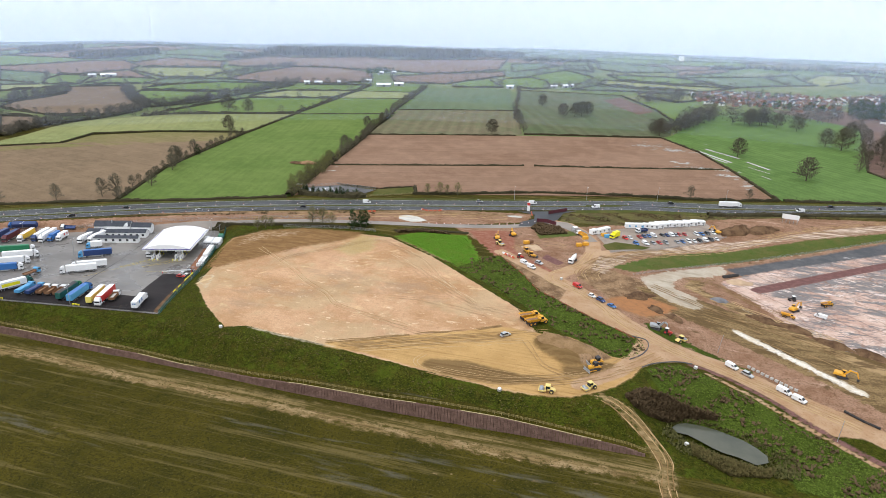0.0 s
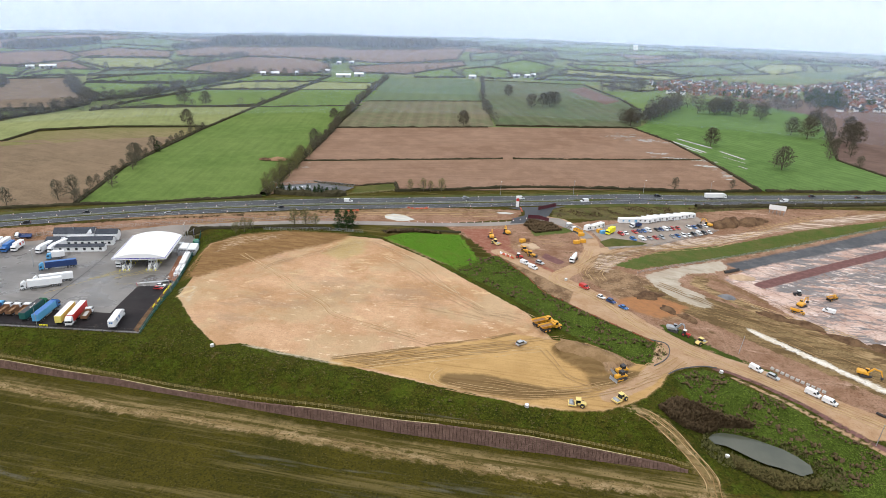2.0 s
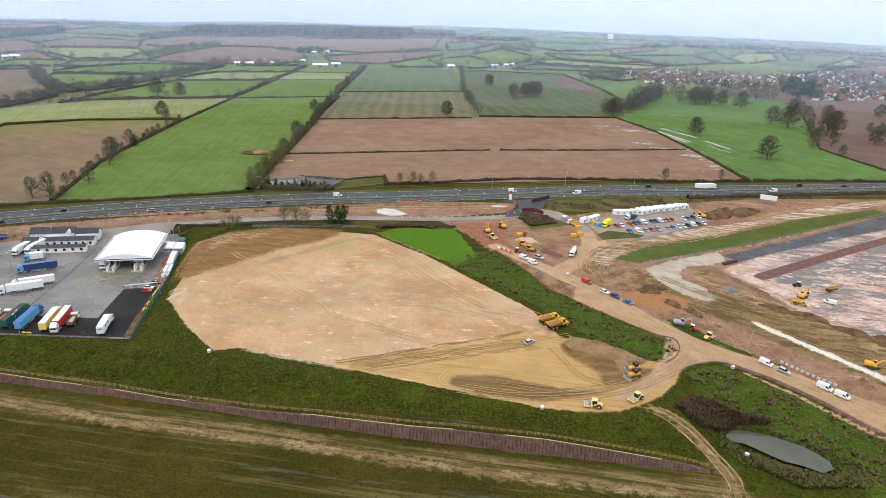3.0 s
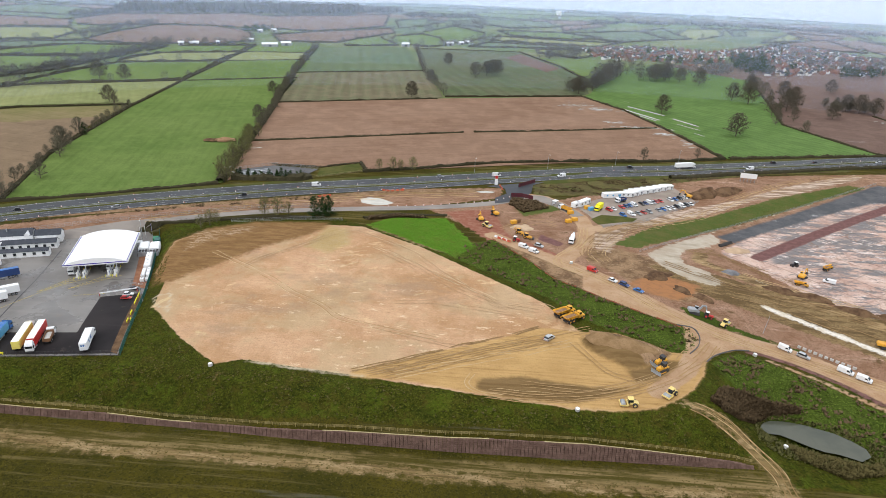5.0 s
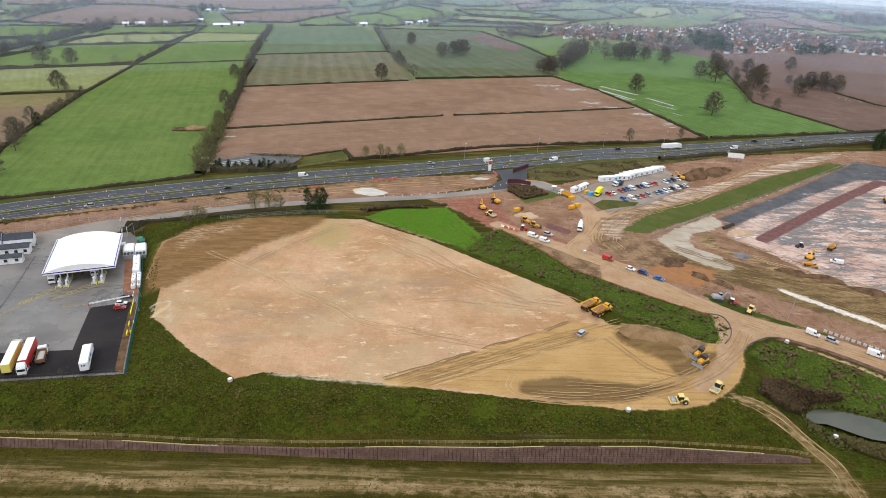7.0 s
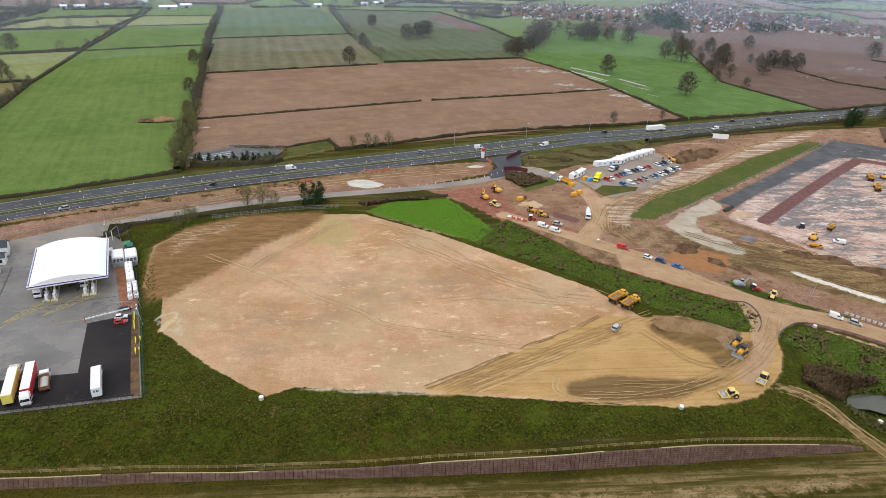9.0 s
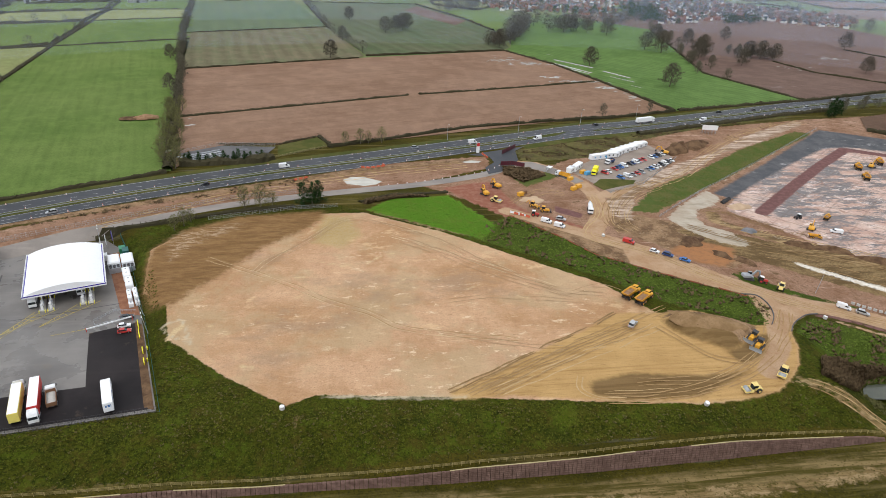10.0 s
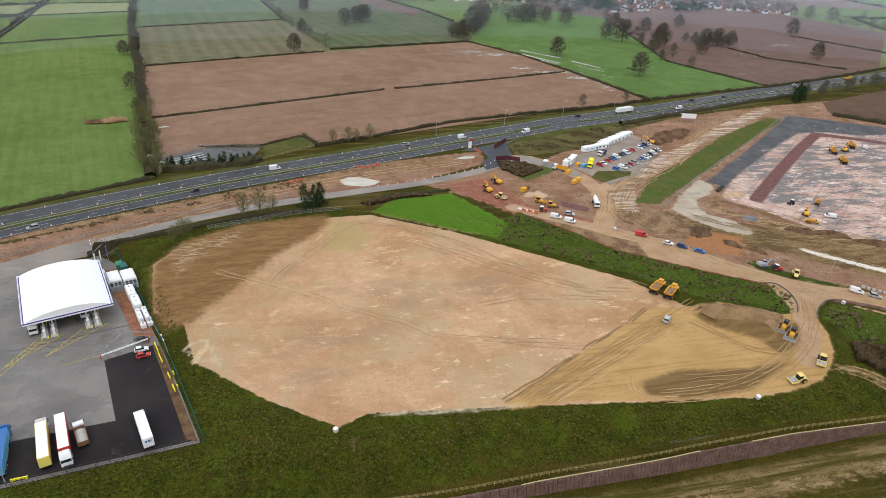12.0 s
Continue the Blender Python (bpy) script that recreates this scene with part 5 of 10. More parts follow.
LOOP = [(-170, 279), (-164, 290), (-153, 303), (-142, 319), (-133, 326), (-125, 323), (-100, 305), (-83, 284), (-70, 270)]
CROSSING = [(-190, 292), (-170, 279), (-155, 268), (-142, 257), (-128, 248), (-118, 239), (-103, 234), (-80, 229)]
for order, (line, gauges, wide, material, label) in enumerate((
        (CROSSING, (-1.1, 1.1), 0.42, RUT, "wheel ruts across the levelled soil"), (CROSSING, (-1.7, 0.5), 0.3, PADRUT, "pale wheel marks across the levelled soil"),
        (LOOP, (-1.1, 1.1), 0.42, SOFTRUT, "wheel ruts looping over levelled soil"), (LOOP, (0.3, 2.0), 0.35, PADRUT, "pale wheel marks looping over levelled soil"),
        ([(-100, 254), (-87, 256), (-76, 255), (-50, 250)], (-1.0, 1.0), 0.4, SOFTRUT, "short wheel ruts on levelled soil"), ([(-112, 302), (-98, 290), (-85, 277), (-60, 258), (-42, 252)], (-1.2, 1.2, 3.4), 0.45, SOFTRUT, "wheel ruts along the levelled edge"),
        ([(-118, 308), (-98, 294), (-80, 279), (-58, 261)], (-0.8, 1.0), 0.6, PADRUT, "pale wheel marks along the levelled edge"), ([(-66, 266), (-56, 257), (-41, 261), (-34, 256)], (-1.0, 1.0), 0.5, SOFTRUT, "turning marks behind the dump trucks"),
        ([(-100, 233), (-80, 226), (-66, 223)], (-1.0, 1.0), 0.4, SOFTRUT, "faint wheel ruts on levelled soil"),
        ([(-107, 205), (-92, 213), (-71, 225), (-56, 233), (-42, 242)], (-0.4, 0.8), 0.9, MUDRUT, "dark wheel ruts along the haul edge"), ([(-102, 204.5), (-67, 223), (-41, 235), (-22, 244)], (-2.2, -1.0, 0.2, 1.4), 0.55, RUT, "many wheel ruts on tan soil"),
        ([(-96, 204), (-63, 221), (-35, 234)], (-2.4, -1.2, 0, 1.3, 2.6), 0.5, RUT, "many wheel ruts on tan soil"), ([(-92, 204), (-60, 219), (-30, 233)], (-1.8, 0.6, 2.0), 0.6, PALERUT, "pale wheel marks on tan soil"),
        ([(-66, 209), (-68, 203), (-64, 199), (-56, 197)], (-0.8, 0.8), 0.6, PALERUT, "pale turning marks on mud"),
        ([(-60, 201), (-37, 201), (-17, 208), (-2, 217), (10, 228), (20, 240)], (0.2,), 0.35, PALERUT, "pale wheel marks on the haul bend"), ([(-62, 198.5), (-44, 198), (-22, 203), (-4, 212), (12, 226), (22, 240)], (-2.6, -1.3, 0.4, 1.8), 0.6, RUT, "wheel ruts on the haul bend"),
        ([(-50, 204), (-25, 204), (-8, 212), (4, 222), (14, 236)], (-1, 0.4, 2.2), 0.5, RUT, "wheel ruts on the haul bend"), ([(-31, 233), (-26, 224), (-19, 214), (-8, 210)], (-1, 1), 0.5, RUT, "wheel ruts round the spoil mound"),
        ([(90, 219), (72.5, 229), (53, 239), (38, 244), (26, 249), (8, 264), (-9, 287), (-29, 304)], (-2.6, -1.2, 0.8, 2.2), 0.55, RUT, "wheel ruts along the haul road"), ([(90, 219), (53, 239), (26, 249), (8, 264), (-9, 287), (-29, 304), (-15.5, 327), (-11, 350)], (-0.4, 1.4, 3.2), 0.7, PALERUT, "pale dusty wheel marks on the haul road"),
        ([(3, 200), (12, 194.5), (20, 189), (24, 181), (24, 170), (28, 150)], (-2, 0.2, 2.2), 0.4, PALERUT, "pale ruts down the bank"), ([(3, 200), (12, 194.5), (20, 189), (24, 181), (24, 170), (26, 150)], (-1.5, 0.6, 1.8), 0.55, MUDRUT, "dark ruts down the bank"),
        ([(28, 366), (10, 352), (-4, 336), (-12, 318), (-10, 306)], (-5.4, -2.6, -1.0, 1.9, 4.2, 5.6), 0.45, PALERUT, "deep pale tyre ruts beside the compound"),
        ([(28, 366), (10, 352), (-4, 336), (-12, 318), (-8, 308)], (-6.4, -4.2, -3.2, -0.1, 1.1, 3.2), 0.5, MUDRUT, "deep dark tyre ruts beside the compound"),
        ([(26, 364), (60, 392), (110, 440), (170, 480), (205, 492)], (-3.4, -0.8, 2.4), 0.6, PALERUT, "pale muddy tracks above the grass bund"), ([(26, 366), (60, 396), (110, 444), (170, 484), (205, 496)], (-3, -1.6, 0.4, 2.4), 0.8, RUT, "brown muddy tracks above the grass bund"),
        ([(38, 330), (46, 336), (56, 334), (62, 326), (70, 318), (84, 308)], (-3, -1.8, -0.4, 1.2, 2.6), 0.6, MUDRUT, "curving tyre marks on pale stone"),
        ([(100, 285), (84, 296), (70, 306), (58, 314)], (-2, 0, 2), 0.9, PALERUT, "pale scraped strips along a soil ridge"), ([(44, 288), (60, 284), (80, 268), (100, 250)], (-3, 3.2), 0.7, RUT, "brown scraped strips in the cutting"),
        ([(20, 312), (44, 300), (70, 290), (100, 270)], (-2, 0, 2.4), 1.0, MUDRUT, "dark scraped strips in the cutting"), ([(-56, 340), (-48, 348), (-36, 356), (-26, 352)], (-3, -1, 1, 3), 0.7, RUT, "machine tracks on bare soil"),
        ([(-240, 322), (-190, 356), (-130, 380), (-70, 396)], (-4, -1, 3), 0.9, PALERUT, "pale scraped strips beside the service road"), ([(-240, 326), (-190, 359), (-130, 384), (-70, 399)], (-3, 0, 2), 1.1, MUDRUT, "dark scraped strips beside the service road"))):
    ruts(line, gauges, wide * 0.75, material, label, 0.8 if "near field" in label or "grass" in label else 0.25, 0.03 + 0.036 * (order % 6))
for line, half in (([(80, 729), (94, 709), (109, 688)], 1.6), ([(72, 714), (85, 689), (99, 664)], 1.4), ([(70, 705), (82, 682), (95, 660)], 1.1), ([(114, 674), (130, 643)], 1.2), ([(112, 649), (127, 626)], 0.5), ([(118, 612), (124, 602)], 0.5), ([(81, 760), (86, 753)], 0.5), ([(86, 722), (97, 704)], 0.4)):
    s = Shape()
    ribbon(densify(line, 6), -half, half, 0.5, 0, s)
    solid("water", s, PUDDLE, "strip of pale standing water in a furrow", "flood water", "flooded furrows", "structure")
flood_rng = random.Random(9)
flood = Shape()
for cx, cy, rx, ry, k in ((22, 722, 22, 14, 34), (48, 706, 18, 8, 40), (74, 626, 24, 4, 44), (54, 642, 10, 5, 14), (90, 601, 12, 5, 26), (100, 570, 8, 24, 14), (-240, 470, 8, 20, 8), (340, 700, 20, 14, 20), (430, 760, 20, 14, 26)):
    for turn in range(k):
        x, y = flood_rng.gauss(cx, rx * 0.5), flood_rng.gauss(cy, ry * 0.5)
        L, w = flood_rng.uniform(1.5, 7), flood_rng.uniform(0.25, 0.9)
        ribbon([(x - L * 0.46, y - L * 0.2), (x, y + 0.2), (x + L * 0.46, y + L * 0.2)], -w, w, 0.45 + 0.006 * (turn % 24), 0, flood)
solid("water", flood, PUDDLE, "scattered pale pools on ploughed soil", "flood water", kind="structure")

# ---- crib wall and timber fence at the foot of the bank ----
crib = thing("wall_south", "brown crib retaining wall of upright units", "retaining wall")
tagged(crib, kind="structure")
unit = Shape()
unit.prism([(-0.30, 0), (0.95, 0), (0.95, 1), (0.62, 1), (0.54, 0.985)], -0.53, 0.53, True)
for k in range(7):
    unit.box(0, -0.30 + 0.84 * (0.07 + 0.135 * k), 0.06 + 0.135 * k, 1.0, 0.16, 0.05)
unit_mesh = unit.mesh("crib_unit", CRIB)
wall_rng = random.Random(3)
x = -332.0
while x < 17.5:
    y = float(wall_y(x))
    ob = new("crib_unit", unit_mesh)
    ob.parent = crib
    ob.matrix_basis = pose(x, y, hz(x, y - 0.4) - 0.15, 0, 0, math.degrees(math.atan2(float(wall_y(x + 1)) - y, 1))) @ Matrix.Diagonal((1, 1, float(np.interp(x, RISE_X, RISE)) + 0.25 + wall_rng.uniform(-0.07, 0.07), 1))
    x += 1.16
coping = Shape()
for lo, hi in ((-330, -255), (-240, -190), (-178, -151), (-110, -60), (-44, 4)):
    run = [(v, float(wall_y(v)) + 0.85) for v in np.arange(lo, hi, 1.16)]
    zs = [hz(v[0], float(wall_y(v[0])) - 0.4) + float(np.interp(v[0], RISE_X, RISE)) + 0.14 for v in run]
    for p, q, za, zb in zip(run, run[1:], zs, zs[1:]):
        coping.beam((*p, za), (*q, zb), 0.3, 0.08)
part("coping", coping, TIMBER, crib, "straw-coloured capping of the wall")
fence = thing("timber_fence", "weathered post and rail fence above the wall", "fence")
post_mesh = Shape().box(0, 0, -0.2, 0.13, 0.13, 1.4, 0.03).mesh("post", FENCEWOOD)
rail_mesh = Shape().box(0, 0, -0.04, 2.44, 0.05, 0.08).mesh("rail", FENCEWOOD)
x = -330.0
while x < 16:
    y0, y1 = float(wall_y(x)) + 2.4, float(wall_y(x + 2.4)) + 2.4
    p = new("post", post_mesh)
    p.parent, p.matrix_basis = fence, pose(x, y0, hz(x, y0))
    for up in (0.45, 0.8, 1.15):
        r = new("rail", rail_mesh)
        r.parent = fence
        slope = math.degrees(math.atan2(hz(x + 2.4, y1) - hz(x, y0), 2.4))
        r.matrix_basis = pose(x + 1.2, (y0 + y1) / 2, (hz(x, y0) + hz(x + 2.4, y1)) / 2 + up, 0, -slope, math.degrees(math.atan2(y1 - y0, 2.4)))
    x += 2.4

# ---- vehicles: x forward, standing on z = 0 ----
MESHES = {}


def shared(key, build, material, smooth=False):
    """A mesh made once and used by all alike parts."""
    key = (key, material.name)
    if key not in MESHES:
        MESHES[key] = build().mesh(key[0], material, smooth)
    return MESHES[key]


def wheel(parent, x, y, r, w, rim=GREY):
    out = 1 if y > 0 else -1
    tyre = part("wheel", shared(f"tyre{r}{w}", lambda: Shape().tube((0, -w / 2, 0), (0, w / 2, 0), r, r, 14).tube((0, -w / 2 - 0.01, 0), (0, w / 2 + 0.01, 0), r * 0.86, r * 0.86, 14), RUBBER), None, parent)
    tyre.location = (x, y, r)
    hub = part("rim", shared(f"rim{r}{w}{out}", lambda: Shape().tube((0, 0, 0), (0, out * (w / 2 + 0.03), 0), r * 0.56, r * 0.5, 10), rim), None, tyre)
    return tyre


def pair(parent, x, half, r, w, rim=GREY):
    wheel(parent, x, half, r, w, rim)
    wheel(parent, x, -half, r, w, rim)


def bit(name, parent, material, build, label="", smooth=False, key=None):
    me = shared(key, build, material, smooth) if key else build().mesh(name, material, smooth)
    return part(name, me, None, parent, label)


def car(paint, label, kind="hatch", group="parked cars"):
    c = thing("car", label, "car", group)
    L, W, H = {"hatch": (4.1, 1.75, 1.48), "saloon": (4.6, 1.8, 1.45), "suv": (4.7, 1.9, 1.75)}[kind]
    h, belt = L / 2, H * 0.58
    tail = h - 0.25 if kind != "saloon" else h - 0.9
    bit("body", c, paint, lambda: Shape().prism([(-h, 0.32), (h - 0.05, 0.3), (h, 0.62), (h - 0.2, 0.78), (h - 1.15, belt), (-h + 0.35, belt + 0.02), (-h + 0.03, belt - 0.12)], -W / 2, W / 2), key="body_" + kind)
    bit("window", c, GLASS, lambda: Shape().prism([(h - 1.25, belt), (h - 1.95, H - 0.1), (-tail + 0.35, H - 0.1), (-tail + 0.02, belt)], -W / 2 + 0.1, W / 2 - 0.1), key="glass_" + kind)
    bit("roof", c, paint, lambda: Shape().box((h - 1.95 - tail + 0.35) / 2, 0, H - 0.11, (h - 1.95 + tail - 0.35), W - 0.24, 0.1, 0.05), key="roof_" + kind)
    for s in (-1, 1):
        bit("headlight", c, LAMPGLASS, lambda: Shape().box(h - 0.06, s * (W / 2 - 0.25), 0.6, 0.16, 0.36, 0.16), key=f"hl_{kind}{s}")
        bit("tail_light", c, REDLAMP, lambda: Shape().box(-h + 0.03, s * (W / 2 - 0.2), 0.68, 0.12, 0.28, 0.18), key=f"tl_{kind}{s}")
    for x in (h - 0.8, -h + 0.8):
        pair(c, x, W / 2 - 0.1, 0.32, 0.2, SILVER)
    return c


def van(paint, label, L=5.0, H=2.0, group="parked vans"):
    c = thing("van", label, "van", group)
    h, W = L / 2, 1.95
    k = f"{L}{H}"
    bit("body", c, paint, lambda: Shape().prism([(-h, 0.35), (h - 0.05, 0.33), (h, 0.75), (h - 0.15, 1.0), (h - 0.85, 1.2), (h - 1.6, H - 0.12), (h - 1.9, H), (-h + 0.12, H), (-h, H - 0.12)], -W / 2, W / 2), key="vanbody" + k)
    bit("windscreen", c, GLASS, lambda: Shape().add([(h - 0.86, -W / 2 + 0.12, 1.24), (h - 0.86, W / 2 - 0.12, 1.24), (h - 1.55, W / 2 - 0.2, H - 0.16), (h - 1.55, -W / 2 + 0.2, H - 0.16), (h - 0.80, -W / 2 + 0.12, 1.26), (h - 0.80, W / 2 - 0.12, 1.26), (h - 1.5, W / 2 - 0.2, H - 0.12), (h - 1.5, -W / 2 + 0.2, H - 0.12)], [(0, 1, 2, 3), (4, 5, 6, 7), (0, 1, 5, 4), (1, 2, 6, 5), (2, 3, 7, 6), (3, 0, 4, 7)]), key="vanscreen" + k)
    for s in (-1, 1):
        bit("window", c, GLASS, lambda: Shape().prism([(h - 1.1, 1.15), (h - 1.65, H - 0.25), (h - 2.3, H - 0.25), (h - 2.3, 1.15)], s * W / 2 - 0.02, s * W / 2 + 0.02), key=f"vanwin{k}{s}")
        bit("headlight", c, LAMPGLASS, lambda: Shape().box(h - 0.08, s * (W / 2 - 0.25), 0.75, 0.16, 0.34, 0.2), key=f"vanhl{k}{s}")
        bit("tail_light", c, REDLAMP, lambda: Shape().box(-h, s * (W / 2 - 0.1), 0.85, 0.06, 0.14, 0.5), key=f"vantl{k}{s}")
    bit("bumper", c, DARK, lambda: Shape().box(h - 0.05, 0, 0.3, 0.22, W - 0.1, 0.25, 0.05), key="vanbump" + k)
    for x in (h - 0.9, -h + 1.0):
        pair(c, x, W / 2 - 0.12, 0.34, 0.22)
    return c


def cab(parent, x, paint, tall=3.2, glass=True):
    """A lorry's cab whose front stands at x."""
    k = f"{x}{tall}"
    body = bit("cab", parent, paint, lambda: Shape().prism([(x - 2.2, 0.7), (x - 0.05, 0.55), (x, 1.3), (x - 0.12, tall - 0.75), (x - 0.5, tall - 0.15), (x - 0.9, tall), (x - 2.1, tall), (x - 2.2, tall - 0.2)], -1.22, 1.22), key="cab" + k)
    bit("windscreen", body, GLASS, lambda: Shape().box(x - 0.06, 0, 1.75, 0.12, 2.2, 0.8, 0.05), key="cabscreen" + k)
    bit("bumper", body, DARK, lambda: Shape().box(x - 0.1, 0, 0.3, 0.36, 2.45, 0.45, 0.08), key="cabbump" + k)
    for s in (-1, 1):
        bit("window", body, GLASS, lambda: Shape().box(x - 0.85, s * 1.22, 1.75, 0.9, 0.05, 0.65), key=f"cabwin{k}{s}")
        bit("headlight", body, LAMPGLASS, lambda: Shape().box(x, s * 0.95, 0.62, 0.1, 0.4, 0.22), key=f"cabhl{k}{s}")
        bit("mirror", body, DARK, lambda: Shape().box(x - 0.1, s * 1.42, 1.7, 0.12, 0.2, 0.7), key=f"cabmir{k}{s}")
    return body


def artic(cab_paint, box_paint, label, stripe=None, top=4.1, roof=None):
    c = thing("articulated_lorry", label, "lorry", "parked lorries")
    cab(c, 8.1, cab_paint, 3.5)
    bit("chassis", c, DARK, lambda: Shape().box(5.2, 0, 0.75, 5.4, 1.0, 0.3).box(-0.9, 0, 0.95, 13.2, 1.0, 0.22), key="artchassis")
    body = bit("trailer_body", c, box_paint, lambda: Shape().box(-1.35, 0, 1.2, 13.5, 2.52, top - 1.2, 0.06), key=f"trailer{top}")
    bit("trailer_roof", body, roof or CLEAN, lambda: Shape().box(-1.35, 0, top + 0.002, 13.3, 2.36, 0.05, 0.03), key=f"troof{top}")
    bit("rear_door", body, box_paint if stripe is None else CLEAN, lambda: Shape().box(-8.11, -0.63, 1.3, 0.05, 1.2, top - 1.45).box(-8.11, 0.63, 1.3, 0.05, 1.2, top - 1.45), key=f"tdoor{top}")
    if stripe:
        for s in (-1, 1):
            bit("side_panel", body, stripe, lambda: Shape().box(-1.2, s * 1.265, 1.7, 7.5, 0.02, 1.5), key=f"tstripe{s}")
    bit("side_rail", c, GREY, lambda: Shape().box(-0.5, 1.15, 0.55, 4.5, 0.06, 0.45).box(-0.5, -1.15, 0.55, 4.5, 0.06, 0.45), key="siderail")
    bit("deflector", c, cab_paint, lambda: Shape().prism([(6.2, 3.5), (7.4, 3.52), (6.3, top)], -1.1, 1.1), key=f"defl{top}")
    bit("fuel_tank", c, GREY, lambda: Shape().tube((4.4, 1.0, 0.8), (5.6, 1.0, 0.8), 0.32), key="fueltank")
    for x in (6.9, 3.9, -4.2, -5.5, -6.8):
        pair(c, x, 1.08, 0.5, 0.32)
    return c


def box_lorry(cab_paint, box_paint, label, L=12.0, stripe=None, group="parked lorries"):
    c = thing("box_lorry", label, "lorry", group)
    h = L / 2
    cab(c, h, cab_paint, 3.1)
    bit("chassis", c, DARK, lambda: Shape().box(-0.2, 0, 0.75, L - 0.6, 1.0, 0.3), key=f"boxchassis{L}")
    body = bit("box_body", c, box_paint, lambda: Shape().box(-1.2, 0, 1.1, L - 2.4, 2.5, 2.9, 0.06), key=f"boxbody{L}")
    bit("rear_door", body, CLEAN, lambda: Shape().box(-h - 0.02, 0, 1.2, 0.05, 2.3, 2.6), key=f"boxdoor{L}")
    if stripe:
        bit("letter_panel", body, stripe, lambda: Shape().box(-h - 0.05, -0.7, 2.6, 0.02, 0.12, 0.7).box(-h - 0.05, -0.2, 2.6, 0.02, 0.5, 0.7).box(-h - 0.05, 0.5, 2.6, 0.02, 0.4, 0.7), "blue unreadable lettering bars", key=f"bars{L}")
        for s in (-1, 1):
            bit("side_panel", body, stripe, lambda: Shape().box(-0.5, s * 1.255, 2.2, 1.2, 0.02, 1.3).box(-3.2, s * 1.255, 2.2, 1.0, 0.02, 1.3), key=f"bstripe{L}{s}")
    for x in (h - 1.3, -h + 3.2, -h + 1.9):
        pair(c, x, 1.05, 0.48, 0.3)
    return c


def tipper(cab_paint, body_paint, label, load=LOAD, L=8.4, cover=None, group="parked tippers"):
    c = thing("tipper_lorry", label, "lorry", group)
    h = L / 2
    cab(c, h, cab_paint, 2.9)
    bit("chassis", c, DARK, lambda: Shape().box(-0.2, 0, 0.75, L - 0.6, 1.0, 0.35), key=f"tipchassis{L}")
    b0, b1 = -h, h - 2.5

    def hopper():
        s = Shape().box((b0 + b1) / 2, 0, 1.1, b1 - b0, 2.4, 0.12)
        for y in (-1.2, 1.2):
            s.box((b0 + b1) / 2, y, 1.15, b1 - b0, 0.1, 1.25)
            for i in range(5):
                s.box(b0 + (i + 0.5) * (b1 - b0) / 5, y * 1.06, 1.2, 0.14, 0.1, 1.15)
        return s.box(b0 + 0.05, 0, 1.15, 0.1, 2.4, 1.15).box(b1 - 0.05, 0, 1.15, 0.1, 2.4, 1.45)
    body = bit("tipper_body", c, body_paint, hopper, key=f"hopper{L}")
    if cover:
        bit("sheet_cover", body, cover, lambda: Shape().prism([(-1.25, 2.3), (1.25, 2.3), (0.7, 2.6), (-0.7, 2.6)], b0, b1, True), "blue tarpaulin cover", key=f"cover{L}")
    else:
        bit("load", body, load, lambda: Shape().prism([(-1.14, 1.3), (1.14, 1.3), (1.14, 1.55), (0.3, 1.85), (-0.5, 1.75), (-1.14, 1.5)], b0 + 0.12, b1 - 0.12, True), "loose soil in the body", key=f"load{L}")
    for x in (h - 1.2, h - 2.6, -h + 2.3, -h + 1.0):
        pair(c, x, 1.05, 0.5, 0.32)
    return c


def flatbed(cab_paint, deck, label):
    c = thing("flatbed_lorry", label, "lorry", "parked lorries")
    cab(c, 4.2, cab_paint, 2.9)
    bit("chassis", c, DARK, lambda: Shape().box(-0.2, 0, 0.75, 7.8, 1.0, 0.35), key="flatchassis")
    bit("deck", c, deck, lambda: Shape().box(-1.1, 0, 1.15, 6.0, 2.4, 0.18, 0.03).box(1.85, 0, 1.3, 0.1, 2.4, 0.9).box(-1.1, 1.16, 1.3, 6, 0.06, 0.4).box(-1.1, -1.16, 1.3, 6, 0.06, 0.4), key="flatdeck")
    for x in (2.9, -1.9, -3.2):
        pair(c, x, 1.05, 0.48, 0.3)
    return c


def mixer(label):
    c = thing("concrete_mixer", label, "lorry")
    cab(c, 4.4, WHITE, 2.9)
    bit("chassis", c, DARK, lambda: Shape().box(-0.2, 0, 0.75, 8.2, 1.0, 0.35))
    bit("drum", c, CLEAN, lambda: Shape().tube((1.6, 0, 2.0), (0.6, 0, 2.25), 0.75, 1.2, 16).tube((0.6, 0, 2.25), (-1.8, 0, 2.75), 1.2, 1.1, 16).tube((-1.8, 0, 2.75), (-3.4, 0, 3.25), 1.1, 0.5, 16), "white rotating drum", True)
    bit("hopper", c, GREY, lambda: Shape().box(-3.6, 0, 3.1, 0.9, 0.9, 0.6).beam((-3.9, 0, 2.9), (-4.5, 0, 1.4), 0.5, 0.12))
    for x in (3.2, 1.7, -1.6, -2.9):
        pair(c, x, 1.05, 0.5, 0.32)
    return c


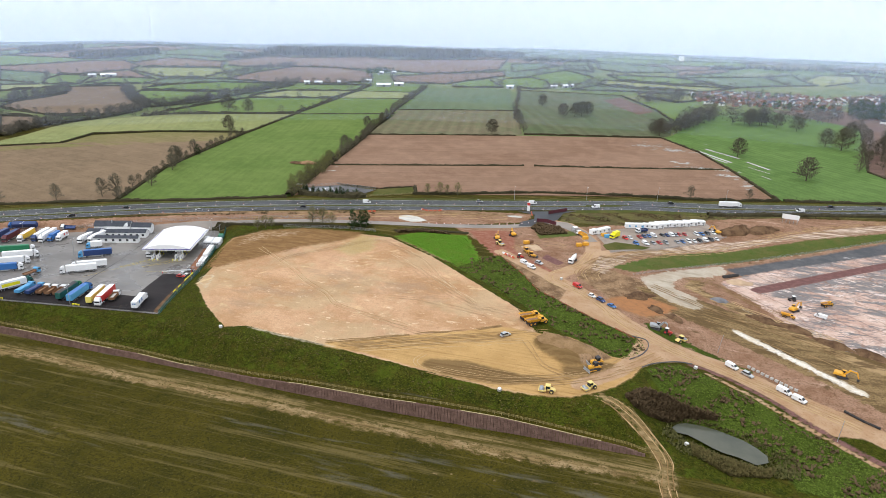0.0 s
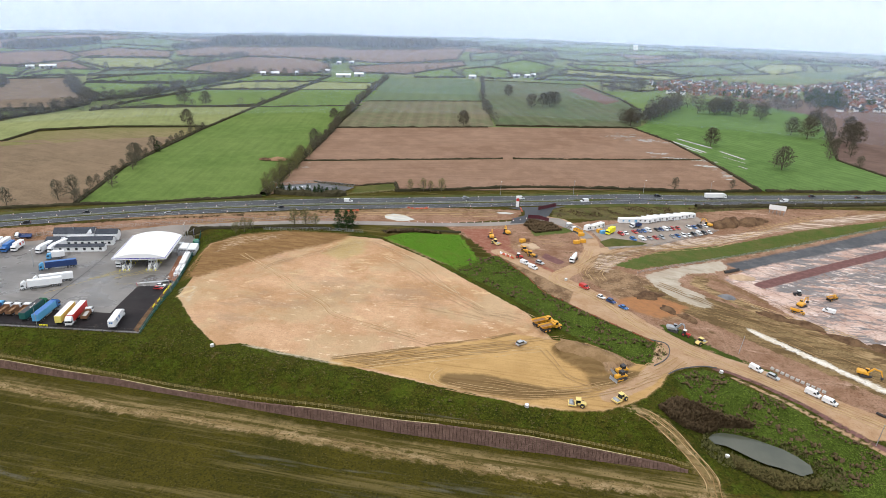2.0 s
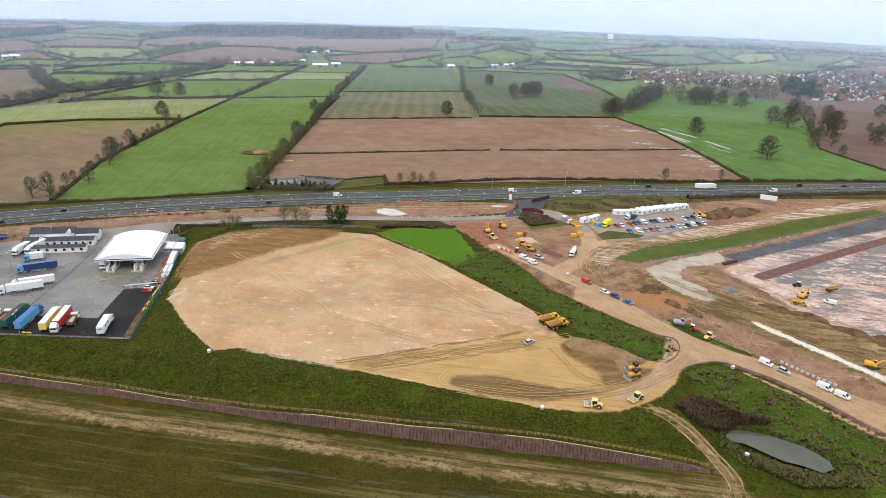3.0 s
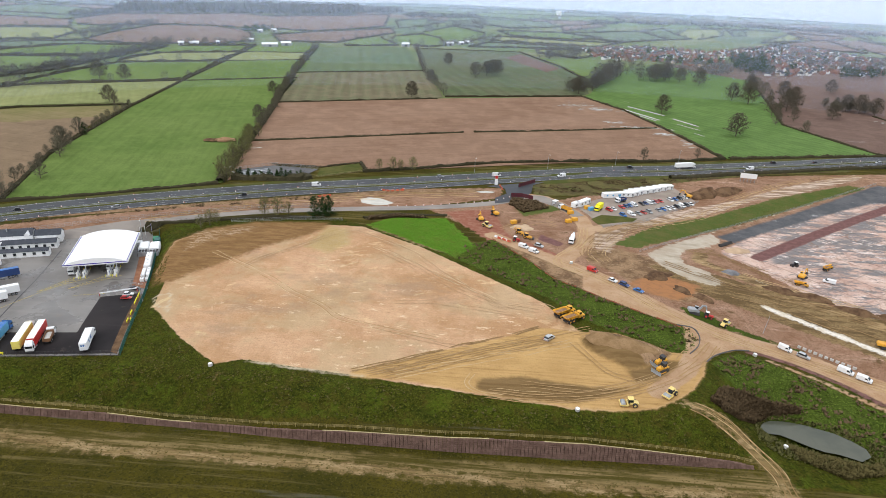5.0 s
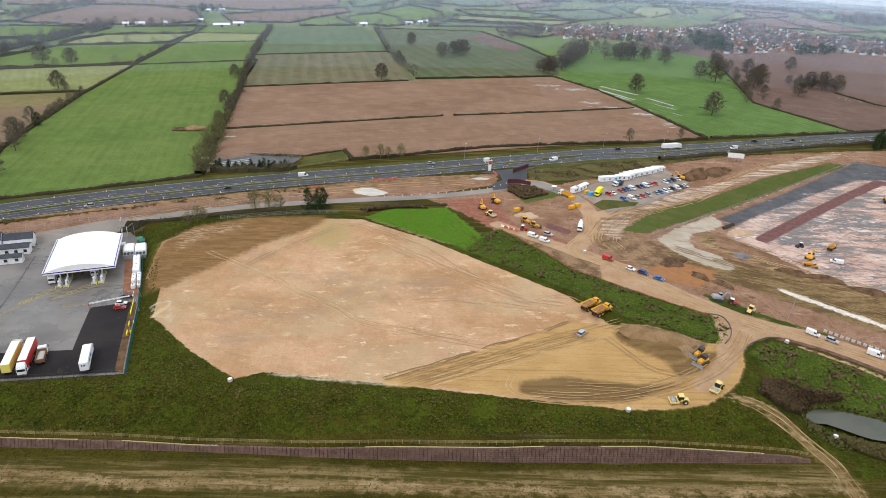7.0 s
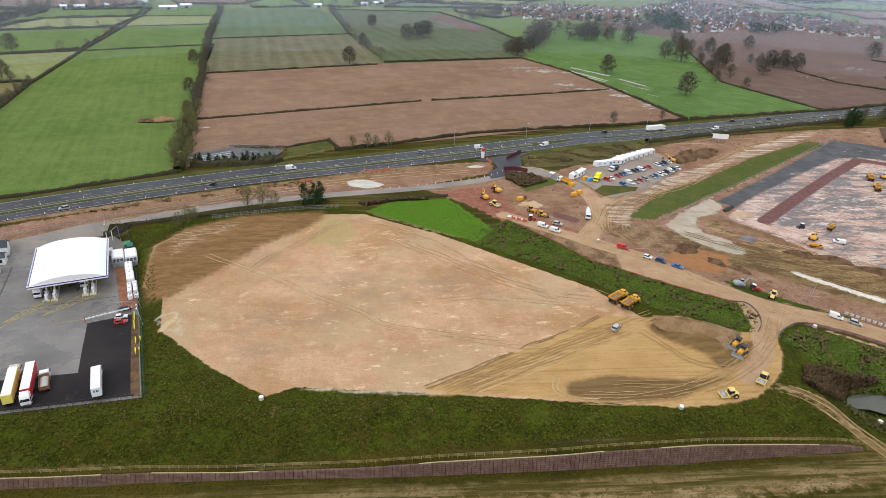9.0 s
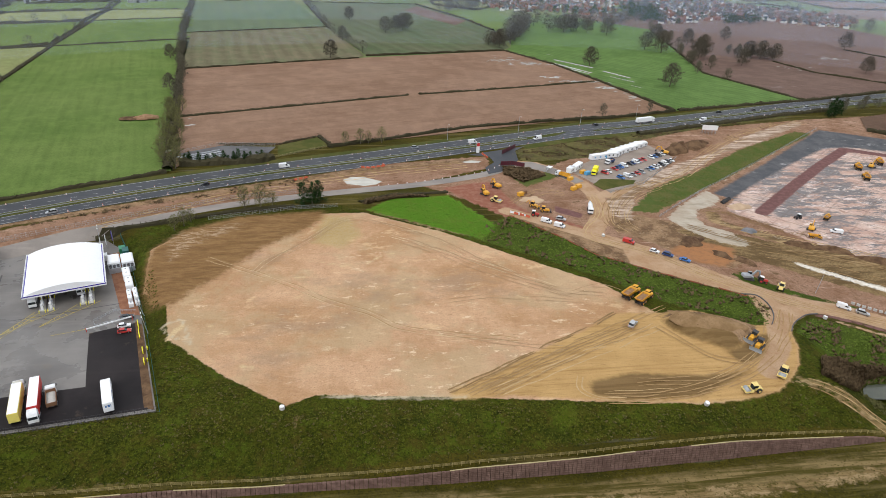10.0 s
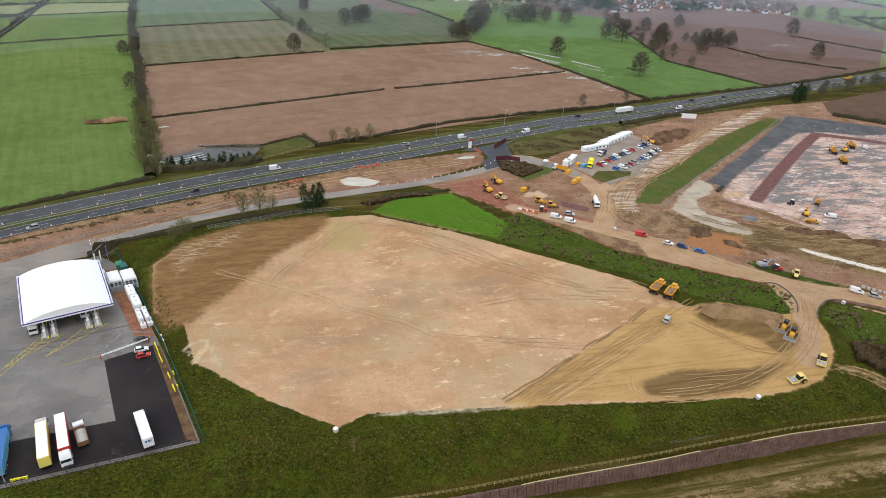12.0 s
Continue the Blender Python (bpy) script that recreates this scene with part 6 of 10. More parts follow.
def tracks(parent, L, W, gauge, r, material=DARK):
    for s in (-1, 1):
        def build():
            n = 9
            arc = [(L / 2 + r * math.sin(math.pi * i / n), r - r * math.cos(math.pi * i / n)) for i in range(n + 1)]
            arc += [(-L / 2 - r * math.sin(math.pi * i / n), r + r * math.cos(math.pi * i / n)) for i in range(n + 1)]
            sh = Shape().prism(arc, s * gauge / 2 - W / 2, s * gauge / 2 + W / 2)
            for i in range(int(L / 0.3)):
                sh.box(-L / 2 + 0.3 * i, s * gauge / 2, 2 * r, 0.09, W, 0.05)
            return sh
        bit("track", parent, material, build, key=f"track{L}{W}{gauge}{r}{s}")


def excavator(paint, label, swing=0.0, reach=1.0, size=1.0):
    c = thing("excavator", label, "excavator", "excavators")
    tracks(c, 3.2, 0.6, 2.4, 0.45)
    bit("undercarriage", c, DARK, lambda: Shape().box(0, 0, 0.4, 2.6, 1.9, 0.5).tube((0, 0, 0.85), (0, 0, 1.1), 0.7), key="exunder")
    q = pose(0, 0, 0, 0, 0, swing)
    body = bit("body", c, paint, lambda: Shape().box(-1.2, 0, 1.1, 3.0, 2.6, 1.15, 0.2).box(-2.6, 0, 1.1, 0.7, 2.5, 1.0, 0.25).box(0.7, -0.9, 1.1, 1.1, 0.8, 0.6, 0.1), key="exbody")
    cabin = bit("cab", body, GLASS, lambda: Shape().prism([(-0.2, 1.1), (1.4, 1.1), (1.35, 2.2), (1.0, 2.85), (-0.2, 2.85)], 0.35, 1.3), "glazed operator's cab", key="excab")
    bit("cab_roof", body, paint, lambda: Shape().box(0.45, 0.82, 2.85, 1.45, 1.0, 0.1, 0.04), key="exroof")
    boom = bit("boom", body, paint, lambda: Shape().beam((0.6, -0.2, 1.6), (2.4, -0.2, 4.0), 0.42, 0.6).beam((2.3, -0.2, 3.95), (4.9 * reach, -0.2, 3.6), 0.42, 0.5), key=f"boom{reach}")
    bit("stick", body, paint, lambda: Shape().beam((4.6 * reach, -0.2, 3.9), (5.6 * reach, -0.2, 1.3), 0.34, 0.45), key=f"stick{reach}")
    bit("bucket", body, DARK, lambda: Shape().prism([(5.3 * reach, 1.4), (6.0 * reach, 1.2), (6.0 * reach, 0.5), (5.4 * reach, 0.25), (5.0 * reach, 0.6)], -0.75, 0.35), key=f"bucket{reach}")
    bit("ram", body, GREY, lambda: Shape().tube((1.3, -0.2, 1.6), (2.5, -0.2, 3.5), 0.1).tube((2.8, -0.2, 4.25), (4.5 * reach, -0.2, 4.2), 0.09), key=f"ram{reach}")
    body.matrix_basis = q
    return c


def dumper(label, paint=YELLOW, load=True, scale=1.0, group="dump trucks"):
    c = thing("dump_truck", label, "dump truck", group)
    bit("front_body", c, paint, lambda: Shape().prism([(1.6, 0.9), (5.0, 0.9), (5.1, 1.5), (4.7, 1.95), (3.0, 2.1), (1.6, 2.1)], -1.0, 1.0).box(3.9, 0, 0.8, 1.4, 3.0, 0.95, 0.25), key="adtfront")
    cabin = bit("cab", c, GLASS, lambda: Shape().prism([(1.7, 2.1), (3.4, 2.1), (3.1, 3.3), (1.7, 3.3)], -0.75, 0.75), "glazed driver's cab", key="adtcab")
    bit("cab_roof", cabin, paint, lambda: Shape().box(2.4, 0, 3.3, 1.7, 1.7, 0.14, 0.05), key="adtroof")
    bit("hitch", c, DARK, lambda: Shape().box(0.9, 0, 0.9, 2.0, 0.9, 0.6).box(-2.4, 0, 0.8, 5.0, 1.0, 0.4), key="adthitch")

    def skip():
        s = Shape()
        lo = [(-4.6, -1.0, 1.9), (0.9, -1.0, 1.5), (0.9, 1.0, 1.5), (-4.6, 1.0, 1.9)]
        hi = [(-5.6, -1.5, 3.1), (1.2, -1.5, 3.0), (1.2, 1.5, 3.0), (-5.6, 1.5, 3.1)]
        inn = [(-5.4, -1.36, 3.1), (1.05, -1.36, 3.0), (1.05, 1.36, 3.0), (-5.4, 1.36, 3.1)]
        bot = [(-4.6, -0.9, 2.05), (0.8, -0.9, 1.65), (0.8, 0.9, 1.65), (-4.6, 0.9, 2.05)]
        f = [(3, 2, 1, 0), (12, 13, 14, 15)]
        for i in range(4):
            j = (i + 1) % 4
            f += [(i, j, 4 + j, 4 + i), (4 + i, 4 + j, 8 + j, 8 + i), (8 + i, 8 + j, 12 + j, 12 + i)]
        s.add(lo + hi + inn + bot, f)
        for x in (-4, -2.6, -1.2, 0.2):
            s.box(x, -1.36, 1.8, 0.16, 0.3, 1.2).box(x, 1.36, 1.8, 0.16, 0.3, 1.2)
        return s.box(1.3, 0, 2.9, 0.9, 2.6, 0.12)
    body = bit("skip", c, paint, skip, key="adtskip")
    if load:
        bit("load", body, LOAD, lambda: Shape().add([(-5.1, -1.2, 2.55), (0.95, -1.2, 2.4), (0.95, 1.2, 2.4), (-5.1, 1.2, 2.55), (-3.4, 0.1, 3.2), (-1, -0.2, 3.1)], [(0, 1, 5, 4), (1, 2, 5), (2, 3, 4, 5), (3, 0, 4), (3, 2, 1, 0)]), "brown soil load", key="adtload")
    for x in (3.9, -1.6, -3.5):
        pair(c, x, 1.25, 0.85, 0.65, YELLOW)
    return c


def dozer(label):
    c = thing("bulldozer", label, "bulldozer", "bulldozers")
    tracks(c, 3.4, 0.65, 2.3, 0.55)
    bit("body", c, YELLOW, lambda: Shape().box(0.9, 0, 0.9, 2.6, 1.4, 1.2, 0.15).box(-1.3, 0, 0.9, 1.8, 1.9, 0.9, 0.15), key="dozbody")
    cabin = bit("cab", c, GLASS, lambda: Shape().prism([(-1.5, 1.8), (0.2, 1.8), (-0.05, 3.1), (-1.45, 3.1)], -0.8, 0.8), "glazed driver's cab", key="dozcab")
    bit("cab_roof", cabin, DARK, lambda: Shape().box(-0.75, 0, 3.1, 1.7, 1.8, 0.12, 0.04), key="dozroof")
    bit("blade", c, GREY, lambda: Shape().prism([(2.9, 0.05), (3.15, 0.0), (3.0, 0.5), (3.0, 0.9), (3.2, 1.35), (2.95, 1.3), (2.75, 0.7)], -2.0, 2.0), "worn bright steel blade", key="dozblade")
    bit("push_arm", c, YELLOW, lambda: Shape().beam((2.9, -1.65, 0.6), (-0.4, -1.65, 0.55), 0.2, 0.25).beam((2.9, 1.65, 0.6), (-0.4, 1.65, 0.55), 0.2, 0.25), key="dozarm")
    bit("exhaust", c, DARK, lambda: Shape().tube((1.0, 0.4, 2.1), (1.0, 0.4, 2.9), 0.07), key="dozexh")
    bit("ripper", c, YELLOW, lambda: Shape().box(-2.7, 0, 0.7, 0.9, 1.4, 0.5, 0.1).beam((-3.0, 0, 1.1), (-3.2, 0, 0.2), 0.2, 0.25), key="dozrip")
    return c


def roller(label):
    c = thing("soil_compactor", label, "roller", "soil compactors")
    bit("drum", c, GREY, lambda: Shape().tube((1.9, -1.05, 0.8), (1.9, 1.05, 0.8), 0.8, 0.8, 20), "smooth steel drum", True, key="rolldrum")
    bit("drum_frame", c, PALE_YELLOW, lambda: Shape().box(1.7, 1.22, 0.6, 2.6, 0.24, 0.5, 0.06).box(1.7, -1.22, 0.6, 2.6, 0.24, 0.5, 0.06).box(2.85, 0, 0.65, 0.25, 2.6, 0.5, 0.06).box(0.5, 0, 0.65, 0.5, 2.6, 0.6, 0.06), key="rollframe")
    bit("bonnet", c, PALE_YELLOW, lambda: Shape().prism([(-3.0, 0.8), (-0.2, 0.8), (-0.2, 1.7), (-2.4, 1.6), (-3.0, 1.2)], -0.75, 0.75), key="rollbonnet")
    cabin = bit("cab", c, GLASS, lambda: Shape().prism([(-1.1, 1.6), (0.45, 1.2), (0.4, 2.8), (-1.0, 2.8)], -0.72, 0.72), "glazed driver's cab", key="rollcab")
    bit("cab_roof", cabin, PALE_YELLOW, lambda: Shape().box(-0.3, 0, 2.8, 1.8, 1.75, 0.16, 0.06), key="rollroof")
    pair(c, -1.7, 1.0, 0.78, 0.55, PALE_YELLOW)
    return c


def tractor(paint, label):
    c = thing("tractor", label, "tractor")
    bit("bonnet", c, paint, lambda: Shape().box(1.1, 0, 0.8, 2.0, 0.8, 0.8, 0.12), key="trbonnet")
    cabin = bit("cab", c, GLASS, lambda: Shape().prism([(-1.1, 1.0), (0.2, 1.0), (0.1, 2.5), (-1.0, 2.5)], -0.7, 0.7), key="trcab")
    bit("cab_roof", cabin, CLEAN, lambda: Shape().box(-0.45, 0, 2.5, 1.5, 1.6, 0.14, 0.05), key="trroof")
    pair(c, 1.5, 0.75, 0.5, 0.35, paint)
    pair(c, -0.6, 0.85, 0.85, 0.5, paint)
    return c


def telehandler(label):
    c = thing("backhoe_loader", label, "loader", "loaders")
    bit("body", c, YELLOW, lambda: Shape().box(0.4, 0, 0.8, 3.6, 1.6, 0.8, 0.15), key="bhbody")
    cabin = bit("cab", c, GLASS, lambda: Shape().prism([(-1.2, 1.6), (0.5, 1.6), (0.3, 2.8), (-1.1, 2.8)], -0.75, 0.75), key="bhcab")
    bit("cab_roof", cabin, YELLOW, lambda: Shape().box(-0.4, 0, 2.8, 1.7, 1.7, 0.12, 0.05), key="bhroof")
    bit("arm", c, YELLOW, lambda: Shape().beam((0.3, 0.6, 1.6), (2.9, 0.6, 0.8), 0.2, 0.3).beam((0.3, -0.6, 1.6), (2.9, -0.6, 0.8), 0.2, 0.3).beam((-1.6, 0, 1.0), (-2.5, 0, 3.0), 0.3, 0.35).beam((-2.5, 0, 3.0), (-3.5, 0, 1.4), 0.25, 0.3), key="bharm")
    bit("bucket", c, DARK, lambda: Shape().prism([(2.7, 0.2), (3.6, 0.2), (3.2, 1.0), (2.7, 1.0)], -1.1, 1.1), key="bhbucket")
    pair(c, 1.4, 0.9, 0.5, 0.4, YELLOW)
    pair(c, -0.9, 0.9, 0.75, 0.5, YELLOW)
    return c


def park(ob, x, y, yaw):
    ob.matrix_basis = on_ground(x, y, yaw, 0.1)
    return ob


def nose_to_tail(ob, front, rear):
    """Stands a vehicle between two places."""
    fx, fy, rx, ry = *front, *rear
    return park(ob, (fx + rx) / 2, (fy + ry) / 2, math.degrees(math.atan2(fy - ry, fx - rx)))


# lorry park
nose_to_tail(box_lorry(WHITE, CLEAN, "white rigid box lorry with blue panels", 13.0, BLUE), (-203.2, 216.4), (-198.6, 204.1))
nose_to_tail(artic(WHITE, RED, "white cab with a red curtain-sided trailer", None), (-216.5, 202.1), (-221.5, 216.7))
nose_to_tail(artic(WHITE, CREAM, "articulated lorry with a white and yellow trailer", None), (-225.9, 216.7), (-221.1, 202.3))
nose_to_tail(tipper(WHITE, RUSTY, "rusty empty tipper lorry with a white cab", CONCRETE), (-217.3, 215.2), (-214.2, 207.7))
nose_to_tail(artic(GREEN, TEAL, "dark green articulated lorry on black tarmac", None, 4.0, DARK), (-240.0, 215.4), (-236.8, 201.7))
nose_to_tail(artic(BLUE, SKYBLUE, "blue articulated lorry with white marks", None, 4.1, BLUE), (-234.0, 215.4), (-230.7, 201.6))
for x, y in ((-249.8, 202.4), (-245.8, 203.1), (-241.8, 204.0)):
    nose_to_tail(tipper(WHITE, RUSTY, "rusty brown tipper lorry with a white cab"), (x - 2, y + 8), (x, y))
for x, y, tone in ((-259.2, 199.6, SKYBLUE), (-254.2, 200.4, NAVY)):
    nose_to_tail(tipper(SKYBLUE, tone, "bulk tipper under a blue sheet", LOAD, 10.5, tone, "sheeted tippers"), (x - 1.6, y + 10.5), (x, y))
nose_to_tail(artic(TEAL, CLEAN, "white trailer with yellow stripes and green cab", HIVIS), (-264.6, 212.8), (-271.1, 198.4))
nose_to_tail(artic(WHITE, CLEAN, "plain white articulated lorry in the park"), (-262.3, 226.7), (-251.3, 237.4))
nose_to_tail(artic(WHITE, CLEAN, "plain white articulated lorry in the park"), (-262.8, 233.4), (-251.6, 245.0))
nose_to_tail(artic(SKYBLUE, NAVY, "navy blue articulated lorry beside white trailers", None, 4.1, BLUE), (-275.9, 250.4), (-263.8, 262.0))
nose_to_tail(box_lorry(SKYBLUE, CLEAN, "small white box lorry with a blue cab", 8.0), (-285.1, 265.2), (-278.4, 270.5))
nose_to_tail(artic(WHITE, CLEAN, "white articulated lorry with a purple panel", PURPLE), (-294.6, 269.8), (-295.7, 286.4))
nose_to_tail(artic(WHITE, CLEAN, "plain white articulated lorry beside the building"), (-289.8, 272.5), (-290.6, 288.9))
nose_to_tail(flatbed(SKYBLUE, RUSTY, "blue flatbed lorry with an open deck"), (-274.3, 225.7), (-274.2, 216.3))
nose_to_tail(artic(WHITE, CLEAN, "plain white articulated lorry in the park"), (-290.0, 233.8), (-301.2, 223.5))
nose_to_tail(artic(WHITE, BLUE, "white cab with a blue trailer", None, 4.1, BLUE), (-283.5, 224.6), (-295.6, 214.5))
nose_to_tail(artic(WHITE, CLEAN, "plain white articulated lorry in the park"), (-295.2, 243.8), (-306.2, 232.9))
nose_to_tail(artic(WHITE, GREEN, "green articulated lorry with a white cab", None, 4.0, GREEN), (-305.6, 250.9), (-316.9, 240.4))
for front, rear, c1, c2, words in (((-339.5, 253.3), (-346.4, 270.4), NAVY, NAVY, "navy blue articulated lorry in the back row"), ((-332.3, 254.5), (-339.6, 271.4), MAROON, MAROON, "maroon articulated lorry in the back row"),
                                   ((-326.3, 259.2), (-332.9, 275.5), WHITE, GOLD, "white cab with a yellow trailer"), ((-319.9, 262.7), (-325.1, 278.7), NAVY, CLEAN, "white trailer with a navy blue cab"),
                                   ((-315.8, 263.8), (-321.1, 279.6), WHITE, CLEAN, "plain white articulated lorry in the park")):
    nose_to_tail(artic(c1, c2, words, None, 4.1, NAVY if c2 in (NAVY, MAROON) else None), front, rear)
nose_to_tail(box_lorry(BLUE, BLUE, "blue rigid box lorry in the row", 10.0), (-312.2, 266.0), (-315.3, 276.6))
nose_to_tail(box_lorry(WHITE, CLEAN, "white rigid lorry with a red panel", 9.0, RED), (-308.7, 268.8), (-311.2, 278.1))
nose_to_tail(artic(BLUE, NAVY, "navy blue articulated lorry by the verge", None, 4.1, NAVY), (-350.1, 274.8), (-335.3, 281.1))
nose_to_tail(flatbed(WHITE, NAVY, "white cab flatbed lorry with a navy deck"), (-322.5, 284.9), (-314.1, 288.2))
park(car(RED, "small red hatchback by the barrier"), -207.6, 246.4, 14)
park(car(WHITE, "small white hatchback by the barrier"), -208.8, 250.0, 14)
park(car(BLACKCAR, "black estate car behind railings", "saloon"), -209.8, 256.0, 18)
nose_to_tail(artic(WHITE, CLEAN, "white articulated lorry at a fuel pump"), (-243.0, 265.0), (-248.4, 280.5))
nose_to_tail(box_lorry(WHITE, CLEAN, "white and blue lorry under the canopy", 10.0, BLUE), (-230.0, 272.5), (-233.4, 282))

# site plant
nose_to_tail(dumper("yellow articulated dump truck with a worn skip"), (-27.2, 256.8), (-36.4, 249.4))
nose_to_tail(dumper("yellow articulated dump truck half full of soil"), (-23.8, 253.2), (-33.2, 245.2))
nose_to_tail(dozer("yellow bulldozer with a bright worn blade"), (-5.5, 219.8), (2.2, 225.8))
nose_to_tail(dozer("yellow bulldozer with a bright worn blade"), (-6.4, 214.8), (2.2, 221.6))
nose_to_tail(roller("pale yellow single drum soil compactor"), (-19.8, 197.6), (-14.0, 197.8))
nose_to_tail(roller("pale yellow single drum soil compactor"), (-4.6, 202.2), (-0.6, 206.2))
park(car(SILVER, "silver estate car on the earthworks", "suv", "site cars"), -39.1, 234.0, 48)
park(van(WHITE, "white panel van on the haul road", 5.0, 1.95, "site vans"), 50.2, 244.6, -35)
park(car(SILVER, "silver estate car on the haul road", "suv", "site cars"), 55.6, 241.0, -35)
park(van(WHITE, "long white panel van on the haul road", 5.4, 2.1, "site vans"), 67.4, 233.6, -38)
park(van(WHITE, "white panel van on the haul road", 5.0, 1.95, "site vans"), 71.8, 229.4, -38)
park(car(WHITE, "white car beside the haul road", "hatch", "site cars"), -7.5, 286.6, -42)
park(car(NAVY, "dark blue car beside the haul road", "suv", "site cars"), -3.2, 283.0, -42)
park(car(BLUE, "blue car beside the haul road", "saloon", "site cars"), 2.0, 278.2, -44)
park(van(RED, "red van beside the haul road", 5.0, 2.0, "site vans"), -15.2, 295.8, -38)
park(van(WHITE, "white panel van by the roadworks", 5.0, 1.95, "site vans"), -45.6, 318.4, -35)
park(van(WHITE, "white panel van by the roadworks", 5.0, 1.95, "site vans"), -40.9, 313.2, -35)
park(car(SILVER, "silver car by the roadworks", "suv", "site cars"), -38.0, 320.6, -30)
nose_to_tail(mixer("white concrete mixer lorry at the compound gate"), (-22.0, 325.6), (-19.6, 334.4))
park(tractor(RED, "red tractor with a white roof"), 26.0, 261.0, -20)
park(excavator(GREY, "small grey excavator on a trailer", 20, 0.8), 21.6, 263.4, -20)
park(roller("orange mixer roller beside the haul road"), 31.4, 256.6, 50)
park(excavator(YELLOW, "yellow excavator with its arm raised", 150, 0.9), -67.6, 352.5, -50)
park(roller("pale yellow roller on red stone"), -64.0, 343.0, -35)
park(telehandler("yellow backhoe loader on bare soil"), -47.2, 336.0, -40)
park(telehandler("yellow backhoe loader on bare soil"), -43.4, 330.2, -15)
park(tractor(RED, "red tractor by plastic barriers"), -49.2, 325.8, -20)
park(excavator(YELLOW, "small yellow digger by a trench", 60, 0.7), -60.0, 362.0, 60)
nose_to_tail(tipper(WHITE, YELLOW, "tipper lorry with a yellow body at the gate", LOAD, 8.4, None, "site lorries"), (-23.4, 379.4), (-17.0, 372.4))
nose_to_tail(box_lorry(HIVIS, HIVIS, "bright yellow van lorry at the compound", 7.2, None, "site lorries"), (-2.6, 376.5), (1.2, 382.5))
nose_to_tail(tipper(WHITE, NAVY, "blue tipper lorry in the compound", LOAD, 8.0, None, "site lorries"), (11.8, 394.8), (18.0, 400.4))
park(excavator(YELLOW, "yellow excavator before a spoil heap", 120, 0.9), 62.0, 426.0, 20)
park(excavator(YELLOW, "yellow excavator with black arm in a cutting", -20, 1.0), 91.8, 253.5, 0)
park(excavator(YELLOW, "orange excavator on the stripped formation", 20, 1.0), 86.6, 314.6, 30)
small_truck = dumper("yellow dump truck on the formation", YELLOW, False)
park(small_truck, 82.4, 305.8, -20)
small_truck.matrix_basis = small_truck.matrix_basis @ Matrix.Scale(0.6, 4)
small_truck = dumper("yellow dump truck with a pale load", YELLOW, True)
park(small_truck, 103.6, 326.4, 40)
small_truck.matrix_basis = small_truck.matrix_basis @ Matrix.Scale(0.7, 4)
park(van(WHITE, "white pickup van on the formation", 5.4, 1.9, "site vans"), 97.2, 310.8, 150)
park(tractor(DARK, "dark tractor on the formation"), 88.4, 327.6, 190)
park(dumper("yellow dump truck on grey stone", YELLOW, True), 177.0, 398.0, 60)
park(excavator(YELLOW, "long-armed orange excavator loading stone", 40, 1.3), 188.0, 400.0, 0)
park(dumper("yellow dump truck on grey stone", YELLOW, True), 169.0, 381.0, 60)
park(dumper("yellow dump truck being loaded", YELLOW, True), 199.0, 407.0, 60)
park(van(WHITE, "white van among the plant", 5.0, 2.0, "site vans"), 206.5, 404.0, 100)

# compound cars
car_rng = random.Random(5)
COLOURS = [(WHITE, "white"), (SILVER, "silver"), (BLACKCAR, "black"), (NAVY, "dark blue"), (GREY, "grey"), (RED, "red"), (BLUE, "blue"), (WHITE, "white")]
for row, (ax, ay, bx, by, count) in enumerate(((5.5, 380, 36, 405, 12), (38, 407, 60, 424, 7), (18, 376, 33, 388, 5), (36, 391, 61, 413, 8), (12, 373, 17, 376, 2))):
    for i in range(count):
        if car_rng.random() < 0.1:
            continue
        f = i / max(1, count - 1)
        paint, word = car_rng.choice(COLOURS)
        kind = car_rng.choice(["hatch", "saloon", "suv"])
        words = {"hatch": "hatchback", "saloon": "saloon car", "suv": "tall estate car"}[kind]
        if car_rng.random() < 0.15:
            ob = van(WHITE, "white panel van in the compound", 4.8, 1.9, "compound vehicles")
        else:
            ob = car(paint, f"{word} {words} in the compound", kind, "compound vehicles")
        park(ob, ax + (bx - ax) * f, ay + (by - ay) * f, -58 + car_rng.uniform(-6, 6))

